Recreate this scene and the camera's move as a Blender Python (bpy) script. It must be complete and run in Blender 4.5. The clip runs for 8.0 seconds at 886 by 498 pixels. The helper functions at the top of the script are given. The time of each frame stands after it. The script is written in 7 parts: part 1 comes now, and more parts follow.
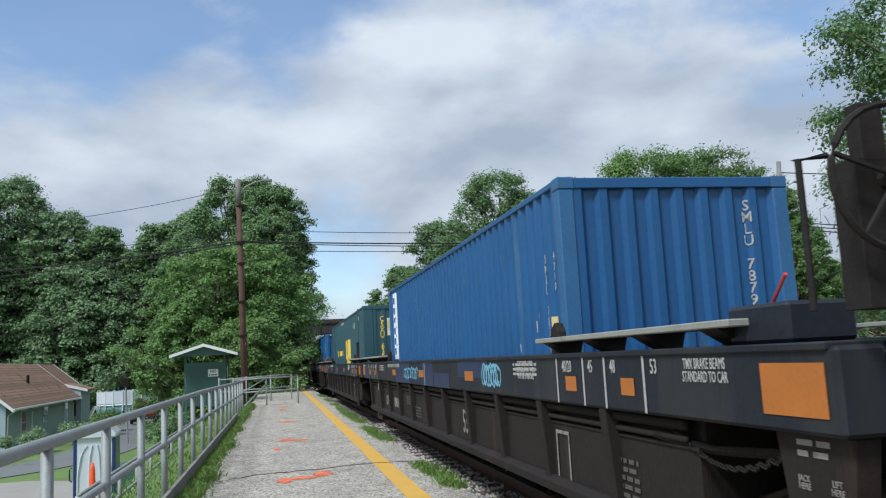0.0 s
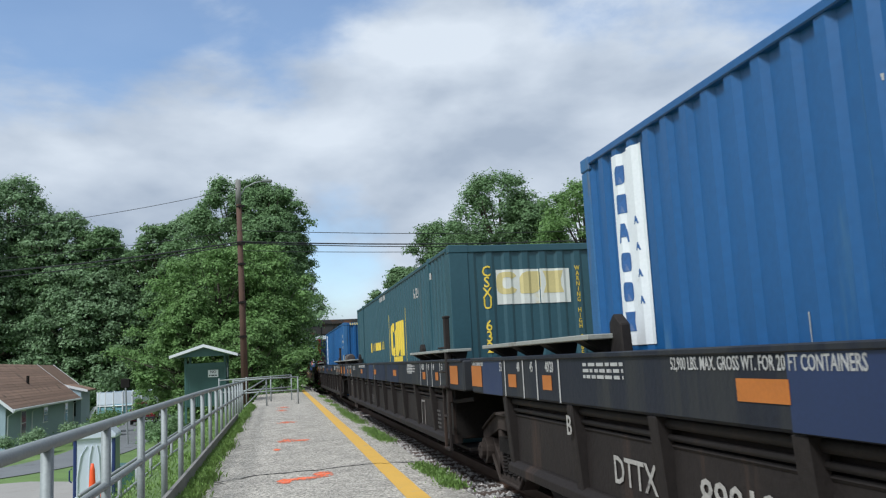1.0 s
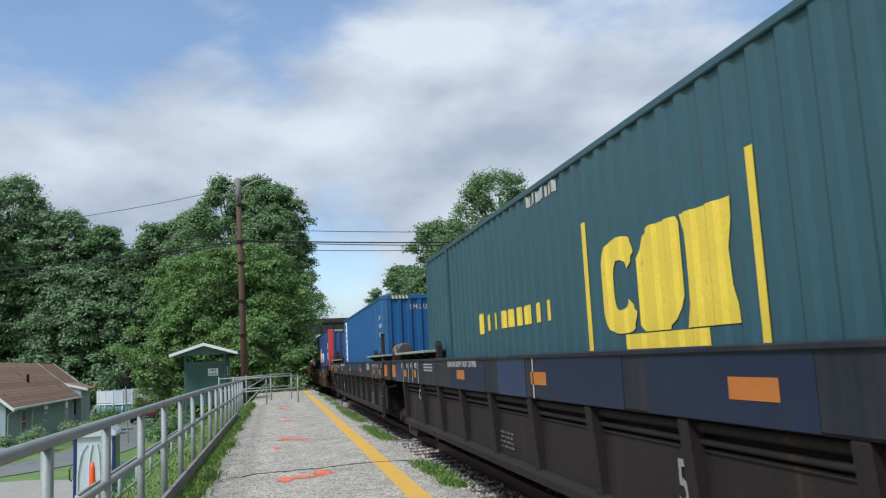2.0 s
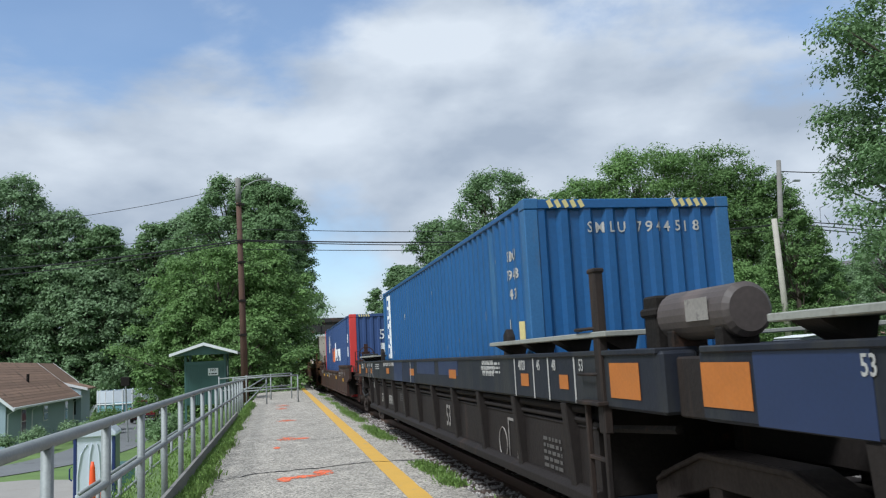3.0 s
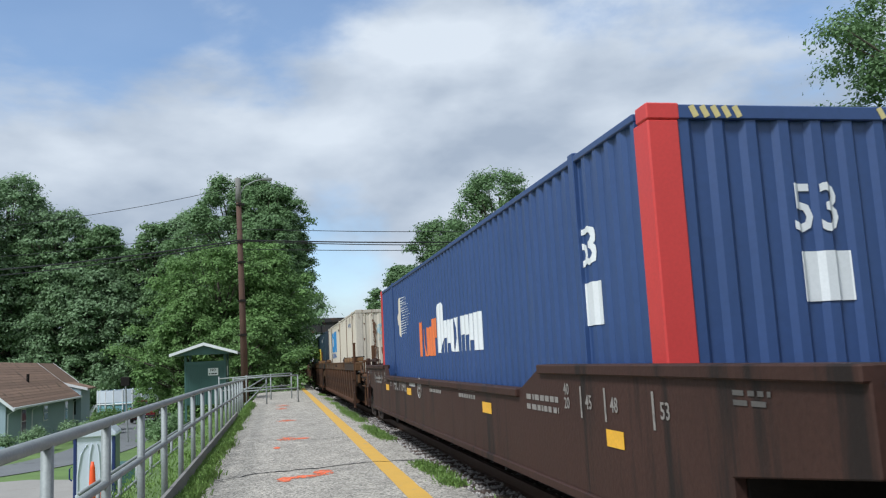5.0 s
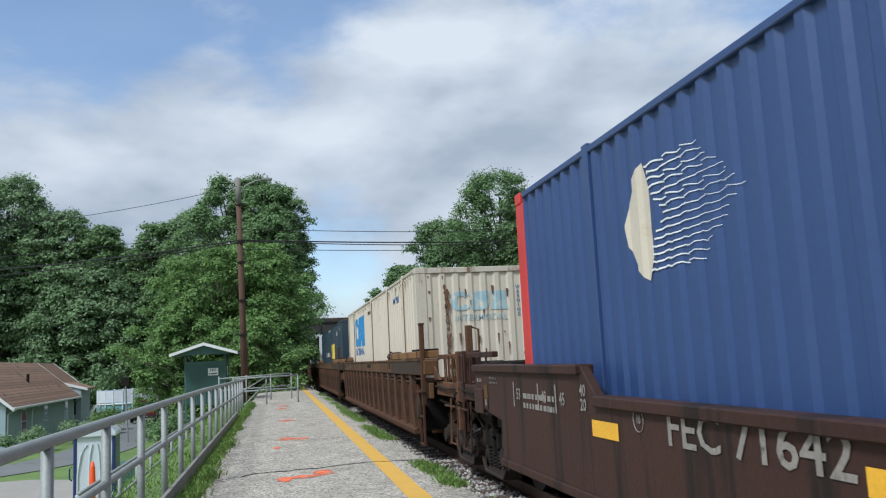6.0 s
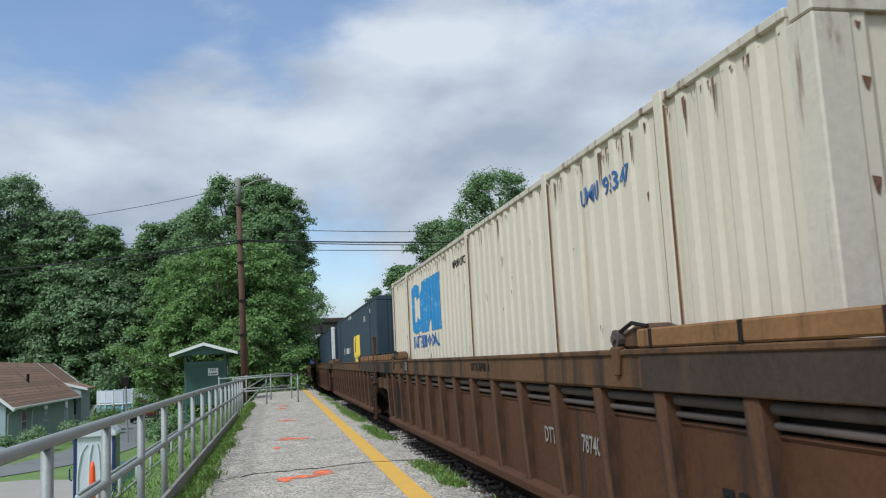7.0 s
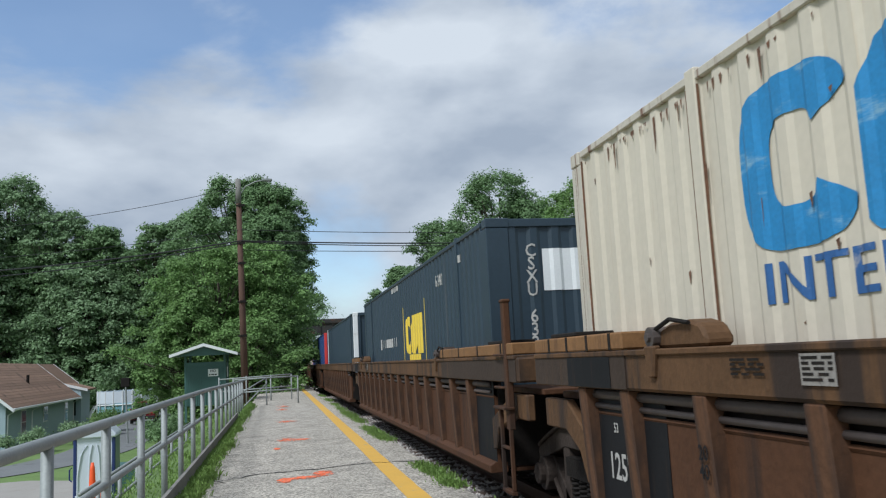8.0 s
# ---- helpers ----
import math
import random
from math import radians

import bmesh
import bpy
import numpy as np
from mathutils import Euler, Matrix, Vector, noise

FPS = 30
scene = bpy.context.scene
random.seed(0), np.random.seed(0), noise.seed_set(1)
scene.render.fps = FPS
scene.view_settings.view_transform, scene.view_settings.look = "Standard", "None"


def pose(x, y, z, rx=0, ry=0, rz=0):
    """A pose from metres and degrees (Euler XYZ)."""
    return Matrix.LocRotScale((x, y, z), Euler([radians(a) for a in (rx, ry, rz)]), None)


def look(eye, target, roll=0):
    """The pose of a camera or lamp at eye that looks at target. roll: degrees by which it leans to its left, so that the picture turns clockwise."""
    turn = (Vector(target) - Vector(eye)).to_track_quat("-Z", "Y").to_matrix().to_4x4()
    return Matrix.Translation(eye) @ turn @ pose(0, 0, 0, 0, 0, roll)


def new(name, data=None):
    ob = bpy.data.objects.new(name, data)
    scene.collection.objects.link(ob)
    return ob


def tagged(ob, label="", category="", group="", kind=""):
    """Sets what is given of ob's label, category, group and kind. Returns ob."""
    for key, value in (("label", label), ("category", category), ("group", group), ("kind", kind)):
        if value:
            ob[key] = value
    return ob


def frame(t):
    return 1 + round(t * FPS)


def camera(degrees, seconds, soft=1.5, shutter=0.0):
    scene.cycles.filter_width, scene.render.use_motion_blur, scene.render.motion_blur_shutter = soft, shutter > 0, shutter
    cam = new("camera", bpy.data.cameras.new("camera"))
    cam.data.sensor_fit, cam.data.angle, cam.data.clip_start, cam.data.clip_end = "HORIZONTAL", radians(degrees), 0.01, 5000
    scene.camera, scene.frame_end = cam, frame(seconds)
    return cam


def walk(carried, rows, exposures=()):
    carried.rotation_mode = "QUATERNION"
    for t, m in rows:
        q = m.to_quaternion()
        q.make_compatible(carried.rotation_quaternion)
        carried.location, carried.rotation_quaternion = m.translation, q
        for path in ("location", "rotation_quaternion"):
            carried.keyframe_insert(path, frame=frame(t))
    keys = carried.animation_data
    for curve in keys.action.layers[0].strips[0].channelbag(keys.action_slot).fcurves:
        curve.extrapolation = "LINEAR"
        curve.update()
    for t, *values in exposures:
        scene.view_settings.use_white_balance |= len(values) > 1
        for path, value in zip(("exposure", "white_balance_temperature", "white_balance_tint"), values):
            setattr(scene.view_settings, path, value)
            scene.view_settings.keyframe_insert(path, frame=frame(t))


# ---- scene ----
EYE = (0.0, 0.0, 1.4)
cam = camera(56.97, 8.0, soft=1.2, shutter=0.03)


def aim(dy=0.0):
    """The camera's pose, tipped up by dy thousandths of the lens's length."""
    pit, yaw = 0.13145 + dy / 1445.0, 0.2048
    d = Vector((math.sin(yaw) * math.cos(pit), math.cos(yaw) * math.cos(pit), math.sin(pit)))
    return look(EYE, Vector(EYE) + d * 10, -2.907)


walk(cam, [(0.0, aim(2)), (0.5, aim(4.5)), (1.0, aim(3)), (1.5, aim(1.5)), (2.0, aim(0.5)), (2.8, aim(0)),
           (4.0, aim(0)), (5.5, aim(0)), (7.5, aim(0)), (8.0, aim(1.5))], exposures=[(0.0, 0.10, 5850, 7), (4.7, 0.10, 5850, 7), (6.5, 0.06, 5850, 7), (7.2, 0.0, 5850, 7), (8.0, -0.02, 5850, 7)])

# ---- world and sun ----
SUN_EL, SUN_AZ = radians(50), radians(-128)      # azimuth from the track's direction, clockwise


def make_world():
    w = bpy.data.worlds.new("world")
    scene.world = w
    w.use_nodes = True
    nt = w.node_tree
    N, L = nt.nodes, nt.links
    N.clear()
    out = N.new("ShaderNodeOutputWorld")
    bg = N.new("ShaderNodeBackground")
    sky = N.new("ShaderNodeTexSky")
    sky.sky_type = "NISHITA"
    sky.sun_disc = False
    sky.sun_elevation, sky.sun_rotation = SUN_EL, SUN_AZ
    tc = N.new("ShaderNodeTexCoord")
    # clouds are long and level: heights count double
    nv = N.new("ShaderNodeVectorMath"); nv.operation = "NORMALIZE"
    L.new(tc.outputs["Generated"], nv.inputs[0])
    div = N.new("ShaderNodeVectorMath"); div.operation = "MULTIPLY"; div.inputs[1].default_value = (1.0, 1.0, 2.1)
    L.new(nv.outputs[0], div.inputs[0])

    def billows(at, scale, detail, rough, twist):
        mp = N.new("ShaderNodeMapping"); mp.inputs["Location"].default_value = at
        L.new(div.outputs[0], mp.inputs[0])
        t = N.new("ShaderNodeTexNoise"); t.inputs["Scale"].default_value = scale
        t.inputs["Detail"].default_value = detail; t.inputs["Roughness"].default_value = rough
        t.inputs["Distortion"].default_value = twist
        L.new(mp.outputs[0], t.inputs["Vector"])
        return t.outputs["Fac"]

    def ranged(value, lo, hi, to_lo, to_hi):
        mr = N.new("ShaderNodeMapRange"); mr.interpolation_type = "SMOOTHSTEP"
        for nm, q in (("From Min", lo), ("From Max", hi), ("To Min", to_lo), ("To Max", to_hi)):
            mr.inputs[nm].default_value = q
        L.new(value, mr.inputs["Value"])
        return mr.outputs[0]

    def both(op, p, q, factor=None):
        m = N.new("ShaderNodeMath"); m.operation = op
        L.new(p, m.inputs[0])
        if q is None:
            m.inputs[1].default_value = factor
        else:
            L.new(q, m.inputs[1])
        return m.outputs[0]

    # how much cloud: broken by billows, thin high over the houses and low over the bridge
    body = billows(CLOUD_AT, 3.0, 8, 0.55, 0.15)
    left = body
    for way, near, far, depth in THIN:
        dot = N.new("ShaderNodeVectorMath"); dot.operation = "DOT_PRODUCT"
        L.new(nv.outputs[0], dot.inputs[0]); dot.inputs[1].default_value = Vector(way).normalized()
        left = both("SUBTRACT", left, ranged(dot.outputs["Value"], near, far, 0.0, depth))
    cover = ranged(left, 0.24, 0.46, 0.10, 1.0)
    # relief: each billow is brighter on its upper rim and grey underneath
    up = (CLOUD_AT[0] - 0.03, CLOUD_AT[1], CLOUD_AT[2] + 0.085)
    relief = both("SUBTRACT", billows(CLOUD_AT, 4.2, 7, 0.48, 0.1), billows(up, 4.2, 7, 0.48, 0.1))
    tone = both("ADD", both("MULTIPLY", relief, None, 2.3), billows((3.1, 1.7, 0.4), 2.2, 5, 0.5, 0.0))
    ramp = N.new("ShaderNodeValToRGB")
    ramp.color_ramp.elements[0].position, ramp.color_ramp.elements[0].color = 0.10, (5.5, 6.05, 6.95, 1)
    ramp.color_ramp.elements[1].position, ramp.color_ramp.elements[1].color = 0.97, (10.0, 10.2, 10.5, 1)
    L.new(tone, ramp.inputs[0])
    mix = N.new("ShaderNodeMix"); mix.data_type = "RGBA"
    L.new(cover, mix.inputs["Factor"])
    lift = N.new("ShaderNodeVectorMath"); lift.operation = "SCALE"; lift.inputs["Scale"].default_value = 2.1
    L.new(sky.outputs[0], lift.inputs[0])
    L.new(lift.outputs[0], mix.inputs["A"]); L.new(ramp.outputs[0], mix.inputs["B"])
    L.new(mix.outputs["Result"], bg.inputs["Color"])
    bg.inputs["Strength"].default_value = 0.073
    L.new(bg.outputs[0], out.inputs[0])


CLOUD_AT = (0.3, 0.2, 0.0)
THIN = (((-0.29, 0.89, 0.40), 0.972, 0.999, 0.27), ((0.0, 0.90, 0.44), 0.980, 0.9995, 0.17), ((0.09, 0.985, 0.12), 0.993, 0.9999, 0.20))
make_world()
sun = new("sun", bpy.data.lights.new("sun", "SUN"))
sun.data.energy, sun.data.angle, sun.data.color = 3.3, radians(12), (1.0, 0.975, 0.93)
_d = Vector((math.sin(SUN_AZ) * math.cos(SUN_EL), math.cos(SUN_AZ) * math.cos(SUN_EL), math.sin(SUN_EL)))
sun.matrix_world = look(_d * 200, (0, 0, 0))

# ---- materials ----
def mat(name, base, rough=0.6, metal=0.0, vary=0.12, scale=3.0, fine=40.0, bump=0.0, stain=None, stain_amt=0.0,
        stain_scale=1.2, streak=False, island=0.0, objvar=0.0, trans=0.0, spec=0.5, pebble=0.0, chip=0.5):
    """A painted, weathered or natural surface: base colour with coarse and fine variation, stains and fine relief."""
    m = bpy.data.materials.new(name)
    m.use_nodes = True
    nt = m.node_tree
    N, L = nt.nodes, nt.links
    b = N["Principled BSDF"]
    b.inputs["Metallic"].default_value = metal
    b.inputs["Specular IOR Level"].default_value = spec
    tc = N.new("ShaderNodeTexCoord")
    n1 = N.new("ShaderNodeTexNoise"); n1.inputs["Scale"].default_value = scale; n1.inputs["Detail"].default_value = 5
    n2 = N.new("ShaderNodeTexNoise"); n2.inputs["Scale"].default_value = fine; n2.inputs["Detail"].default_value = 3
    L.new(tc.outputs["Object"], n1.inputs["Vector"]); L.new(tc.outputs["Object"], n2.inputs["Vector"])
    av = N.new("ShaderNodeMath"); av.operation = "MULTIPLY_ADD"; av.inputs[1].default_value = 0.5
    L.new(n2.outputs["Fac"], av.inputs[0])
    hv = N.new("ShaderNodeMath"); hv.operation = "MULTIPLY"; hv.inputs[1].default_value = 0.5
    L.new(n1.outputs["Fac"], hv.inputs[0]); L.new(hv.outputs[0], av.inputs[2])
    val = N.new("ShaderNodeMapRange")
    val.inputs["From Min"].default_value, val.inputs["From Max"].default_value = 0.3, 0.7
    val.inputs["To Min"].default_value, val.inputs["To Max"].default_value = 1 - vary, 1 + vary
    L.new(av.outputs[0], val.inputs["Value"])
    last = val.outputs[0]
    if island or objvar:
        if island:
            src = N.new("ShaderNodeNewGeometry").outputs["Random Per Island"]
        else:
            src = N.new("ShaderNodeObjectInfo").outputs["Random"]
        am = island or objvar
        mr = N.new("ShaderNodeMapRange")
        mr.inputs["To Min"].default_value, mr.inputs["To Max"].default_value = 1 - am, 1 + am
        L.new(src, mr.inputs["Value"])
        mu = N.new("ShaderNodeMath"); mu.operation = "MULTIPLY"
        L.new(mr.outputs[0], mu.inputs[0]); L.new(last, mu.inputs[1])
        last = mu.outputs[0]
    if pebble:
        vo = N.new("ShaderNodeTexVoronoi"); vo.inputs["Scale"].default_value = pebble
        L.new(tc.outputs["Object"], vo.inputs["Vector"])
        sx = N.new("ShaderNodeSeparateColor"); L.new(vo.outputs["Color"], sx.inputs[0])
        pr = N.new("ShaderNodeMapRange"); pr.inputs["To Min"].default_value, pr.inputs["To Max"].default_value = 1 - chip, 1 + chip
        L.new(sx.outputs[0], pr.inputs["Value"])
        pm = N.new("ShaderNodeMath"); pm.operation = "MULTIPLY"
        L.new(pr.outputs[0], pm.inputs[0]); L.new(last, pm.inputs[1])
        last = pm.outputs[0]
    sc = N.new("ShaderNodeVectorMath"); sc.operation = "SCALE"
    sc.inputs[0].default_value = base[:3]
    L.new(last, sc.inputs["Scale"])
    col = sc.outputs[0]
    if stain:
        n3 = N.new("ShaderNodeTexNoise"); n3.inputs["Scale"].default_value = stain_scale
        n3.inputs["Detail"].default_value = 8; n3.inputs["Roughness"].default_value = 0.65
        mp = N.new("ShaderNodeMapping")
        if streak:
            mp.inputs["Scale"].default_value = (1.0, 3.0, 0.22)
        L.new(tc.outputs["Object"], mp.inputs[0]); L.new(mp.outputs[0], n3.inputs["Vector"])
        r = N.new("ShaderNodeMapRange"); r.interpolation_type = "SMOOTHSTEP"
        r.inputs["From Min"].default_value, r.inputs["From Max"].default_value = 0.66 - stain_amt * 0.3, 0.80 - stain_amt * 0.3
        L.new(n3.outputs["Fac"], r.inputs["Value"])
        mx = N.new("ShaderNodeMix"); mx.data_type = "RGBA"
        L.new(r.outputs[0], mx.inputs["Factor"]); L.new(col, mx.inputs["A"])
        mx.inputs["B"].default_value = (*stain, 1)
        col = mx.outputs["Result"]
    L.new(col, b.inputs["Base Color"])
    rr = N.new("ShaderNodeMapRange")
    rr.inputs["To Min"].default_value, rr.inputs["To Max"].default_value = max(0.02, rough - 0.12), min(1, rough + 0.12)
    L.new(n1.outputs["Fac"], rr.inputs["Value"]); L.new(rr.outputs[0], b.inputs["Roughness"])
    if bump:
        bp = N.new("ShaderNodeBump"); bp.inputs["Strength"].default_value = bump; bp.inputs["Distance"].default_value = 0.02
        L.new(n2.outputs["Fac"], bp.inputs["Height"]); L.new(bp.outputs[0], b.inputs["Normal"])
    if trans:
        tr = N.new("ShaderNodeBsdfTranslucent"); L.new(col, tr.inputs["Color"])
        ms = N.new("ShaderNodeMixShader"); ms.inputs[0].default_value = trans
        L.new(b.outputs[0], ms.inputs[1]); L.new(tr.outputs[0], ms.inputs[2])
        L.new(ms.outputs[0], N["Material Output"].inputs[0])
    return m


RUST = (0.11, 0.045, 0.022)
GRIME = (0.035, 0.03, 0.027)
M = dict(
    asphalt=mat("platform_asphalt", (0.37, 0.335, 0.285), 0.92, vary=0.35, scale=2.2, fine=60, bump=0.8, stain=(0.24, 0.22, 0.195), stain_amt=0.25, stain_scale=0.9, pebble=48, chip=0.62),
    edge=mat("crumbled_asphalt", (0.17, 0.165, 0.16), 0.95, vary=0.3, scale=4, fine=60, bump=0.8, stain=(0.06, 0.058, 0.055), stain_amt=0.5),
    crack=mat("crack_tar", (0.018, 0.017, 0.016), 0.95),
    yellow=mat("yellow_line_paint", (0.62, 0.36, 0.06), 0.8, vary=0.1, scale=3, fine=60, bump=0.3, stain=(0.36, 0.30, 0.2), stain_amt=0.25, stain_scale=6),
    orange_spray=mat("orange_marking_spray", (0.80, 0.15, 0.05), 0.85, vary=0.15, fine=70, bump=0.3, stain=(0.42, 0.33, 0.27), stain_amt=0.5, stain_scale=14, pebble=48, chip=0.3),
    galv=mat("galvanised_steel", (0.27, 0.285, 0.28), 0.62, metal=0.3, vary=0.18, scale=5, fine=50, stain=(0.2, 0.17, 0.13), stain_amt=0.2, stain_scale=4),
    ballast=mat("ballast_stone", (0.36, 0.335, 0.315), 0.95, vary=0.25, scale=6, fine=40, bump=0.8, island=0.5),
    soil=mat("track_bed", (0.15, 0.132, 0.118), 0.97, vary=0.35, scale=5, fine=45, bump=1.0, pebble=24, chip=0.8),
    tie=mat("creosoted_timber", (0.085, 0.058, 0.046), 0.9, vary=0.3, scale=4, fine=30, bump=0.6, objvar=0.3),
    rail=mat("rail_steel", (0.12, 0.075, 0.055), 0.5, metal=0.5, vary=0.2),
    grass=mat("grass", (0.125, 0.195, 0.055), 0.9, vary=0.35, scale=1.1, fine=35, bump=0.7, stain=(0.16, 0.15, 0.06), stain_amt=0.3, stain_scale=0.7),
    blade=mat("grass_blade", (0.17, 0.27, 0.06), 0.7, vary=0.2, island=0.35, trans=0.25),
    road=mat("road_asphalt", (0.16, 0.165, 0.17), 0.92, vary=0.15, scale=0.7, fine=25, bump=0.3, stain=(0.1, 0.1, 0.1), stain_amt=0.3),
    concrete=mat("pale_concrete", (0.30, 0.28, 0.255), 0.9, vary=0.12, scale=1, fine=20, bump=0.2, stain=(0.26, 0.23, 0.2), stain_amt=0.3),
    pole=mat("weathered_timber_pole", (0.095, 0.05, 0.035), 0.85, vary=0.3, scale=3, fine=30, bump=0.4),
    pole_grey=mat("grey_timber_pole", (0.20, 0.19, 0.175), 0.85, vary=0.25, scale=3, fine=30, bump=0.4),
    pole_pale=mat("pale_bare_pole", (0.40, 0.37, 0.32), 0.8, vary=0.15, scale=3, fine=30, bump=0.3),
    cable=mat("cable_rubber", (0.015, 0.015, 0.016), 0.6),
    bark=mat("bark", (0.075, 0.06, 0.045), 0.95, vary=0.4, scale=6, fine=30, bump=0.8),
    shelter=mat("shelter_green_paint", (0.05, 0.115, 0.105), 0.5, vary=0.12, scale=2, stain=(0.09, 0.1, 0.09), stain_amt=0.2),
    white=mat("white_paint", (0.72, 0.73, 0.73), 0.5, vary=0.07, scale=2, stain=(0.45, 0.43, 0.4), stain_amt=0.2),
    white_plastic=mat("white_plastic", (0.60, 0.64, 0.70), 0.35, vary=0.05, stain=(0.5, 0.5, 0.47), stain_amt=0.15),
    blue_plastic=mat("navy_plastic", (0.02, 0.035, 0.13), 0.35, vary=0.08),
    cone=mat("cone_orange_plastic", (0.85, 0.10, 0.02), 0.5, vary=0.1),
    shingle=mat("brown_shingle", (0.25, 0.155, 0.108), 0.9, vary=0.2, scale=1.5, fine=14, bump=0.5, stain=(0.10, 0.07, 0.05), stain_amt=0.35, objvar=0.2),
    siding=mat("grey_blue_siding", (0.33, 0.42, 0.46), 0.7, vary=0.08, scale=1.2, fine=20),
    glass=mat("window_glass", (0.02, 0.025, 0.03), 0.08, spec=0.8, vary=0.1),
    red_car=mat("dark_red_car_paint", (0.16, 0.012, 0.018), 0.25, vary=0.05),
    tyre=mat("tyre_rubber", (0.02, 0.02, 0.02), 0.85),
    chrome=mat("chrome", (0.6, 0.6, 0.6), 0.2, metal=1.0),
    steel_dark=mat("bridge_steel", (0.028, 0.026, 0.026), 0.8, vary=0.25, scale=0.6, stain=RUST, stain_amt=0.35, stain_scale=0.4),
    sill_navy=mat("charcoal_navy_sill_paint", (0.017, 0.0195, 0.028), 0.5, spec=0.2, vary=0.2, scale=1.5, fine=25, bump=0.12, stain=(0.030, 0.031, 0.033), stain_amt=0.62, stain_scale=0.8, streak=True),
    body_grime=mat("grimy_car_paint", (0.021, 0.017, 0.0155), 0.7, spec=0.2, vary=0.25, scale=1.2, fine=25, bump=0.2, stain=(0.052, 0.034, 0.026), stain_amt=0.34, stain_scale=0.8, streak=True),
    sill_brown=mat("yellow_brown_sill_paint", (0.105, 0.056, 0.027), 0.7, spec=0.2, vary=0.28, scale=1.5, fine=25, bump=0.2, stain=(0.036, 0.025, 0.020), stain_amt=0.62, stain_scale=0.9, streak=True),
    body_brown=mat("rusty_brown_car_paint", (0.074, 0.034, 0.0175), 0.75, spec=0.2, vary=0.25, scale=1.2, fine=25, bump=0.2, stain=(0.03, 0.02, 0.016), stain_amt=0.42, stain_scale=0.8, streak=True),
    body_maroon=mat("maroon_brown_car_paint", (0.050, 0.025, 0.0195), 0.6, spec=0.2, vary=0.2, scale=1.2, fine=25, bump=0.15, stain=(0.020, 0.0145, 0.013), stain_amt=0.5, stain_scale=1.1, streak=True),
    # grime on the sill ends, darkened further as shade below the walkway
    sill_grime_shade=mat("grimy_shaded_sill_paint", (0.048, 0.034, 0.026), 0.75, spec=0.2, vary=0.25, scale=1.5, fine=25, bump=0.2, stain=(0.085, 0.05, 0.028), stain_amt=0.3, stain_scale=1.6, streak=True),
    stencil_faint=mat("faint_stencil_paint", (0.085, 0.078, 0.072), 0.8, vary=0.25, scale=8),
    # walkway tan, lighter than sill_brown: light from above put into the colour
    tan_deck=mat("top_lit_tan_paint", (0.20, 0.105, 0.045), 0.7, spec=0.2, vary=0.25, scale=1.5, fine=25, bump=0.2, stain=(0.08, 0.045, 0.028), stain_amt=0.45, stain_scale=1.4, streak=True),
    rib_brown=mat("worn_brown_rib_paint", (0.105, 0.052, 0.028), 0.75, spec=0.2, vary=0.28, scale=1.5, fine=25, bump=0.2, stain=(0.045, 0.028, 0.021), stain_amt=0.5, stain_scale=1.5, streak=True),
    cream_worn=mat("rusting_cream_paint", (0.50, 0.45, 0.375), 0.6, vary=0.12, scale=1.2, fine=20, bump=0.15, stain=(0.17, 0.085, 0.05), stain_amt=0.5, stain_scale=3.0, streak=True),
    # near-black that stands in for shade inside the gap below the sill
    recess=mat("gap_shade_paint", (0.020, 0.017, 0.016), 0.85, spec=0.15, vary=0.3, scale=2),
    black_panel=mat("black_paint", (0.010, 0.0105, 0.012), 0.7, spec=0.2, vary=0.3, stain=(0.035, 0.022, 0.016), stain_amt=0.3, stain_scale=3, streak=True),
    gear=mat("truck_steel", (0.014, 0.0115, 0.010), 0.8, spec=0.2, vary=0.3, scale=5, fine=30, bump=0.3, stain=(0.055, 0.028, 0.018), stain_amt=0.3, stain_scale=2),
    wheel=mat("wheel_steel", (0.02, 0.017, 0.016), 0.5, metal=0.5, vary=0.2),
    walkway=mat("grey_walkway", (0.27, 0.27, 0.24), 0.7, vary=0.2, scale=3, stain=(0.14, 0.12, 0.1), stain_amt=0.4, stain_scale=3),
    reflect_orange=mat("orange_reflective_sheet", (0.42, 0.135, 0.02), 0.45, vary=0.15, scale=4, stain=(0.42, 0.16, 0.04), stain_amt=0.3, stain_scale=3),
    reflect_yellow=mat("yellow_reflective_sheet", (0.80, 0.43, 0.03), 0.45, vary=0.15, scale=4, stain=(0.3, 0.16, 0.05), stain_amt=0.25, stain_scale=5),
    stencil=mat("white_stencil_paint", (0.39, 0.38, 0.36), 0.7, vary=0.2, scale=8, stain=(0.22, 0.2, 0.19), stain_amt=0.35, stain_scale=9),
    stencil_worn=mat("worn_stencil_paint", (0.34, 0.32, 0.29), 0.8, vary=0.3, scale=8, stain=(0.10, 0.09, 0.085), stain_amt=0.35, stain_scale=7),
    stencil_dim=mat("faded_stencil_paint", (0.24, 0.22, 0.2), 0.8, vary=0.25, scale=8, stain=(0.1, 0.09, 0.085), stain_amt=0.4, stain_scale=9),
    blue=mat("blue_container_paint", (0.0135, 0.086, 0.235), 0.42, vary=0.13, scale=0.9, fine=20, bump=0.06, stain=(0.05, 0.13, 0.23), stain_amt=0.25, stain_scale=1.5, streak=True),
    green=mat("dark_green_container_paint", (0.028, 0.078, 0.098), 0.45, vary=0.13, scale=0.9, fine=20, bump=0.06, stain=(0.05, 0.075, 0.08), stain_amt=0.3, stain_scale=1.5, streak=True),
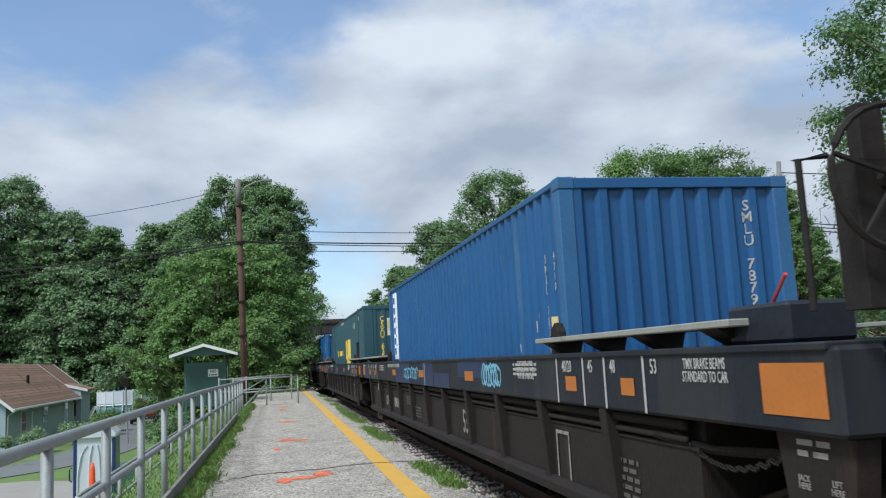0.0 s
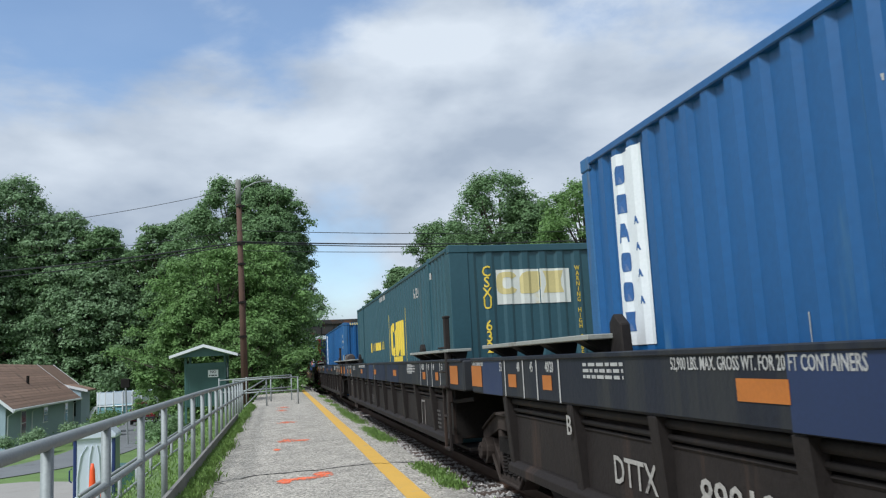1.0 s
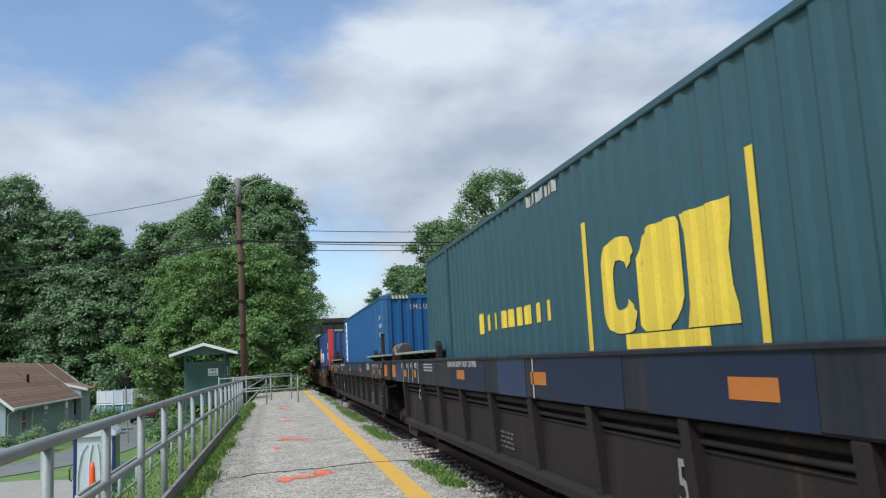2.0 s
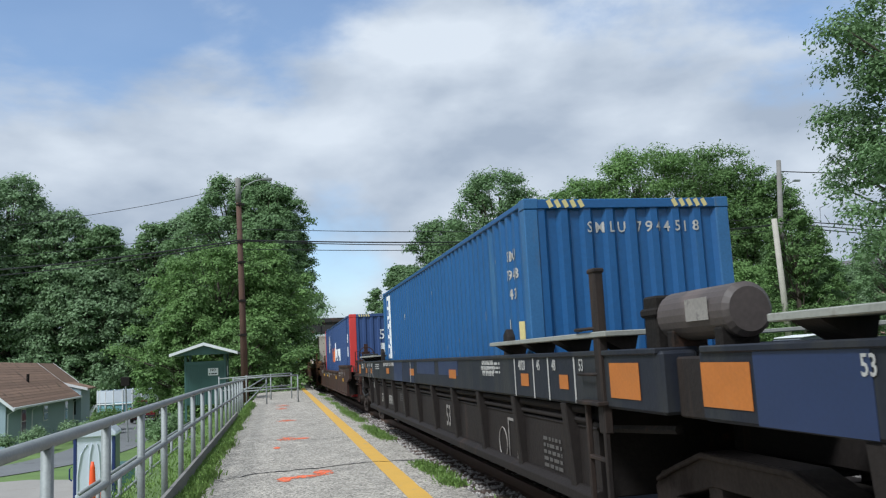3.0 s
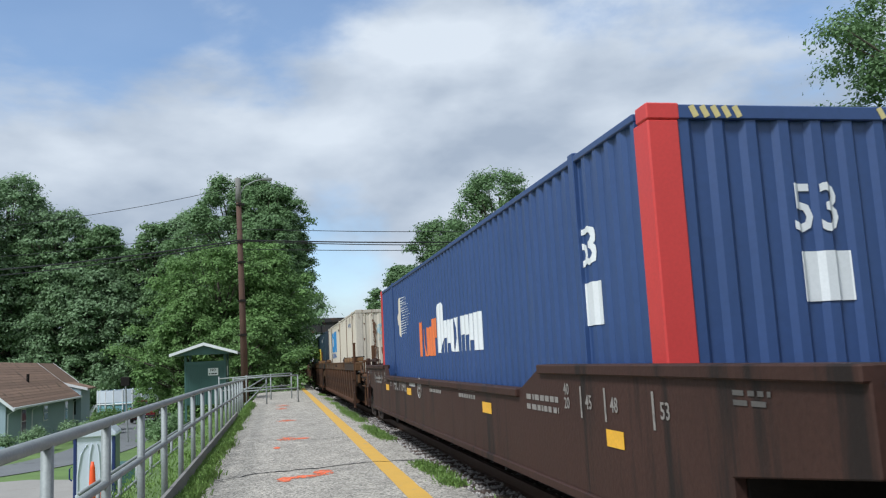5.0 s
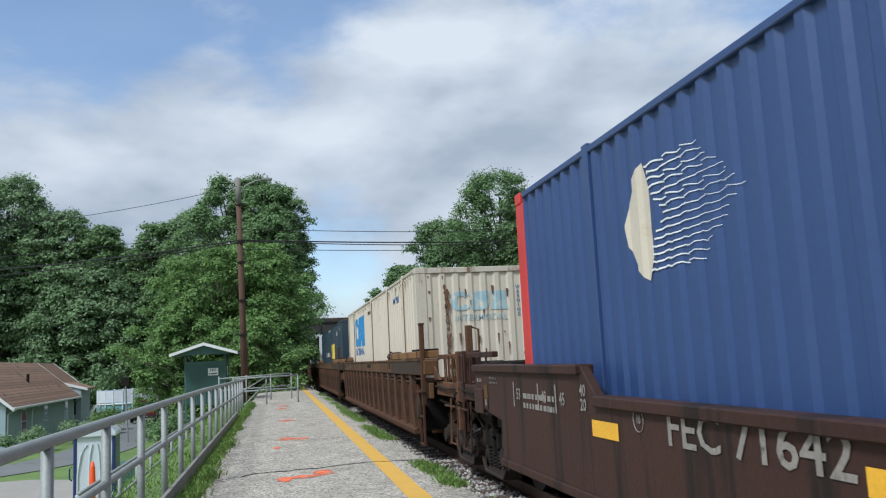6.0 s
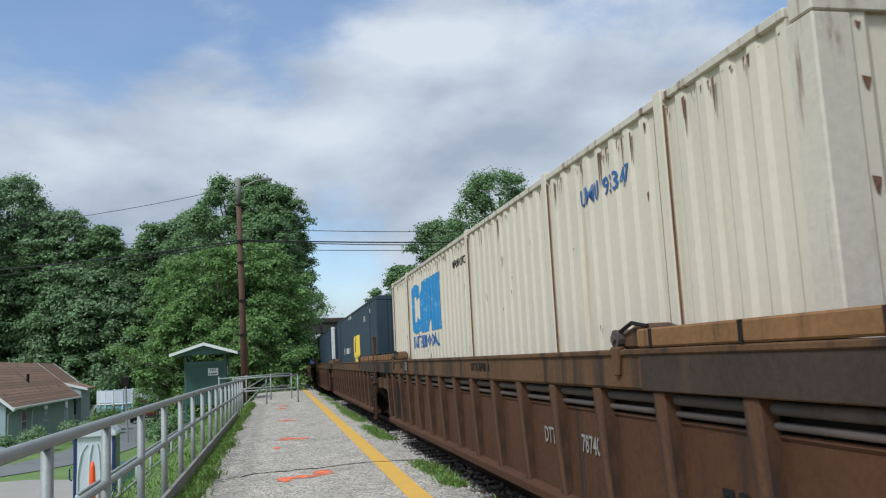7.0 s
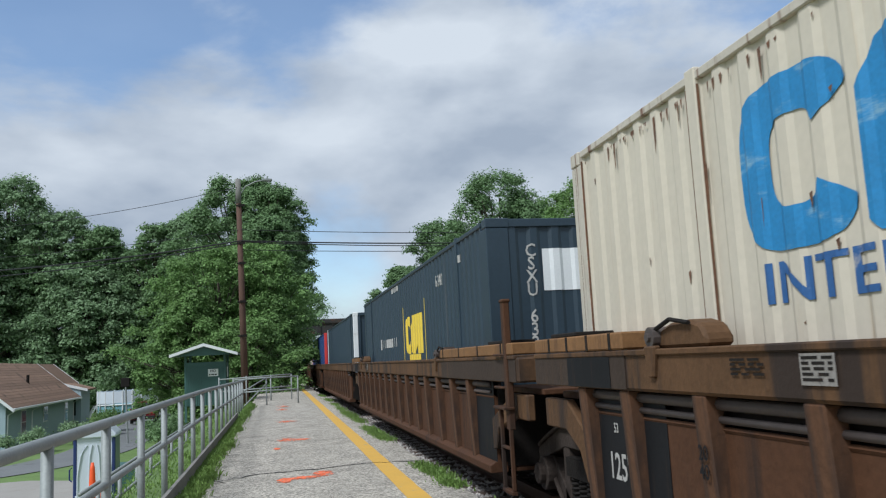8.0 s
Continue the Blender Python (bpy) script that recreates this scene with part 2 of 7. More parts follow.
    slate=mat("slate_container_paint", (0.024, 0.042, 0.06), 0.45, vary=0.13, scale=0.9, fine=20, bump=0.06, stain=(0.05, 0.06, 0.07), stain_amt=0.28, stain_scale=1.5, streak=True),
    indigo=mat("indigo_container_paint", (0.033, 0.067, 0.182), 0.45, vary=0.1, scale=0.9, fine=20, bump=0.05, stain=(0.05, 0.075, 0.14), stain_amt=0.2, stain_scale=1.5, streak=True),
    cream=mat("cream_container_paint", (0.57, 0.508, 0.41), 0.55, vary=0.07, scale=0.9, fine=20, bump=0.06, stain=(0.50, 0.40, 0.28), stain_amt=0.3, stain_scale=1.6, streak=True),
    rust=mat("rust_run", (0.14, 0.07, 0.04), 0.9, vary=0.4, scale=8, bump=0.3),
    red=mat("red_post_paint", (0.56, 0.045, 0.04), 0.45, vary=0.1, scale=2, stain=(0.3, 0.06, 0.05), stain_amt=0.2),
    logo_yellow=mat("yellow_emblem_paint", (0.72, 0.52, 0.05), 0.55, vary=0.12, scale=3, stain=(0.25, 0.22, 0.08), stain_amt=0.25, stain_scale=3),
    logo_blue=mat("blue_emblem_paint", (0.025, 0.20, 0.44), 0.6, vary=0.2, scale=3, stain=(0.22, 0.38, 0.50), stain_amt=0.42, stain_scale=2.2, streak=True),
    logo_fade=mat("faded_blue_emblem_paint", (0.33, 0.46, 0.5), 0.6, vary=0.2, scale=4, stain=(0.6, 0.56, 0.47), stain_amt=0.5, stain_scale=5),
    navy_text=mat("navy_letter_paint", (0.03, 0.10, 0.27), 0.6, vary=0.2, scale=4, stain=(0.4, 0.38, 0.36), stain_amt=0.3, stain_scale=4),
    sheet=mat("pale_patch_sheet", (0.66, 0.66, 0.60), 0.6, vary=0.06, scale=3, stain=(0.62, 0.50, 0.18), stain_amt=0.3, stain_scale=2),
    logo_orange=mat("orange_emblem_paint", (0.68, 0.17, 0.05), 0.55, vary=0.12, scale=3, stain=(0.4, 0.14, 0.07), stain_amt=0.3, stain_scale=3),
    corner_steel=mat("worn_corner_steel", (0.09, 0.095, 0.105), 0.6, vary=0.3, scale=4, stain=(0.16, 0.09, 0.05), stain_amt=0.35, stain_scale=3),
    blue_worn=mat("worn_blue_post_paint", (0.03, 0.115, 0.26), 0.5, vary=0.2, scale=2, stain=(0.10, 0.105, 0.11), stain_amt=0.42, stain_scale=2.5, streak=True),
    sill_blue=mat("fresh_navy_paint", (0.015, 0.028, 0.080), 0.45, vary=0.15, scale=2),
    sill_dull=mat("dull_navy_paint", (0.0155, 0.0225, 0.047), 0.5, spec=0.2, vary=0.2, scale=2, stain=(0.024, 0.025, 0.028), stain_amt=0.4),
    cast=mat("cast_truck_frame", (0.048, 0.037, 0.031), 0.8, vary=0.3, scale=4, fine=30, bump=0.3, stain=(0.03, 0.022, 0.018), stain_amt=0.45, stain_scale=2, spec=0.2),
    graffiti=mat("pale_blue_spray", (0.18, 0.42, 0.55), 0.6, vary=0.2, scale=5),
    tank=mat("grimy_air_tank", (0.07, 0.055, 0.05), 0.6, vary=0.25, scale=3, stain=(0.12, 0.09, 0.08), stain_amt=0.3),
    hazard=mat("hazard_yellow", (0.6, 0.5, 0.22), 0.6, vary=0.1),
)


def leafmat(name, base):
    return mat(name, base, 0.6, vary=0.28, scale=0.35, fine=2, island=0.22, trans=0.30, spec=0.25)


LEAF = [leafmat("leaf_a", (0.135, 0.225, 0.075)), leafmat("leaf_b", (0.165, 0.26, 0.115)),
        leafmat("leaf_c", (0.17, 0.28, 0.09)), leafmat("leaf_d", (0.22, 0.32, 0.17))]


# ---- mesh helpers ----
class MB:
    """Collects boxes, tubes and extruded shapes into one mesh."""

    def __init__(self):
        self.v, self.f, self.m = [], [], []

    def add(self, vs, fs, mi=0):
        n = len(self.v)
        self.v += [tuple(p) for p in vs]
        self.f += [tuple(i + n for i in q) for q in fs]
        self.m += [mi] * len(fs)
        return self

    def box(self, x0, x1, y0, y1, z0, z1, mi=0):
        v = [(x, y, z) for z in (z0, z1) for y in (y0, y1) for x in (x0, x1)]
        return self.add(v, [(0, 2, 3, 1), (4, 5, 7, 6), (0, 1, 5, 4), (2, 6, 7, 3), (0, 4, 6, 2), (1, 3, 7, 5)], mi)

    def tube(self, pts, r, n=8, r2=None, caps=True):
        pts = [Vector(p) for p in pts]
        r2 = r if r2 is None else r2
        rings = []
        for i, p in enumerate(pts):
            d = (pts[min(i + 1, len(pts) - 1)] - pts[max(i - 1, 0)]).normalized()
            a = d.orthogonal().normalized() if abs(d.z) > 0.95 else d.cross(Vector((0, 0, 1))).normalized()
            b = d.cross(a)
            rr = r + (r2 - r) * i / max(1, len(pts) - 1)
            rings += [p + (a * math.cos(2 * math.pi * k / n) + b * math.sin(2 * math.pi * k / n)) * rr for k in range(n)]
        fs = []
        for i in range(len(pts) - 1):
            for k in range(n):
                k2 = (k + 1) % n
                fs.append((i * n + k, i * n + k2, (i + 1) * n + k2, (i + 1) * n + k))
        if caps:
            fs += [tuple(range(n))[::-1], tuple((len(pts) - 1) * n + k for k in range(n))]
        return self.add(rings, fs)

    def prism(self, poly, axis, a, b, mi=0):
        """Extrudes a 2D outline along an axis: x takes (y, z), y takes (x, z), z takes (x, y)."""
        put = {"x": lambda p, t: (t, p[0], p[1]), "y": lambda p, t: (p[0], t, p[1]), "z": lambda p, t: (p[0], p[1], t)}[axis]
        n = len(poly)
        v = [put(p, a) for p in poly] + [put(p, b) for p in poly]
        return self.add(v, [tuple(range(n))[::-1], tuple(range(n, 2 * n))] + [(k, (k + 1) % n, n + (k + 1) % n, n + k) for k in range(n)], mi)

    def disc(self, c, axis, r, w, n=20):
        c = Vector(c)
        d = Vector({"x": (1, 0, 0), "y": (0, 1, 0), "z": (0, 0, 1)}[axis]) * w / 2
        return self.tube([c - d, c + d], r, n)

    def mesh(self, name, mats, bevel=0.0, smooth=False):
        me = bpy.data.meshes.new(name)
        me.from_pydata(self.v, [], self.f)
        for m in mats:
            me.materials.append(m)
        if any(self.m):
            me.polygons.foreach_set("material_index", self.m)
        bm = bmesh.new()
        bm.from_mesh(me)
        bmesh.ops.recalc_face_normals(bm, faces=bm.faces)
        if bevel:
            es = [e for e in bm.edges if len(e.link_faces) == 2 and e.calc_face_angle(0) > 0.6]
            bmesh.ops.bevel(bm, geom=es, offset=bevel, segments=1, affect="EDGES", clamp_overlap=True)
        bm.to_mesh(me)
        bm.free()
        if smooth:
            me.polygons.foreach_set("use_smooth", [True] * len(me.polygons))
        return me


def part(name, mb, material, parent=None, label="", bevel=0.0, smooth=False, kind=""):
    mats = material if isinstance(material, (list, tuple)) else [material]
    ob = new(name, mb if isinstance(mb, bpy.types.Mesh) else mb.mesh(name, mats, bevel, smooth))
    if parent:
        ob.parent = parent
    return tagged(ob, label=label, kind=kind)


def thing(name, m, label, category, group="", kind=""):
    ob = new(name)
    ob.matrix_basis = m
    return tagged(ob, label, category, group, kind)


TEXTS = {}


def text_part(words, size, m, material, parent, squeeze=1.0, align="CENTER", name="lettering", label=""):
    """Lettering cut as a thin sheet: reads in the local xy plane of m."""
    key = (words, size, squeeze, align, material.name)
    if key not in TEXTS:
        cu = bpy.data.curves.new("text", "FONT")
        cu.body, cu.size, cu.align_x, cu.align_y, cu.extrude = words, size, align, "CENTER", 0.001
        cu.resolution_u = 2
        cu.offset = 0.011 * size
        cu.space_line = 0.85
        ob = bpy.data.objects.new("text", cu)
        scene.collection.objects.link(ob)
        bpy.context.view_layer.update()
        me = bpy.data.meshes.new_from_object(ob.evaluated_get(bpy.context.evaluated_depsgraph_get()))
        bpy.data.objects.remove(ob)
        me.transform(Matrix.Diagonal((squeeze, 1, 1, 1)))
        me.materials.clear()
        me.materials.append(material)
        me.name = "lettering"
        TEXTS[key] = me
    ob = new(name, TEXTS[key])
    ob.parent = parent
    ob.matrix_basis = m
    if label:
        tagged(ob, label)
    return ob


# lettering on the side that faces the platform (-x) reads towards -y; on the leading end (-y) towards +x
def on_side(x, y, z, turn=0.0):
    return Matrix.Translation((x, y, z)) @ Matrix(((0, 0, -1, 0), (-1, 0, 0, 0), (0, 1, 0, 0), (0, 0, 0, 1))) @ pose(0, 0, 0, 0, 0, turn)


def on_end(x, y, z, turn=0.0):
    return Matrix.Translation((x, y, z)) @ Matrix(((1, 0, 0, 0), (0, 0, -1, 0), (0, 1, 0, 0), (0, 0, 0, 1))) @ pose(0, 0, 0, 0, 0, turn)


def wave(t, L, pitch):
    """How deep the corrugation of a panel of length L lies at t, from 0 at the ridges to 1 in the grooves."""
    n = max(1, int(round(L / pitch)))
    p = L / n
    if abs(t) >= L / 2:
        return 0.0
    u = ((t + L / 2) % p) / p
    return 0.0 if u < 0.30 else (u - 0.30) / 0.16 if u < 0.46 else 1.0 if u < 0.84 else (1 - u) / 0.16


def press_on(ob, L, pitch, depth, end=False):
    """Lays a flat marking into the corrugation of the wall that it is painted on."""
    me = ob.data.copy()
    bm = bmesh.new()
    bm.from_mesh(me)
    bm.transform(ob.matrix_basis)
    ax = 0 if end else 1
    lo, hi = min(v.co[ax] for v in bm.verts), max(v.co[ax] for v in bm.verts)
    n = max(1, int(round(L / pitch)))
    p = L / n
    no = Vector((1, 0, 0)) if end else Vector((0, 1, 0))
    for k in range(n):
        for u in (0.0, 0.30, 0.46, 0.84):
            c = -L / 2 + (k + u) * p
            if lo + 0.002 < c < hi - 0.002:
                bmesh.ops.bisect_plane(bm, geom=bm.verts[:] + bm.edges[:] + bm.faces[:], plane_co=no * c, plane_no=no)
    for v in bm.verts:
        d = wave(v.co[ax], L, pitch) * depth
        if end:
            v.co.y += d
        else:
            v.co.x += d
    bm.transform(ob.matrix_basis.inverted())
    bm.to_mesh(me)
    bm.free()
    ob.data = me


def press_all(made, pitch, post_w, deep):
    """Every marking of a container follows its walls."""
    ob, h, w, H = made
    for o in list(ob.children):
        if o.name.split(".")[0] not in ("lettering", "emblem_shape", "emblem_bar", "patch_sheet", "sheet_seam", "small_print", "label_panel", "label_rule", "data_sticker", "emblem_waves", "scratches"):
            continue
        if abs(o.matrix_basis.col[2][1]) > 0.5:
            press_on(o, 2 * w - 2 * post_w, pitch, deep * 1.25, True)
        else:
            press_on(o, 2 * h - 2 * post_w, pitch, deep)


MOVERS = []          # (thing, x, y at the start, z)
WHEELSETS = []       # (wheelset, pose in its truck)
XC, RAIL = 3.866, -0.25

# ---- ground, platform, track ----
def ground_height(x, y):
    """Track level to the right, falling to the lower street on the left of the platform."""
    if x < -1.35:
        k = min(1.0, max(0.0, (-1.35 - x) / 4.0))
        return -0.12 - 2.21 * (k * k * (3 - 2 * k))
    if x > 9:
        k = min(1.0, (x - 9) / 12)
        return -0.5 + 0.5 * k
    return -0.5


def build_ground():
    xs = [-3000, -600, -150, -60, -30, -18, -12, -9, -7.5, -6.4, -5.4, -4.4, -3.4, -2.6, -1.9, -1.35, -0.9, 0, 2.2, 5, 7, 9, 12, 16, 22, 40, 90, 300, 3000]
    ys = [-3000, -300, -60, -20, -5, 0, 4, 8, 12, 16, 20, 24, 28, 32, 36, 40, 50, 60, 75, 90, 120, 160, 250, 500, 1200, 3000]
    v, f = [], []
    for y in ys:
        for x in xs:
            v.append((x, y, ground_height(x, y) + (0.05 * noise.noise((x * 0.4, y * 0.4, 0)) if -7 < x < -1.5 else 0)))
    n = len(xs)
    for j in range(len(ys) - 1):
        for i in range(n - 1):
            f.append((j * n + i, j * n + i + 1, (j + 1) * n + i + 1, (j + 1) * n + i))
    mb = MB().add(v, f)
    tagged(part("ground", mb, M["grass"], smooth=True), "grassy ground falling away from the platform", "ground", kind="structure")


def build_platform():
    rnd = random.Random(3)
    v, f = [], []
    ys = np.arange(-12, 64.1, 0.4)
    xs = [-1.05, -0.4, 0.4, 1.1, 1.7]
    rows = []
    for y in ys:
        el = -1.05 + 0.07 * noise.noise((0, y * 0.9, 1))
        er = 2.0 + 0.10 * noise.noise((5, y * 0.5, 1)) + 0.05 * noise.noise((5, y * 2.2, 1))
        row = [(el, y, -0.55), (el, y, -0.03)] + [(x, y, 0.0) for x in xs[1:]] + [(er, y, -0.03), (er + 0.03, y, -0.5)]
        rows.append(row)
    n = len(rows[0])
    for r in rows:
        v += r
    for j in range(len(rows) - 1):
        for i in range(n - 1):
            f.append((j * n + i, j * n + i + 1, (j + 1) * n + i + 1, (j + 1) * n + i))
    plat = part("platform", MB().add(v, f), M["asphalt"])
    tagged(plat, "worn pale asphalt station platform with cracks", "platform", kind="structure")
    line = MB()
    for j in range(len(ys) - 1):
        y0, y1 = ys[j], ys[j + 1]
        if y0 > 50:
            continue
        w = [0.012 * noise.noise((9 + k, yy * 3, 0)) for k in (0, 1) for yy in (y0, y1)]
        line.add([(1.27 + w[0], y0, 0.005), (1.50 + w[2], y0, 0.005), (1.50 + w[3], y1, 0.005), (1.27 + w[1], y1, 0.005)], [(0, 1, 2, 3)])
    part("yellow_line", line, M["yellow"], plat, "painted yellow safety line")


def build_track():
    bed = MB()
    bed.prism([(2.06, -0.52), (2.35, -0.44), (5.4, -0.44), (6.2, -0.49), (9.6, -0.48), (9.6, -0.8), (2.06, -0.8)], "y", -40, 400)
    tagged(part("track_bed", bed, M["soil"]), "dark ballast bed of the railway track", "track bed", kind="structure")
    track = thing("railway_track", pose(0, 0, 0), "single railway track on dark timber sleepers", "railway track", kind="structure")
    tie = MB().box(-1.3, 1.3, -0.11, 0.11, -0.2, 0.0).mesh("sleeper", [M["tie"]], 0.015)
    y = -6.0
    rnd = random.Random(5)
    while y < 110:
        ob = new("sleeper", tie)
        ob.parent = track
        ob.matrix_basis = pose(XC + rnd.uniform(-0.06, 0.06), y, -0.40, 0, 0, rnd.uniform(-1.5, 1.5))
        y += 0.53
    for s in (-1, 1):
        mb = MB()
        x = XC + s * 0.755
        mb.prism([(x - 0.07, -0.42), (x + 0.07, -0.42), (x + 0.07, -0.405), (x + 0.012, -0.39), (x + 0.012, -0.29), (x + 0.036, -0.28),
                  (x + 0.036, -0.25), (x - 0.036, -0.25), (x - 0.036, -0.28), (x - 0.012, -0.29), (x - 0.012, -0.39), (x - 0.07, -0.405)], "y", -40, 400)
        part("rail", mb, M["rail"], track)
    # loose stones, mostly on the platform's side
    mb = MB()
    for i in range(15000):
        yy = 3 + 70 * rnd.random() ** 1.8
        xx = rnd.uniform(2.14, 3.05) if rnd.random() < 0.85 else rnd.uniform(3.1, 5.6)
        r = rnd.uniform(0.018, 0.045)
        zz = -0.43 - max(0, 2.35 - xx) * 0.25 + r * 0.3
        p = [(xx + r * math.cos(a + 0.3 * rnd.random()) * rnd.uniform(0.7, 1.2), yy + r * math.sin(a) * rnd.uniform(0.7, 1.2), zz + r * 0.2 * rnd.random()) for a in (0, 1.57, 3.14, 4.71)]
        p += [(xx, yy, zz + r * rnd.uniform(0.6, 1.0)), (xx, yy, zz - r)]
        mb.add(p, [(0, 1, 4), (1, 2, 4), (2, 3, 4), (3, 0, 4), (1, 0, 5), (2, 1, 5), (3, 2, 5), (0, 3, 5)])
    tagged(part("ballast", mb, M["ballast"]), "grey crushed ballast stones beside the track", "ballast", kind="stuff")


# ---- rolling stock ----
def wheelset_mesh():
    mb = MB()
    mb.tube([(-1.0, 0, 0), (1.0, 0, 0)], 0.08, 10)
    for s in (-1, 1):
        x = s * 0.755
        mb.disc((x, 0, 0), "x", 0.42, 0.13, 24)
        mb.disc((x - s * 0.06, 0, 0), "x", 0.45, 0.03, 24)
        mb.disc((x + s * 0.075, 0, 0), "x", 0.15, 0.05, 12)
        for k in range(3):
            a = k * 2.094
            mb.box(x + s * 0.066 - 0.006, x + s * 0.066 + 0.006, 0.27 * math.cos(a) - 0.03, 0.27 * math.cos(a) + 0.03, 0.27 * math.sin(a) - 0.03, 0.27 * math.sin(a) + 0.03)
    return mb.mesh("wheelset", [M["wheel"]])


def side_frame_mesh():
    mb = MB()
    # cast side frame: arched top chord, sagging bottom chord, two window openings, spring nest between
    top = [(-1.24, 0.40), (-1.27, 0.62), (-1.16, 0.74), (-0.92, 0.80), (-0.50, 0.94), (0.50, 0.94), (0.92, 0.80), (1.16, 0.74), (1.27, 0.62), (1.24, 0.40), (1.05, 0.40), (1.02, 0.54), (0.88, 0.60), (0.42, 0.72), (-0.42, 0.72), (-0.88, 0.60), (-1.02, 0.54), (-1.05, 0.40)]
    mb.prism(top, "x", -0.11, 0.11)
    mb.prism([(-0.98, 0.54), (-0.80, 0.58), (-0.36, 0.22), (0.36, 0.22), (0.80, 0.58), (0.98, 0.54), (0.46, 0.08), (-0.46, 0.08)], "x", -0.10, 0.10)
    # raised rims on both chords
    mb.prism([(-1.18, 0.66), (-0.92, 0.76), (-0.50, 0.90), (0.50, 0.90), (0.92, 0.76), (1.18, 0.66), (1.17, 0.70), (0.92, 0.80), (0.50, 0.94), (-0.50, 0.94), (-0.92, 0.80), (-1.17, 0.70)], "x", -0.15, -0.11)
    mb.prism([(-0.94, 0.53), (-0.44, 0.08), (0.44, 0.08), (0.94, 0.53), (0.90, 0.54), (0.42, 0.12), (-0.42, 0.12), (-0.90, 0.54)], "x", -0.14, -0.10)
    for s in (-1, 1):
        mb.prism([(s * 0.34, 0.15), (s * 0.50, 0.15), (s * 0.50, 0.78), (s * 0.34, 0.78)], "x", -0.10, 0.10)
        mb.disc((-0.12, s * 0.89, 0.42), "x", 0.17, 0.16, 16)
        mb.disc((-0.22, s * 0.89, 0.42), "x", 0.11, 0.08, 12)
        for q in range(3):
            mb.disc((-0.265, s * 0.89 + 0.07 * math.cos(q * 2.094), 0.42 + 0.07 * math.sin(q * 2.094)), "x", 0.018, 0.02, 6)
    return mb.mesh("side_frame", [M["cast"]], 0.012)


def spring_mesh():
    mb = MB()
    for yy in (-0.2, 0.0, 0.2):
        mb.tube([(0.085 * math.cos(a) - 0.04, yy + 0.085 * math.sin(a), 0.2 + 0.26 * a / 37.7) for a in np.linspace(0, 37.7, 50)], 0.018, 5)
    mb.box(-0.14, 0.12, -0.33, 0.33, 0.46, 0.64)
    return mb.mesh("spring_nest", [M["gear"]])


WHEEL, FRAME, SPRING = wheelset_mesh(), side_frame_mesh(), spring_mesh()
BOLSTER = MB().box(-0.95, 0.95, -0.2, 0.2, 0.4, 0.72).box(-0.5, 0.5, -0.7, 0.7, 0.35, 0.5).mesh("bolster", [M["gear"]], 0.02)


def add_truck(car, y, turning):
    tr = new("truck")
    tr.parent = car
    tr.matrix_basis = pose(0, y, 0)
    tagged(tr, "two-axle cast steel truck")
    part("bolster", BOLSTER, None, tr)
    for s in (-1, 1):
        o = part("side_frame", FRAME, None, tr)
        o.matrix_basis = pose(s * 1.0, 0, 0, 0, 0, 0 if s < 0 else 180)
        o = part("spring_nest", SPRING, None, tr)
        o.matrix_basis = pose(s * 1.0, 0, 0, 0, 0, 0 if s < 0 else 180)
        w = part("wheelset", WHEEL, None, tr)
        w.matrix_basis = pose(0, s * 0.89, 0.42)
        if turning:
            WHEELSETS.append((w, s * 0.89))


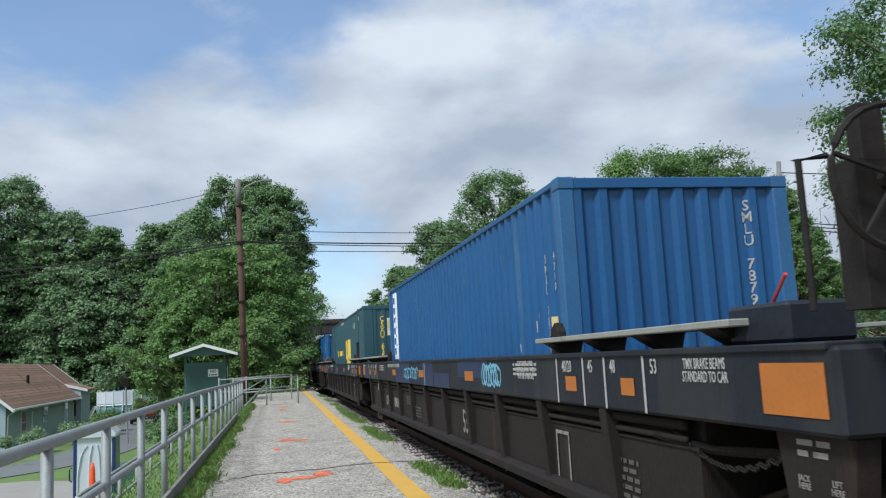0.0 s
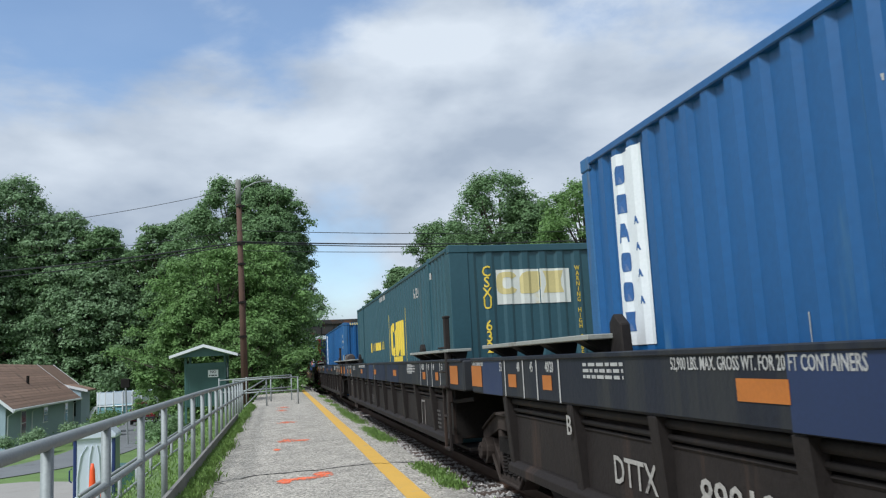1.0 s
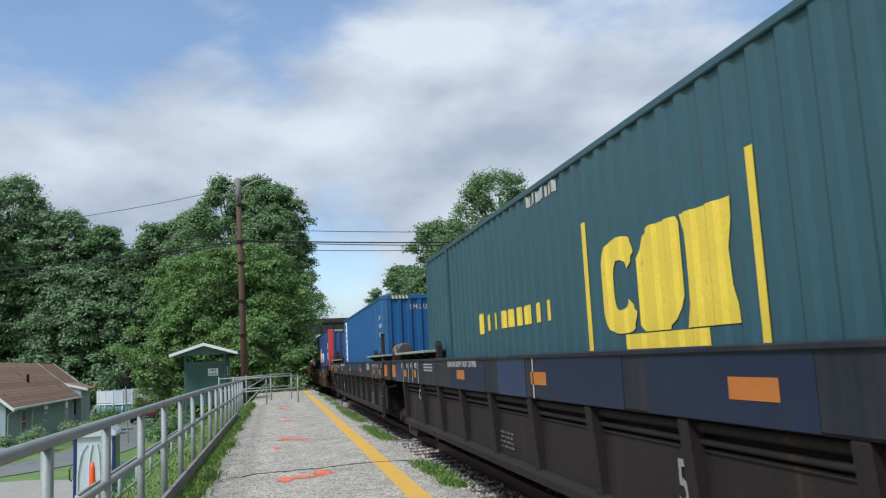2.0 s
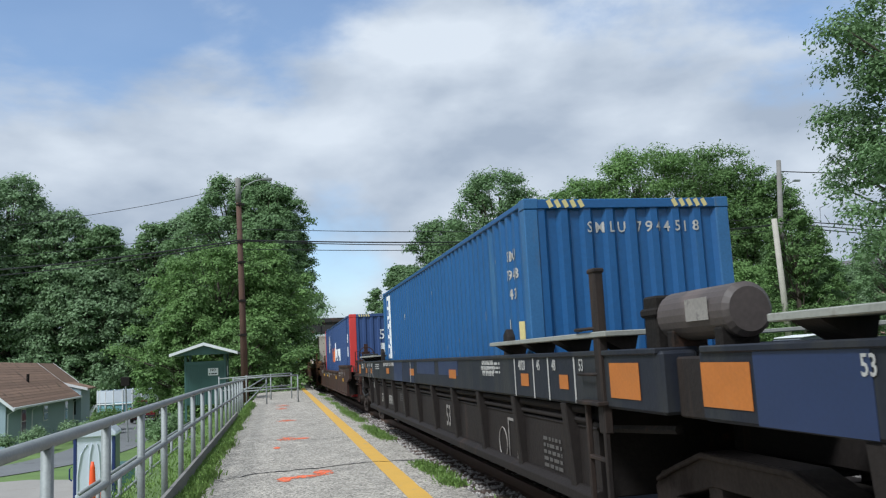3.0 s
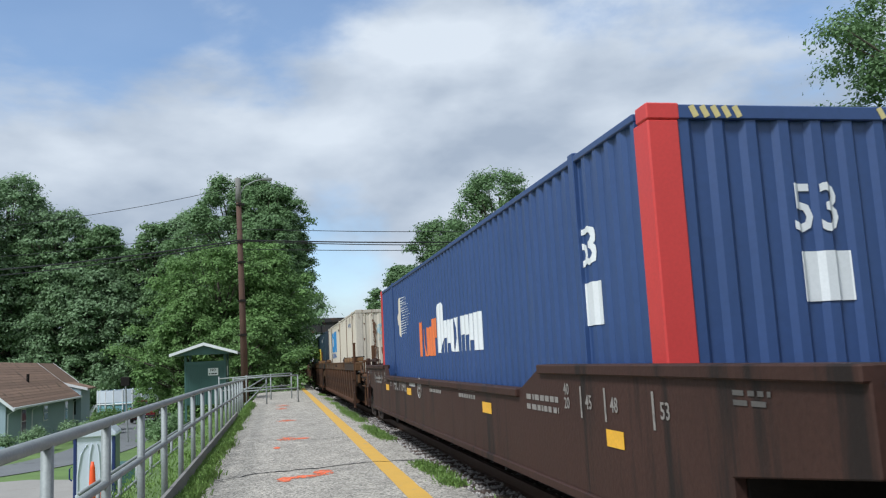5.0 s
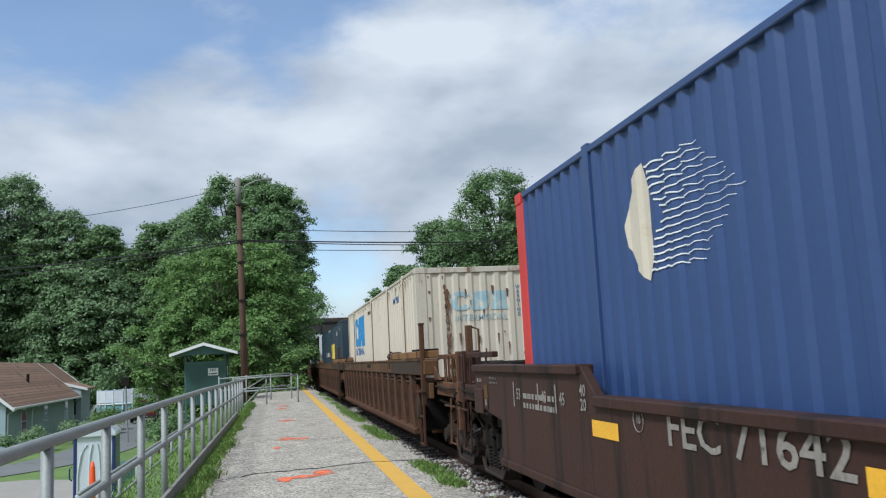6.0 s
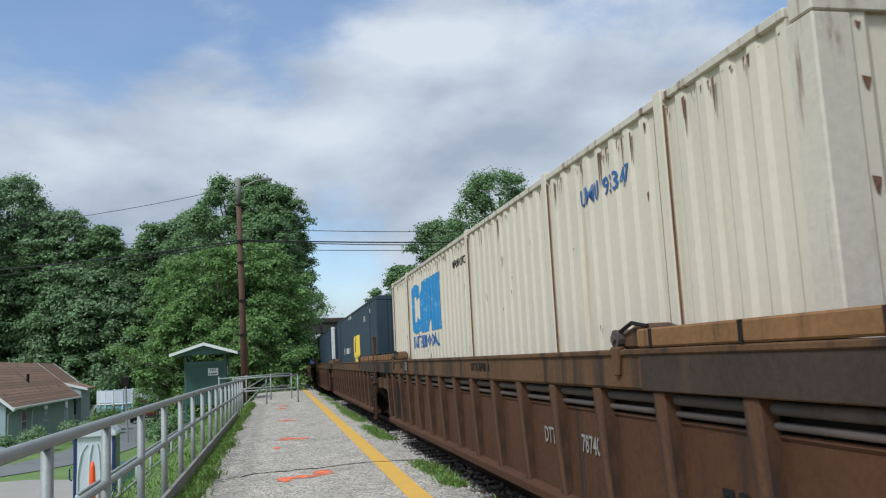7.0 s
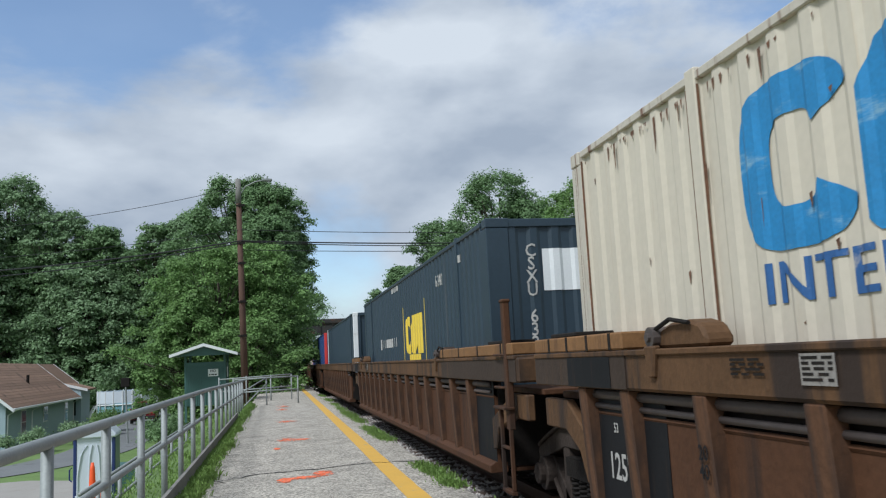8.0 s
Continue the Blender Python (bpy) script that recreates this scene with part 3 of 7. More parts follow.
def well_car(label, y0, y1, w0, w1, trucks, style, turning=True, rib0=None):
    """A single-level well car or one unit of an articulated set, from y0 to y1 along the side sills; its well from w0 to w1."""
    c = (y0 + y1) / 2
    car = thing("well_car", pose(XC, c, RAIL), label, "well car", "units of the freight train")
    MOVERS.append((car, c, RAIL))
    a, b, wa, wb = y0 - c, y1 - c, w0 - c, w1 - c
    sill, body = M[style["sill"]], M[style["body"]]
    up = style.get("low", 0.0)       # how much higher the well hangs over the rail
    for s in (-1, 1):
        X = lambda p: s * p
        lo = lambda p, q: (min(s * p, s * q), max(s * p, s * q))
        if style.get("plate"):
            # smooth plate side, lower along the middle
            out = [(a, 1.08), (a, 1.53), (a + 4.2, 1.53), (a + 4.9, 1.30), (b - 3.8, 1.30), (b - 3.5, 1.53), (b, 1.53), (b, 1.08), (wb, 0.95), (wb, 0.40 + up), (wa, 0.40 + up), (wa, 0.95)]
            mb = MB().prism(out, "x", *lo(1.48, 1.56))
            part("side_plate", mb, body, car, bevel=0.008)
            for (p, q, z) in ((a, a + 4.2, 1.53), (b - 3.5, b, 1.53), (a + 4.9, b - 3.8, 1.30)):
                part("top_chord", MB().box(*lo(1.44, 1.60), p, q, z - 0.07, z + 0.01), body, car, bevel=0.01)
            part("bottom_chord", MB().box(*lo(1.34, 1.585), wa, wb, 0.36 + up, 0.44 + up), body, car, bevel=0.01)
            continue
        part("side_sill", MB().box(*lo(1.33, 1.58), a, b, style.get("under", 1.23), 1.62), sill, car, bevel=0.02)
        part("sill_lip", MB().box(*lo(1.30, 1.60), a + 0.05, b - 0.05, 1.60, 1.64), sill, car, bevel=0.008)
        under = style.get("under", 1.23)
        part("side_panel", MB().box(*lo(1.42, 1.46), wa, wb, 0.40 + up, under - 0.19), body, car)
        part("panel_edge", MB().tube([(X(1.455), wa, under - 0.19), (X(1.455), wb, under - 0.19)], 0.018, 6), body, car)
        # added plate, its dark colour is the shade of the open gap
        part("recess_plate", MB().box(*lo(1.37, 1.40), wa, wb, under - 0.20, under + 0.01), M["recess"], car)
        part("bottom_chord", MB().prism([(X(1.34), 0.34 + up), (X(1.55), 0.34 + up), (X(1.55), 0.42 + up), (X(1.49), 0.46 + up), (X(1.34), 0.46 + up)], "y", wa, wb), body, car, bevel=0.006)
        rib = MB().prism([(X(1.45), 0.43 + up), (X(1.52), 0.43 + up), (X(1.57), style.get("under", 1.23)), (X(1.45), style.get("under", 1.23))], "y", -style.get("rib", 0.06), style.get("rib", 0.06)).mesh("rib", [M[style.get("rib_paint", style["body"])]], 0.01)
        p = style.get("pitch", 1.5)
        y = (rib0 - c if rib0 else wb - 0.08)
        while y > wa + 0.05:
            o = part("rib", rib, None, car)
            o.location = (0, y, 0)
            y -= p
        if rib0:
            o = part("rib", rib, None, car)
            o.location = (0, wb - 0.06, 0)
        for z, r in ((under - 0.135, 0.022), (under - 0.05, 0.036)):
            part("side_tube", MB().tube([(X(1.475), wa + 0.1, z), (X(1.475), wb - 0.1, z)], r, 8), M[style.get("tube", "body_grime")], car, smooth=True)
    # well floor and its cross bearers
    part("well_floor", MB().box(-1.24, 1.24, wa, wb, 0.345, 0.385), body, car)
    for (e, w, d) in ((a, wa, 1), (b, wb, -1)):
        hw = 1.478 if style.get("plate") else 1.42
        # near-black gear paint puts the shade of the end void into the bulkhead
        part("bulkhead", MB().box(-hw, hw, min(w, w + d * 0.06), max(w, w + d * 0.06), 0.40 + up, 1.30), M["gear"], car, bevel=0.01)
        lo_, hi_ = min(e, w), max(e, w)
        part("end_deck", MB().box(-1.33, 1.33, lo_, hi_, 1.24, 1.30), body, car, bevel=0.01)
        part("draft_beam", MB().box(-0.32, 0.32, lo_ - 0.35, hi_ + 0.35, 0.80, 1.22), body, car, bevel=0.02)
    for y in trucks:
        add_truck(car, y - c, turning)
    return car, c, a, b, wa, wb


def corrugated(L, z0, z1, x_out, depth, pitch, back):
    """Outline of a trapezoid-corrugated panel of length L."""
    n = max(1, int(round(L / pitch)))
    p = L / n
    out = []
    for k in range(n):
        y = -L / 2 + k * p
        out += [(x_out, y), (x_out, y + p * 0.30), (x_out + depth, y + p * 0.46), (x_out + depth, y + p * 0.84)]
    out += [(x_out, L / 2), (back, L / 2), (back, -L / 2)]
    return out


def container(label, lead, L, W, H, paint, base_z, rail=None, post=None, posts_at=(), post_w=0.16, pitch=0.28, deep=0.036):
    y = lead + L / 2
    ob = thing("shipping_container", pose(XC, y, base_z), label, "container", "containers on the train")
    MOVERS.append((ob, y, base_z))
    pm = M[paint]
    rm, cm = M[rail or paint], M[post or paint]
    h, w = L / 2, W / 2
    pw = post_w
    for s in (-1, 1):
        prof = corrugated(L - 2 * pw, 0, 0, -w + 0.015, deep, pitch, -w + 0.07)
        if s > 0:
            prof = [(-x, yy) for x, yy in prof]
        part("side_wall", MB().prism(prof, "z", 0.14, H - 0.07), pm, ob)
        prof = [(yy, x) for x, yy in corrugated(W - 2 * pw, 0, 0, -h + 0.015, deep * 1.25, pitch, -h + 0.08)]
        if s > 0:
            prof = [(x, -yy) for x, yy in prof]
        part("end_wall", MB().prism(prof, "z", 0.16, H - 0.11), pm, ob)
        part("top_rail", MB().box(min(s * w, s * (w - 0.07)), max(s * w, s * (w - 0.07)), -h + pw, h - pw, H - 0.07, H - 0.01), rm, ob, bevel=0.008)
        part("bottom_rail", MB().box(min(s * w, s * (w - 0.08)), max(s * w, s * (w - 0.08)), -h + pw, h - pw, 0.0, 0.145), pm, ob, bevel=0.008)
        part("end_header", MB().box(-w + pw, w - pw, min(s * h, s * (h - 0.09)), max(s * h, s * (h - 0.09)), H - 0.115, H - 0.01), rm, ob, bevel=0.008)
        part("end_sill", MB().box(-w + pw, w - pw, min(s * h, s * (h - 0.09)), max(s * h, s * (h - 0.09)), 0.0, 0.165), pm, ob, bevel=0.008)
        for e in (-1, 1):
            part("corner_post", MB().box(min(s * w, s * (w - pw)), max(s * w, s * (w - pw)), min(e * h, e * (h - pw)), max(e * h, e * (h - pw)), 0.12, H - 0.12), cm, ob, bevel=0.012)
            for z in (0.0, H - 0.12):
                mb = MB().box(min(s * (w + 0.004), s * (w - pw - 0.01)), max(s * (w + 0.004), s * (w - pw - 0.01)), min(e * (h + 0.004), e * (h - 0.18)), max(e * (h + 0.004), e * (h - 0.18)), z, z + 0.12)
                part("corner_casting", mb, cm, ob, bevel=0.01)
    part("roof", MB().box(-w + 0.03, w - 0.03, -h + 0.05, h - 0.05, H - 0.05, H - 0.02), pm, ob)
    for yy in posts_at:
        for s in (-1, 1):
            part("lifting_post", MB().box(min(s * (w + 0.008), s * (w - 0.06)), max(s * (w + 0.008), s * (w - 0.06)), yy - 0.06, yy + 0.06, 0.14, H + 0.015), pm, ob, bevel=0.008)
    return ob, h, w, H


BASE = 0.16
NAVY = dict(sill="sill_navy", body="body_grime", low=0.12)
TAN = dict(sill="sill_brown", body="body_brown", pitch=1.0145, under=1.37, tube="tank", rib=0.075, rib_paint="rib_brown")
MAROON = dict(sill="body_maroon", body="body_maroon", plate=True, low=0.13)


# ---- trees ----
def leaf_cloud(rng, clumps, per, leaf):
    """Many small leaves in flat drooping sprays about the given clumps (x, y, z, r), facing out and up."""
    cs = np.array(clumps)
    n = per
    idx = rng.choice(len(cs), n, p=cs[:, 3] ** 2 / (cs[:, 3] ** 2).sum())
    d = rng.normal(size=(n, 3)); d /= np.linalg.norm(d, axis=1)[:, None]
    d[:, 2] = np.where(d[:, 2] < -0.35, -d[:, 2], d[:, 2])
    r = cs[idx, 3] * np.abs(0.72 + 0.30 * rng.normal(size=n))
    out = d * r[:, None] * np.array([1.15, 1.15, 0.80])
    out[:, 2] -= 0.14 * (out[:, 0] ** 2 + out[:, 1] ** 2) / cs[idx, 3]
    p = cs[idx, :3] + out
    nrm = d * 0.8 + rng.normal(size=(n, 3)) * 0.38 + np.array([0, 0, 0.45])
    nrm /= np.linalg.norm(nrm, axis=1)[:, None]
    u = np.cross(nrm, rng.normal(size=(n, 3))); u /= np.linalg.norm(u, axis=1)[:, None]
    w = np.cross(nrm, u)
    s = leaf * (0.5 + 0.9 * rng.random(n))[:, None]
    v = np.stack([p - u * s * 0.8, p + u * s * 0.35 - w * s * 0.58 - nrm * s * 0.12, p + u * s * 0.75 + w * s * 0.50], 1).reshape(-1, 3)
    f = np.arange(3 * n).reshape(-1, 3)
    return v, f


def np_mesh(name, v, f, material):
    me = bpy.data.meshes.new(name)
    k = f.shape[1]
    me.vertices.add(len(v)); me.vertices.foreach_set("co", np.asarray(v, dtype=np.float32).ravel())
    me.loops.add(f.size); me.loops.foreach_set("vertex_index", f.astype(np.int32).ravel())
    me.polygons.add(len(f)); me.polygons.foreach_set("loop_start", np.arange(0, f.size, k, dtype=np.int32))
    me.update(calc_edges=True)
    me.materials.append(material)
    return me


def tree(label, x, y, z, height, radius, seed, leaves=14000, leaf=0.22, mat_i=0, low=0.25, lean=0.0, slim=1.0):
    rng = np.random.default_rng(seed)
    rnd = random.Random(seed)
    ob = thing("tree", pose(x, y, z), label, "tree", "broadleaf trees")
    mb = MB()
    tr = 0.018 * height + 0.08
    path = [(lean * k * k * height * 0.02 + 0.12 * math.sin(k * 1.7 + seed), 0.12 * math.cos(k * 1.3 + seed), height * 0.85 * k / 6) for k in range(7)]
    path[0] = (0, 0, -0.3)
    mb.tube(path, tr, 9, tr * 0.2)
    clumps = []
    count = int(150 + radius * 34 + height * 5)
    for k in range(count):
        t = low + (1 - low) * rnd.random() ** 0.75
        e = (t - low) / (1 - low)
        prof = max(0.10, 1 - (abs(e - 0.40) / 0.64) ** 2.4) ** 0.5
        a = rnd.uniform(0, 6.283)
        lump = 0.86 + 0.75 * noise.noise((math.cos(a) * 1.5 + seed, math.sin(a) * 1.5, t * 4.2))
        q = radius * prof * lump * (0.30 + 0.78 * rnd.random() ** 0.42) * slim
        cx, cy, cz = q * math.cos(a) + lean * t * 2, q * math.sin(a), height * (0.02 + 0.94 * t) * (1 - 0.10 * (q / radius) ** 2)
        r = radius * rnd.uniform(0.085, 0.185)
        clumps.append((cx, cy, cz, r))
        if k % 6 == 0:
            i = min(5, int(t * 5))
            s = Vector(path[max(1, i)])
            e_ = Vector((cx, cy, cz))
            mid = (s + e_) / 2 + Vector((0, 0, -0.08 * (e_ - s).length))
            mb.tube([s, mid, e_], tr * 0.30, 5, tr * 0.06)
    part("trunk", mb, M["bark"], ob, smooth=True)
    v, f = leaf_cloud(rng, clumps, leaves, leaf)
    part("crown", np_mesh("crown", v, f, LEAF[mat_i]), None, ob, "green leafy crown")
    return ob

# ---- car details ----
def glyph_block(kind, w, h):
    """Plain emblem shapes: outlines in the local xy plane, centred."""
    if kind == "arc":
        o = [(0.5 * abs(math.cos(q)) ** 0.62 * (1 if math.cos(q) >= 0 else -1), 0.5 * abs(math.sin(q)) ** 0.62 * (1 if math.sin(q) >= 0 else -1)) for q in [6.2832 * k / 28 for k in range(28)]]
    elif kind == "ring":
        rim = [(abs(math.cos(q)) ** 0.62 * (1 if math.cos(q) >= 0 else -1), abs(math.sin(q)) ** 0.62 * (1 if math.sin(q) >= 0 else -1)) for q in [0.45 + 5.38 * k / 32 for k in range(33)]]
        v = [(p * r * w, q * r2 * h, z) for z in (-0.001, 0.001) for r, r2 in ((0.5, 0.5), (0.21, 0.26)) for p, q in rim]
        f = []
        for k in range(32):
            for o0, o1 in ((0, 33), (66, 0), (33, 99), (99, 66)):
                f.append((o0 + k, o0 + k + 1, o1 + k + 1, o1 + k))
        f += [(0, 33, 99, 66), (32, 98, 131, 65)]
        return MB().add(v, f)
    elif kind == "bend":
        o = [(-.5, -.44), (-.44, -.5), (.14, -.5), (.36, -.42), (.5, -.22), (.5, .44), (.44, .5), (-.14, .5), (-.36, .42), (-.5, .22)]
    elif kind == "bow":
        o = [(-.5, -.5), (.5, -.5), (.38, -.2), (.36, .1), (.5, .5), (-.5, .5), (-.38, .2), (-.36, -.1)]
    elif kind == "slab":
        o = [(-.5, -.5), (.5, -.5), (.5, .38), (.38, .5), (-.38, .5), (-.5, .38)]
    elif kind == "wedge":
        o = [(-.5, -.5), (-.28, -.5), (-.2, -.22), (.2, -.22), (.28, -.5), (.5, -.5), (.14, .5), (-.14, .5)]
    elif kind == "flag":
        o = [(-.5, -.5), (-.1, -.5), (-.1, -.08), (.5, -.02), (.5, .5), (-.5, .5)]
    else:
        o = [(-.5, -.5), (.5, -.5), (.5, .5), (-.5, .5)]
    return MB().prism([(x * w, y * h) for x, y in o], "z", -0.001, 0.001)


def shape_part(kind, w, h, m, material, parent, name="emblem_shape", label=""):
    ob = part(name, glyph_block(kind, w, h), material, parent, label)
    ob.matrix_basis = m
    return ob


def fine_lines(parent, x, y, z, w, rows, row_h, material, rnd, end=False):
    """Writing too small to read: rows of short bars."""
    mb = MB()
    for k in range(rows):
        t = -w / 2
        while t < w / 2 - 0.02:
            q = min(rnd.uniform(0.05, 0.14), w / 2 - t)
            zz = -k * row_h
            mb.add([(t, zz, 0), (t + q, zz, 0), (t + q, zz + row_h * 0.55, 0), (t, zz + row_h * 0.55, 0)], [(0, 1, 2, 3)])
            t += q + rnd.uniform(0.02, 0.04)
    ob = part("small_print", mb, material, parent, kind="stuff")
    ob.matrix_basis = on_end(x, y, z) if end else on_side(x, y, z)
    return ob


SX = -1.585     # face of the side sill that looks at the platform


def sill_marks(car, e, d, rnd, joint=False, words=True):
    """Reflectors, length marks and stencils along one end of a navy side sill; e: the sill's end, d: the way inwards."""
    o, w = M["reflect_orange"], M["stencil"]
    k = -0.36 if joint else 0.0
    Y = lambda q: e + d * (q + k)
    shape_part("sheet", 0.48, 0.24, on_side(SX, e + d * (0.32 if not joint else 0.56 if d > 0 else 0.27), 1.43), o, car, "reflector", "orange reflective panel")
    for q, s in ((2.12, 0.21 if d > 0 else 0.27), (3.2, 0.24)):
        shape_part("sheet", s, 0.115 if d > 0 else 0.125, on_side(SX, Y(q), 1.40), o, car, "reflector")
    for q, tx in ((1.86, "53"), (2.5, "48"), (2.92, "45"), (3.52, "40/20")):
        shape_part("sheet", 0.03, 0.37, on_side(SX, Y(q), 1.425), o if words and d < 0 and tx == "53" else w, car, "length_mark")
        text_part(tx, 0.13, on_side(SX - 0.001, Y(q - 0.09 - 0.03 * len(tx)), 1.53), w, car, 0.75)
    if words:
        text_part("TMX BRAKE BEAMS\nSTANDARD TO CAR", 0.085, on_side(SX, Y(1.1), 1.51), w, car, 0.62)
    if joint and d < 0:
        shape_part("sheet", 0.82, 0.36, on_side(SX + 0.003, e - 0.95, 1.42), M["sill_blue"], car, "repainted_patch", "fresh dark blue paint patch")
    fine_lines(car, SX, Y(4.45), 1.54, 0.75, 3, 0.045, M["stencil"], rnd)


def walkway_planks(car, e, d):
    """Grey walkway over the end of the sill, on brackets."""
    a, b = sorted((e + d * 0.75, e + d * 3.95))
    part("walkway", MB().box(-1.62, -1.28, a, b, 1.735, 1.775), M["walkway"], car, "grey walkway plank", bevel=0.006)
    part("walkway", MB().box(1.28, 1.62, a, b, 1.735, 1.775), M["walkway"], car, "grey walkway plank", bevel=0.006)
    for k in range(4):
        y = a + 0.25 + (b - a - 0.5) * k / 3
        part("bracket", MB().prism([(-1.60, 1.735), (-1.30, 1.735), (-1.33, 1.63), (-1.42, 1.63)], "y", y - 0.10, y + 0.10), M["body_grime"], car)
    g = e + d * 4.0
    part("container_guide", MB().prism([(g - 0.12, 1.62), (g + 0.12, 1.62), (g + 0.10, 1.86), (g - d * 0.02, 1.92), (g - 0.10, 1.84)], "x", -1.42, -1.34), M["body_grime"], car, bevel=0.01)


def end_ladder(car, y, x=-1.60, z0=0.75, z1=2.22, material=None):
    """Broad guide post at the sill's end, with a step plate and a stirrup frame below it."""
    m = material or M["body_grime"]
    part("grab_post", MB().box(x - 0.01, x + 0.06, y - 0.055, y + 0.055, z0 + 0.30, z1).box(x - 0.02, x + 0.07, y - 0.065, y + 0.065, z1 - 0.02, z1 + 0.015), m, car, bevel=0.01)
    part("step_plate", MB().box(x - 0.06, x + 0.05, y - 0.08, y + 0.36, z0 + 0.50, z0 + 0.53), m, car, bevel=0.006)
    part("stirrup", MB().box(x - 0.01, x + 0.03, y - 0.05, y - 0.01, z0 - 0.30, z0 + 0.50).box(x - 0.01, x + 0.03, y + 0.28, y + 0.32, z0 - 0.30, z0 + 0.50)
         .box(x - 0.02, x + 0.04, y - 0.05, y + 0.32, z0 - 0.34, z0 - 0.30).box(x - 0.01, x + 0.03, y - 0.05, y + 0.32, z0 + 0.10, z0 + 0.13), m, car, "worn step frame", bevel=0.006)
    for z in (z0 + 0.72, z0 + 1.05):
        part("rung", MB().tube([(x + 0.02, y, z), (x - 0.03, y + 0.06, z), (x - 0.03, y + 0.34, z), (x + 0.04, y + 0.40, z)], 0.014, 6), m, car)


def stand(car, x, y, z0, material, wheel=True, size=0.27):
    """Hand-brake stand with a spoked wheel."""
    ob = part("brake_stand", MB().box(x - 0.12, x + 0.12, y - 0.05, y + 0.10, z0, z0 + 0.62).box(x - 0.06, x + 0.06, y - 0.03, y + 0.05, z0 + 0.6, z0 + 0.86)
              .tube([(x - 0.34, y, z0), (x - 0.34, y, z0 + 0.62), (x - 0.2, y, z0 + 0.64)], 0.016, 6), material, car, bevel=0.012)
    if wheel:
        mb = MB()
        c = Vector((x, y - 0.14, z0 + 0.52))
        mb.tube([c + Vector((size * math.cos(a), 0, size * math.sin(a))) for a in np.linspace(0, 2 * math.pi, 29)], 0.016, 6, caps=False)
        for k in range(5):
            a = k * 1.2566 + 0.3
            mb.tube([c, c + Vector((size * math.cos(a), 0, size * math.sin(a)))], 0.012, 5)
        mb.disc(c, "y", 0.05, 0.12, 10)
        part("brake_wheel", mb, material, ob, "spoked hand-brake wheel")


def coupler(car, y, d):
    """Coupler shank and knuckle that stands out of the draft beam at y, pointing along d."""
    mb = MB()
    mb.box(-0.08, 0.08, min(y, y + d * 0.75), max(y, y + d * 0.75), 0.78, 0.94)
    mb.prism([(-0.20, y + d * 0.70), (0.18, y + d * 0.70), (0.22, y + d * 0.98), (0.05, y + d * 1.02), (0.02, y + d * 0.85), (-0.2, y + d * 0.95)], "z", 0.70, 1.02)
    part("coupler", mb, M["gear"], car, bevel=0.02)
    part("air_hose", MB().tube([(0.35, y + d * 0.3, 0.85), (0.36, y + d * 0.5, 0.55), (0.34, y + d * 0.8, 0.42), (0.3, y + d * 1.0, 0.5)], 0.025, 6), M["cable"], car, smooth=True)
    part("uncoupling_rod", MB().tube([(-1.35, y + d * 0.12, 0.86), (-1.2, y + d * 0.16, 0.92), (-0.3, y + d * 0.16, 0.92), (-0.15, y + d * 0.5, 1.0)], 0.016, 6), M["gear"], car)


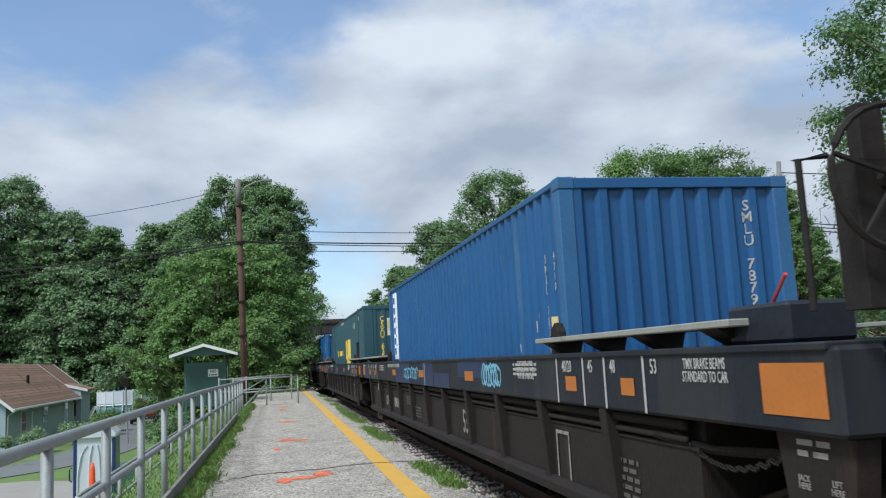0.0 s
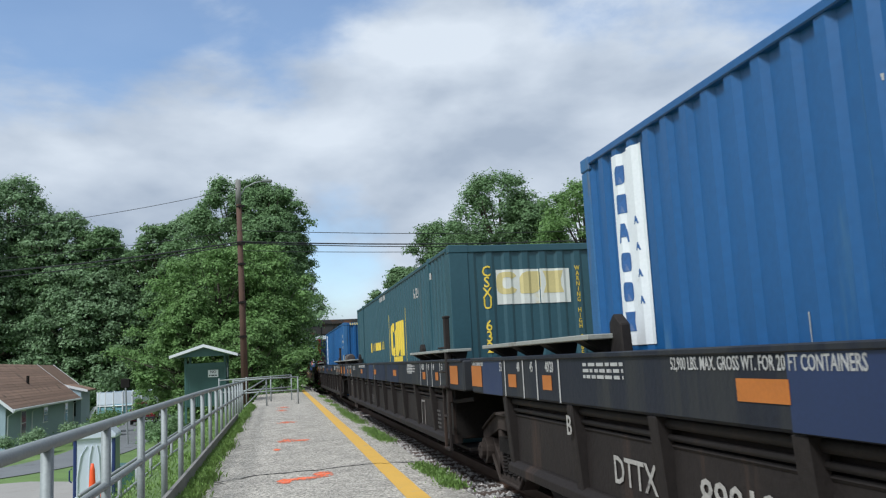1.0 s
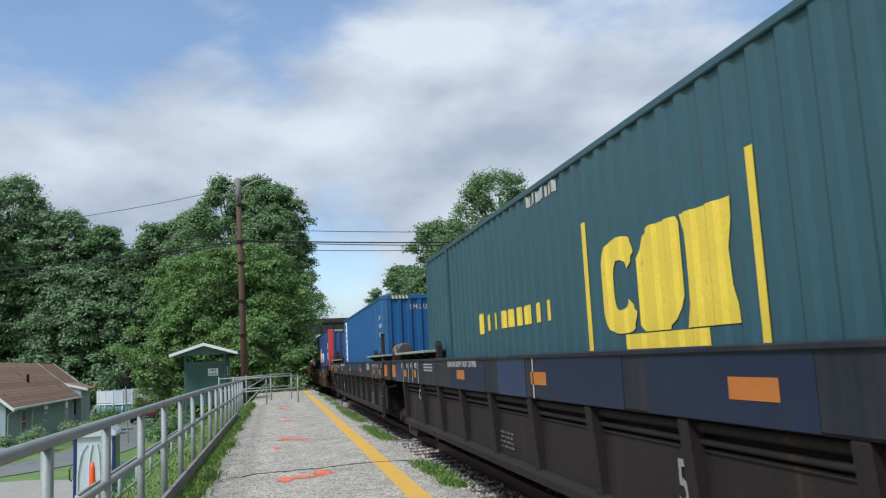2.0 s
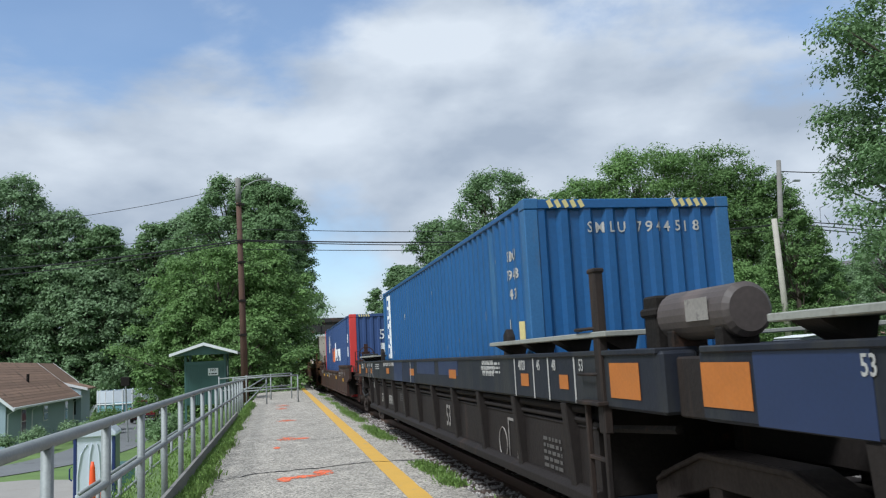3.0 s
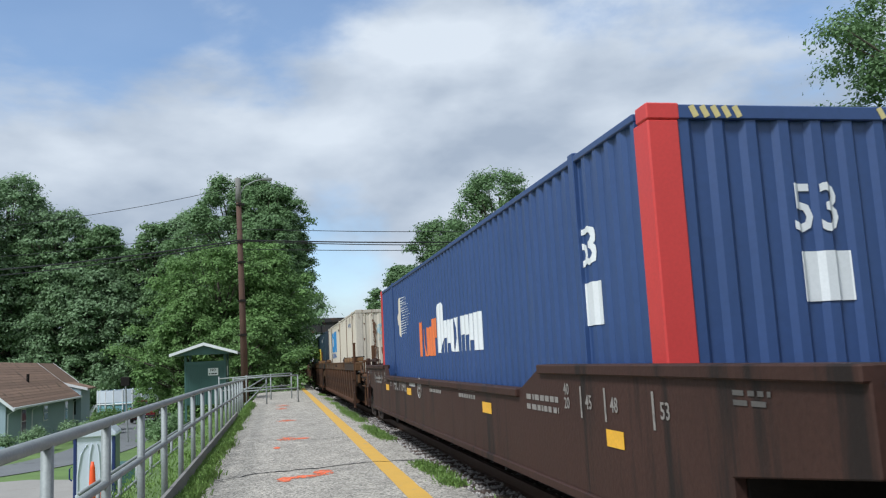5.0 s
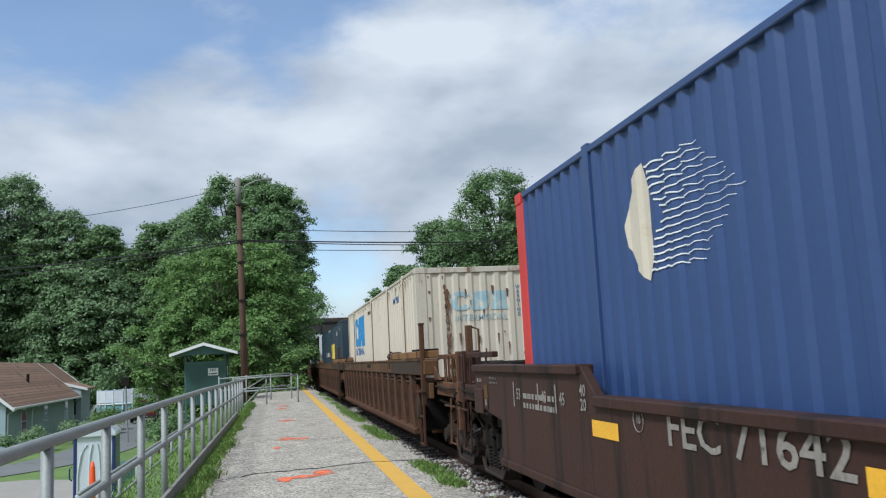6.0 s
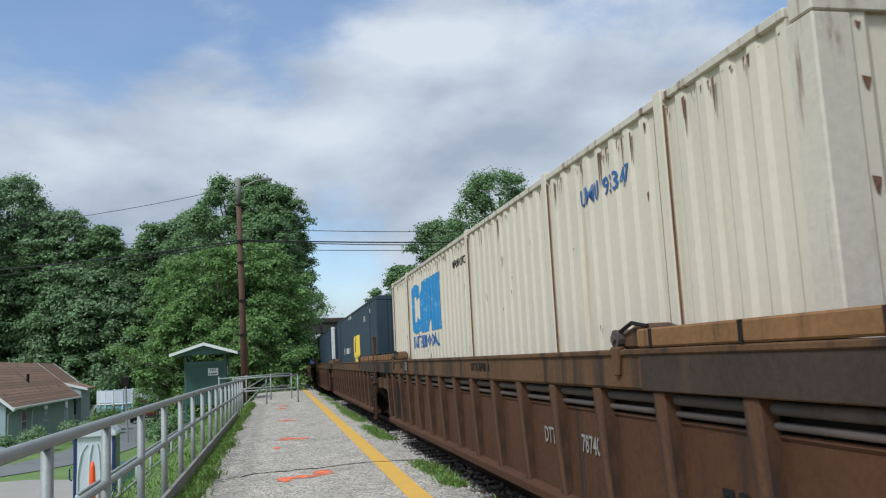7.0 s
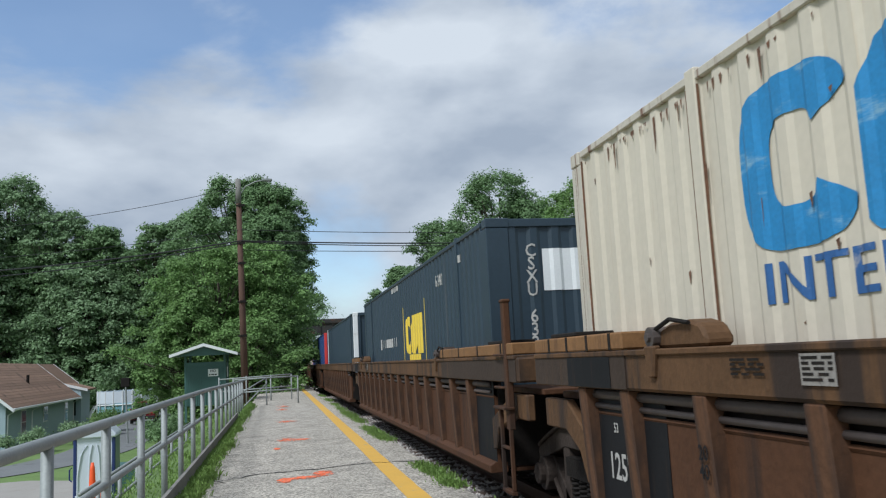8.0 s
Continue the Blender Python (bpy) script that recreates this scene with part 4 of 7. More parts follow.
def end_platform(car, y_in, y_out, material, brake, d, tall=1.72):
    """The open end deck over the outer truck: cross beams, posts, grab irons, step, coupler."""
    a, b = sorted((y_in, y_out))
    part("end_sill", MB().box(-1.42, 1.42, min(y_out, y_out - d * 0.14), max(y_out, y_out - d * 0.14), 1.02, 1.30), material, car, bevel=0.015)
    part("platform_grating", MB().box(-1.25, -0.35, a, b, 1.30, 1.33).box(0.35, 1.25, a, b, 1.30, 1.33).box(-0.35, 0.35, a, b, 1.27, 1.30), material, car)
    part("centre_sill", MB().box(-0.30, 0.30, a - 0.1, b + 0.1, 0.82, 1.27), material, car, bevel=0.015)
    for x in (-1.38, 1.38):
        part("side_beam", MB().box(min(x, x * 0.93), max(x, x * 0.93), a, b, 1.06, 1.27), material, car, bevel=0.012)
    ym = y_out - d * 0.12
    part("end_post", MB().box(-1.40, -1.33, ym - 0.04, ym + 0.04, 0.62, 1.72), material, car, bevel=0.01)
    part("end_post", MB().box(-1.24, -1.15, ym - 0.05, ym + 0.05, 0.9, tall), material, car, bevel=0.01)
    part("grab_iron", MB().tube([(-1.44, ym + d * -0.08, 1.30), (-1.44, ym - d * 0.08, 1.66), (-1.44, ym - d * 0.35, 1.66), (-1.44, ym - d * 0.35, 1.30)], 0.014, 6), material, car)
    part("grab_iron", MB().tube([(-1.05, ym, 1.33), (-1.05, ym, tall - 0.06), (-1.16, ym, tall - 0.02)], 0.016, 6), material, car)
    part("grab_iron", MB().tube([(-1.45, ym, 0.95), (-1.47, ym - d * 0.55, 0.95)], 0.014, 6), material, car)
    part("sill_step", MB().tube([(-1.40, ym - d * 0.05, 1.05), (-1.42, ym - d * 0.05, 0.42), (-1.42, ym - d * 0.45, 0.42), (-1.40, ym - d * 0.45, 1.05)], 0.02, 6), material, car)
    part("grab_iron", MB().tube([(-1.2, ym + d * 0.05, 1.12), (-1.2, ym + d * 0.10, 1.0), (-0.7, ym + d * 0.10, 1.0), (-0.7, ym + d * 0.05, 1.12)], 0.014, 6), M["tank"], car)
    part("brake_cylinder", MB().tube([(-0.75, ym - d * 0.5, 1.08), (-0.75, ym - d * 1.15, 1.08)], 0.13, 14), M["gear"], car)
    part("brake_lever", MB().prism([(ym - d * 0.3, 1.0), (ym - d * 0.36, 1.0), (ym - d * 0.75, 0.55), (ym - d * 0.68, 0.55)], "x", -0.90, -0.87), M["gear"], car)
    part("train_line", MB().tube([(-1.28, a - 0.2, 0.96), (-1.26, (a + b) / 2, 0.90), (-1.30, b + 0.2, 0.97)], 0.025, 6), M["gear"], car)
    part("cross_brace", MB().tube([(-1.30, ym, 1.28), (-0.30, y_in, 1.28)], 0.03, 6), material, car)
    part("side_gusset", MB().prism([(y_in, 1.30), (y_in + (y_out - y_in) * 0.28, 1.30), (y_in, 1.52)], "x", -1.42, -1.38), material, car, bevel=0.006)
    for q in (0.35, 0.7):
        part("deck_stanchion", MB().tube([(-1.36, y_in + (y_out - y_in) * q, 1.27), (-1.36, y_in + (y_out - y_in) * q, 1.62), (-1.36, y_in + (y_out - y_in) * q + d * 0.12, 1.62), (-1.36, y_in + (y_out - y_in) * q + d * 0.12, 1.27)], 0.013, 6), material, car)
    part("cut_lever", MB().tube([(-1.46, ym + d * 0.10, 1.16), (-1.5, ym + d * 0.16, 1.08), (-1.45, ym + d * 0.18, 0.98), (-0.4, ym + d * 0.22, 0.98)], 0.013, 6), M["gear"], car)
    for z, xx in ((1.66, -1.30), (1.50, -1.10)):
        part("deck_rail", MB().box(xx - 0.04, xx + 0.04, a, b, z - 0.04, z + 0.03), material, car, bevel=0.008)
    part("deck_box", MB().box(-1.12, -0.55, y_in + (y_out - y_in) * 0.5 - 0.28, y_in + (y_out - y_in) * 0.5 + 0.28, 1.30, 1.56), M["gear"], car, bevel=0.02)
    part("brake_hanger", MB().box(-1.18, -1.10, ym - d * 0.62 - 0.03, ym - d * 0.62 + 0.03, 0.38, 1.02).box(-1.20, -1.08, ym - d * 0.62 - 0.06, ym - d * 0.62 + 0.06, 0.60, 0.70), M["gear"], car, bevel=0.01)
    part("hose_bracket", MB().tube([(-1.30, ym, 0.92), (-1.32, ym + d * 0.12, 0.72), (-1.28, ym + d * 0.30, 0.60), (-1.20, ym + d * 0.46, 0.66)], 0.024, 7), M["cable"], car, smooth=True)
    part("deck_pipe", MB().tube([(-1.40, a, 1.20), (-1.42, (a + b) / 2, 1.17), (-1.40, b, 1.20)], 0.018, 6), M["gear"], car)
    part("retainer_box", MB().box(-1.22, -0.92, ym + d * 0.01, ym + d * 0.10, 1.05, 1.26), M["gear"], car, bevel=0.015)
    coupler(car, y_out, d)
    if brake:
        stand(car, -1.1, y_out - d * 0.85, 1.33, material, size=0.24)


def pedestal(car, y, material):
    """Hinged container-lock housing that sits over the side sill: rounded cover, knuckle and keeper."""
    for s in (-1, 1):
        lo, hi = min(s * 1.37, s * 1.55), max(s * 1.37, s * 1.55)
        prof = [(y - 0.30, 1.64), (y + 0.30, 1.64), (y + 0.30, 1.69), (y + 0.24, 1.76), (y + 0.12, 1.79), (y - 0.10, 1.80), (y - 0.24, 1.77), (y - 0.30, 1.70)]
        ho = part("lock_housing", MB().prism(prof, "x", lo, hi), material, car, bevel=0.02)
        part("hinge_knuckle", MB().tube([(s * 1.36, y + 0.30, 1.71), (s * 1.60, y + 0.30, 1.71)], 0.065, 12).tube([(s * 1.34, y + 0.30, 1.71), (s * 1.62, y + 0.30, 1.71)], 0.028, 8), M["tank"], ho)
        part("keeper", MB().prism([(y + 0.22, 1.66), (y + 0.38, 1.66), (y + 0.34, 1.46), (y + 0.27, 1.46)], "x", min(s * 1.56, s * 1.61), max(s * 1.56, s * 1.61)), material, ho, bevel=0.012)
        part("lock_lever", MB().tube([(s * 1.57, y + 0.26, 1.76), (s * 1.58, y + 0.05, 1.81), (s * 1.57, y - 0.16, 1.78)], 0.014, 6), M["gear"], ho)


def navy_details(made, letter, rib, lead_words, tail_words, lead, tail, serial=True):
    car, c, a, b, wa, wb = made
    rnd = random.Random(int(c * 10))
    sill_marks(car, a, 1, rnd, not lead, lead_words)
    sill_marks(car, b, -1, rnd, not tail, tail_words)
    walkway_planks(car, a, 1)
    walkway_planks(car, b, -1)
    off = 0.45 if letter == "B" else 0.0
    for y in (-3.4, 0.0, 3.2):
        shape_part("sheet", 0.44, 0.115, on_side(SX, y + off, 1.42), M["reflect_orange"], car, "reflector")
    shape_part("sheet", 0.03, 0.37, on_side(SX, 0.15, 1.425), M["stencil"], car, "length_mark")
    text_part("CONTAINER GUIDE:\nMUST BE DOWN WHEN\nMUST BE UP BEFORE", 0.07, on_side(SX, -5.3, 1.50), M["stencil"], car, 0.8)
    text_part("52,900 LBS. MAX. GROSS WT. FOR 20 FT CONTAINERS", 0.105, on_side(SX, b - 6.44 + off, 1.55), M["stencil"], car, 0.66)
    # patches of newer paint along the sill
    y = wa + 4.4
    while y < wb - 4.6:
        w, h = rnd.uniform(0.7, 1.8), rnd.choice((0.36, 0.36, 0.36, 0.20))
        shape_part("sheet", w, h, on_side(SX + 0.003, y + w / 2, 1.24 + h / 2 + rnd.choice((0.0, 0.36 - h))), M["sill_blue"] if rnd.random() < 0.35 else M["sill_dull"], car, "repainted_patch")
        y += w + rnd.uniform(0.02, 0.6)
    PX = -1.47
    text_part("53", 0.42, on_side(PX, -2.45 + off * 0.7, 0.80), M["stencil_dim"], car, 0.75)
    text_part(letter, 0.22, on_side(-1.578, rib - c, 1.06), M["stencil_worn"], car)
    if serial:
        text_part("DTTX", 0.28, on_side(PX, rib - c - 0.95, 0.78), M["stencil_worn"], car, 0.95)
        text_part("890187", 0.28, on_side(PX, rib - c - 2.33, 0.78), M["stencil_worn"], car, 1.12)
        fine_lines(car, PX, rib - c - 3.85, 0.95, 0.6, 4, 0.04, M["stencil_faint"], rnd)
    fine_lines(car, PX, wa + 1.1, 0.85, 0.5, 5, 0.06, M["stencil_faint"], rnd)
    fine_lines(car, PX, 1.6, 0.8, 0.6, 4, 0.05, M["stencil_faint"], rnd)
    part("outline_box", MB().box(-1.472, -1.47, wa + 2.2, wa + 2.23, 0.55, 0.95).box(-1.472, -1.47, wa + 2.5, wa + 2.53, 0.55, 0.95).box(-1.472, -1.47, wa + 2.2, wa + 2.53, 0.95, 0.98), M["stencil_dim"], car)
    # brake rigging and chain under the sill ends
    link = MB().tube([(0.012 * math.cos(q), 0.035 * math.sin(q), 0) for q in np.linspace(0, 6.283, 9)], 0.007, 4, caps=False).mesh("chain_link", [M["gear"]])
    if lead:
        for k in range(26):
            t = k / 25
            o = part("chain_link", link, None, car)
            o.matrix_basis = pose(-1.47, wa + 0.35 - 1.25 * t, 1.17 - 0.16 * math.sin(math.pi * t) - 0.06 * t, 20, 90 * (k % 2), 0)
    part("brake_pipe", MB().tube([(-1.40, a + 0.2, 1.12), (-1.42, wa - 0.1, 1.05), (-1.48, wa + 0.5, 1.10)], 0.03, 6), M["gear"], car)
    for e, w, d, jack in ((a, wa, 1, lead), (b, wb, -1, tail)):
        if jack:
            near, wide, foot = (0.05, 0.57, 0.80) if d > 0 else (-0.02, 0.42, 0.93)
            prof = [(e + d * near, 1.23), (e + d * (near + wide), 1.23), (e + d * (near + wide - 0.07), foot), (e + d * (near + 0.07), foot)]
            for x0, x1 in ((-1.50, -1.36), (1.36, 1.50)):
                part("jacking_bracket", MB().prism(prof, "x", x0, x1), M["body_grime"], car, bevel=0.012)
        if jack:
            part("tool_box", MB().box(-1.50, -1.12, min(e + d * 0.42, e + d * 0.95), max(e + d * 0.42, e + d * 0.95), 1.64, 1.84), M["sill_navy"], car, "navy steel box on the end deck", bevel=0.02)
        part("end_beam", MB().box(-1.33, 1.33, min(e, e + d * 0.2), max(e, e + d * 0.2), 1.26, 1.58), M["body_grime"], car, bevel=0.02)
        if jack:
            fine_lines(car, -1.503, e + d * 0.33, 1.17, 0.24, 2, 0.05, M["stencil_dim"], rnd)
            if d > 0:
                text_part("JACK\nHERE", 0.042, on_side(-1.502, e + 0.42, 1.0), M["stencil_dim"], car, 0.9)
                text_part("LIFT\nHERE", 0.042, on_side(-1.502, e + 0.19, 1.0), M["stencil_dim"], car, 0.9)


def scribble(car, x, y, z, w, h, seed, material):
    """A sprayed tag: one looping stroke."""
    rnd = random.Random(seed)
    mb = MB()
    for q in range(6):
        pts = []
        ph = rnd.uniform(0, 6)
        for k in range(16):
            t = k / 15
            pts.append((x, y - w / 2 + w * (q + t) / 6 + 0.09 * math.sin(9 * t + ph), z + h / 2 * math.cos(9 * t + ph) * (0.6 + 0.4 * rnd.random())))
        for p0, p1 in zip(pts, pts[1:]):
            d = Vector(p1) - Vector(p0)
            n = Vector((0, -d.z, d.y)).normalized() * 0.013
            mb.add([Vector(p0) - n, Vector(p0) + n, Vector(p1) + n, Vector(p1) - n], [(0, 1, 2, 3)])
    part("spray_tag", mb, material, car, "pale blue spray-painted tag", kind="stuff")


def vertical_text(words, size, step, x, y, z, material, parent, end=True, squeeze=0.8):
    for k, ch in enumerate(words):
        if ch != " ":
            m = on_end(x, y, z - k * step) if end else on_side(x, y, z - k * step)
            text_part(ch, size, m, material, parent, squeeze)


def emblem_three(parent, x, y, z, w, h, material):
    """An operator's emblem as three plain shapes: an open ring, a rounded slab and a waisted one."""
    for k, kind in enumerate(("ring", "bend", "bow")):
        shape_part(kind, w * 0.33, h, on_side(x, y + w * (0.34 - 0.34 * k), z), material, parent)


def rust_runs(parent, L, w, H, rnd, n, end=True):
    mb = MB()
    for k in range(n):
        y, z = rnd.uniform(-L / 2 + 0.2, L / 2 - 0.2), rnd.choice([H - 0.12, H - 0.12, rnd.uniform(0.3, H - 0.3)])
        hh, ww = rnd.uniform(0.04, 0.32) * (1 if rnd.random() < 0.3 else 0.3), rnd.uniform(0.005, 0.017)
        pts = [(-ww, 0), (ww, -0.01), (ww * 0.7, -hh * 0.5), (ww * 0.2, -hh), (-ww * 0.4, -hh * 0.8), (-ww * 0.8, -hh * 0.3)]
        mb.add([(-w + 0.011, y + p, z + q) for p, q in pts], [tuple(range(6))])
    for k in range(n // 11 if end else 0):
        x, z = rnd.uniform(-w + 0.2, w - 0.2), rnd.uniform(0.6, H - 0.1)
        hh, ww = rnd.uniform(0.04, 0.28), rnd.uniform(0.008, 0.03)
        pts = [(-ww, 0), (ww, -0.01), (ww * 0.7, -hh * 0.5), (ww * 0.2, -hh), (-ww * 0.4, -hh * 0.8), (-ww * 0.8, -hh * 0.3)]
        mb.add([(x + p, -L / 2 + 0.008, z + q) for p, q in pts], [tuple(range(6))])
    part("rust_marks", mb, M["rust"], parent, "brown rust runs and chips", kind="stuff")


def green_marks(made, digits, big, patch):
    ob, h, w, H = made
    x = -w + 0.008
    ye = -h + 0.006
    st = M["stencil"]
    vertical_text("CSXU 632", 0.23, 0.165, -0.72, ye, H - 0.42, big, ob, squeeze=0.85)
    vertical_text("WARNING HIGH CUBE", 0.10, 0.082, 0.74, ye, H - 0.40, big, ob)
    shape_part("sheet", 1.18, 0.53, on_end(0.025, ye, H - 0.66), M["sheet"] if patch else M["white"], ob, "patch_sheet", "pale patch sheet over an old emblem")
    if patch:
        for k, kind in enumerate(("ring", "bend", "bow")):
            shape_part(kind, 0.33, 0.34, on_end(-0.40 + 0.37 * k, ye - 0.003, H - 0.60), M["hazard"], ob)
        shape_part("sheet", 0.012, 0.53, on_end(0.12, ye - 0.004, H - 0.66), M["green"], ob, "sheet_seam")
    c = -1.45
    emblem_three(ob, x, c, 1.72, 1.95, 0.74, M["logo_yellow"])
    shape_part("sheet", 1.2, 0.16, on_side(x, c, 1.26), M["logo_yellow"], ob)
    for y in (c + 1.35, c - 1.2):
        shape_part("sheet", 0.09, 1.15, on_side(x, y, 1.75), M["logo_yellow"], ob, "emblem_bar")
    rnd = random.Random(9)
    for k in range(9):
        shape_part("slab", 0.24 - 0.05 * (k % 3), 0.20 + 0.06 * (k == 0), on_side(x, c + 5.0 - 0.33 * k, 1.64), big, ob)
    text_part(digits, 0.26, on_side(x, -h + 3.2, H - 0.46), st, ob, 0.75)
    fine_lines(ob, x, c + 2.4, H - 0.2, 0.9, 1, 0.2, st, rnd)
    fine_lines(ob, x, -h + 1.6, H - 0.35, 0.2, 1, 0.2, st, rnd)


def blue_marks(made, serial_v, serial_h, striped):
    ob, h, w, H = made
    x, ye, st = -w + 0.008, -h + 0.006, M["stencil"]
    if serial_v:
        vertical_text(serial_v, 0.15, 0.118, 0.76, ye, H - 0.30, st, ob)
        vertical_text("SMLU 787956", 0.13, 0.105, x, -h + 0.62, H - 0.72, st, ob, end=False)
        vertical_text("4310", 0.11, 0.10, x, -h + 0.36, H - 0.72, st, ob, end=False)
    else:
        text_part(serial_h, 0.17, on_end(0.17, ye, H - 0.33), st, ob, 0.85)
        for k, tx in enumerate(("SMLU", "794518", "4310")):
            text_part(tx, 0.17, on_side(x, -h + 0.62, H - 0.55 - 0.22 * k), st, ob, 0.8)
        shape_part("sheet", 0.14, 0.16, on_side(x, -h + 0.85, H - 1.35), st, ob, "data_sticker")
    shape_part("sheet", 0.10, 0.22, on_side(x, -h + 0.40, H - 1.42), M["hazard"], ob, "data_sticker", "yellow data sticker")
    # pale label panel near the trailing end, its brand shown as plain bars
    shape_part("sheet", 0.50, 1.50, on_side(x, h - 0.85, 2.02), M["white"], ob, "label_panel", "white vertical label panel with dark lettering bars")
    for k in range(6):
        shape_part(("bend", "slab", "wedge", "arc", "arc", "bow")[k], 0.10, 0.15, on_side(x - 0.003, h - 0.74, 2.60 - 0.23 * k), M["navy_text"], ob)
    for k in range(4):
        shape_part("wedge", 0.05, 0.06, on_side(x - 0.003, h - 1.0, 2.2 - 0.2 * k), M["navy_text"], ob)
    shape_part("sheet", 0.02, 1.46, on_side(x - 0.003, h - 0.90, 2.02), M["navy_text"], ob, "label_rule")
    if striped:
        for s in (-1, 1):
            for k in range(5):
                o = shape_part("sheet", 0.05, 0.09, on_end(s * (w - 0.30 - 0.09 * k), -h - 0.003, H - 0.06, 25), M["hazard"], ob, "hazard_stripe")
    mb = MB()
    rnd = random.Random(int(h * 100) + striped)
    for k in range(28):
        y, z, q = rnd.uniform(-h + 0.3, h - 0.3), rnd.uniform(1.2, 2.5), rnd.uniform(0.03, 0.16)
        mb.add([(x + 0.003, y, z), (x + 0.003, y + 0.012, z), (x + 0.003, y + 0.008, z - q), (x + 0.003, y + 0.002, z - q)], [(0, 1, 2, 3)])
    part("scratches", mb, M["stencil"], ob, kind="stuff")


def pacer_marks(made):
    ob, h, w, H = made
    x, ye, st = -w + 0.008, -h + 0.006, M["white"]
    text_part("53", 0.50, on_end(-0.02, ye, H - 0.78), st, ob, 0.85)
    text_part("53", 0.46, on_side(x, -h + 1.35, H - 0.85), st, ob, 0.85)
    shape_part("sheet", 0.42, 0.36, on_end(0.02, ye, H - 1.26), M["white"], ob, "patch_sheet", "white placard")
    shape_part("sheet", 0.34, 0.36, on_side(x, -h + 1.30, H - 1.32), M["white"], ob, "patch_sheet")
    vertical_text("UMXU", 0.17, 0.15, 0.70, ye, H - 0.5, M["stencil"], ob)
    for s in (-1, 1):
        for k in range(5):
            shape_part("sheet", 0.045, 0.09, on_end(s * (w - 0.36 - 0.085 * k), -h - 0.003, H - 0.06, 25), M["hazard"], ob, "hazard_stripe")
    # the operator's name as plain blocks: five orange, then white ones in two sizes
    c0 = 67.55 + h
    y = 77.35 - c0
    for k, (kind, ww, hh) in enumerate((("flag", 0.42, 0.62), ("wedge", 0.34, 0.48), ("arc", 0.36, 0.50), ("slab", 0.36, 0.50), ("flag", 0.48, 0.62))):
        ww *= 0.70
        shape_part(kind, ww, hh, on_side(x, y - ww / 2, 1.52 + (hh - 0.5) / 2), M["logo_orange"], ob)
        y -= ww + 0.05
    y -= 0.05
    for k, (kind, ww, hh) in enumerate((("bend", 0.62, 0.80), ("flag", 0.36, 0.5), ("wedge", 0.36, 0.5), ("arc", 0.36, 0.5), ("bow", 0.38, 0.5), ("flag", 0.36, 0.5), ("flag", 0.36, 0.5), ("wedge", 0.38, 0.5), ("slab", 0.16, 0.5), ("bow", 0.38, 0.5))):
        ww *= 0.68
        shape_part(kind, ww, hh, on_side(x, y - ww / 2, 1.56 + (hh - 0.5) / 2), M["white"], ob)
        y -= ww + 0.055
    # emblem: pale disc with wavy lines trailing off it
    ye2 = 79.80 - c0
    leaf = [(0.04, 0.42), (-0.10, 0.31), (-0.21, 0.16), (-0.26, 0.0), (-0.24, -0.16), (-0.14, -0.31), (0.04, -0.44), (0.12, -0.28), (0.15, -0.08), (0.14, 0.12), (0.10, 0.28)]
    part("emblem_shape", MB().prism(leaf, "z", -0.001, 0.001), M["cream"], ob).matrix_basis = on_side(x, ye2, 2.14)
    mb = MB()
    for k in range(15):
        pts = [(0.04 + (0.27 - 0.034 * abs(k - 7)) + (0.068 - 0.0025 * abs(k - 7)) * i, -0.37 + 0.053 * k + 0.009 * math.sin(i * 1.6 + k)) for i in range(16)]
        for p, q in zip(pts, pts[1:]):
            e0, e1 = 0.0065 * (1.25 - p[0]), 0.0065 * (1.25 - min(q[0], 1.1))
            mb.add([(p[0], p[1] - max(e0, 0.002), 0), (q[0], q[1] - max(e1, 0.002), 0), (q[0], q[1] + max(e1, 0.002), 0), (p[0], p[1] + max(e0, 0.002), 0)], [(0, 1, 2, 3)])
    part("emblem_waves", mb, M["white"], ob, "thin white wavy lines", kind="stuff").matrix_basis = on_side(x - 0.002, ye2, 2.14)


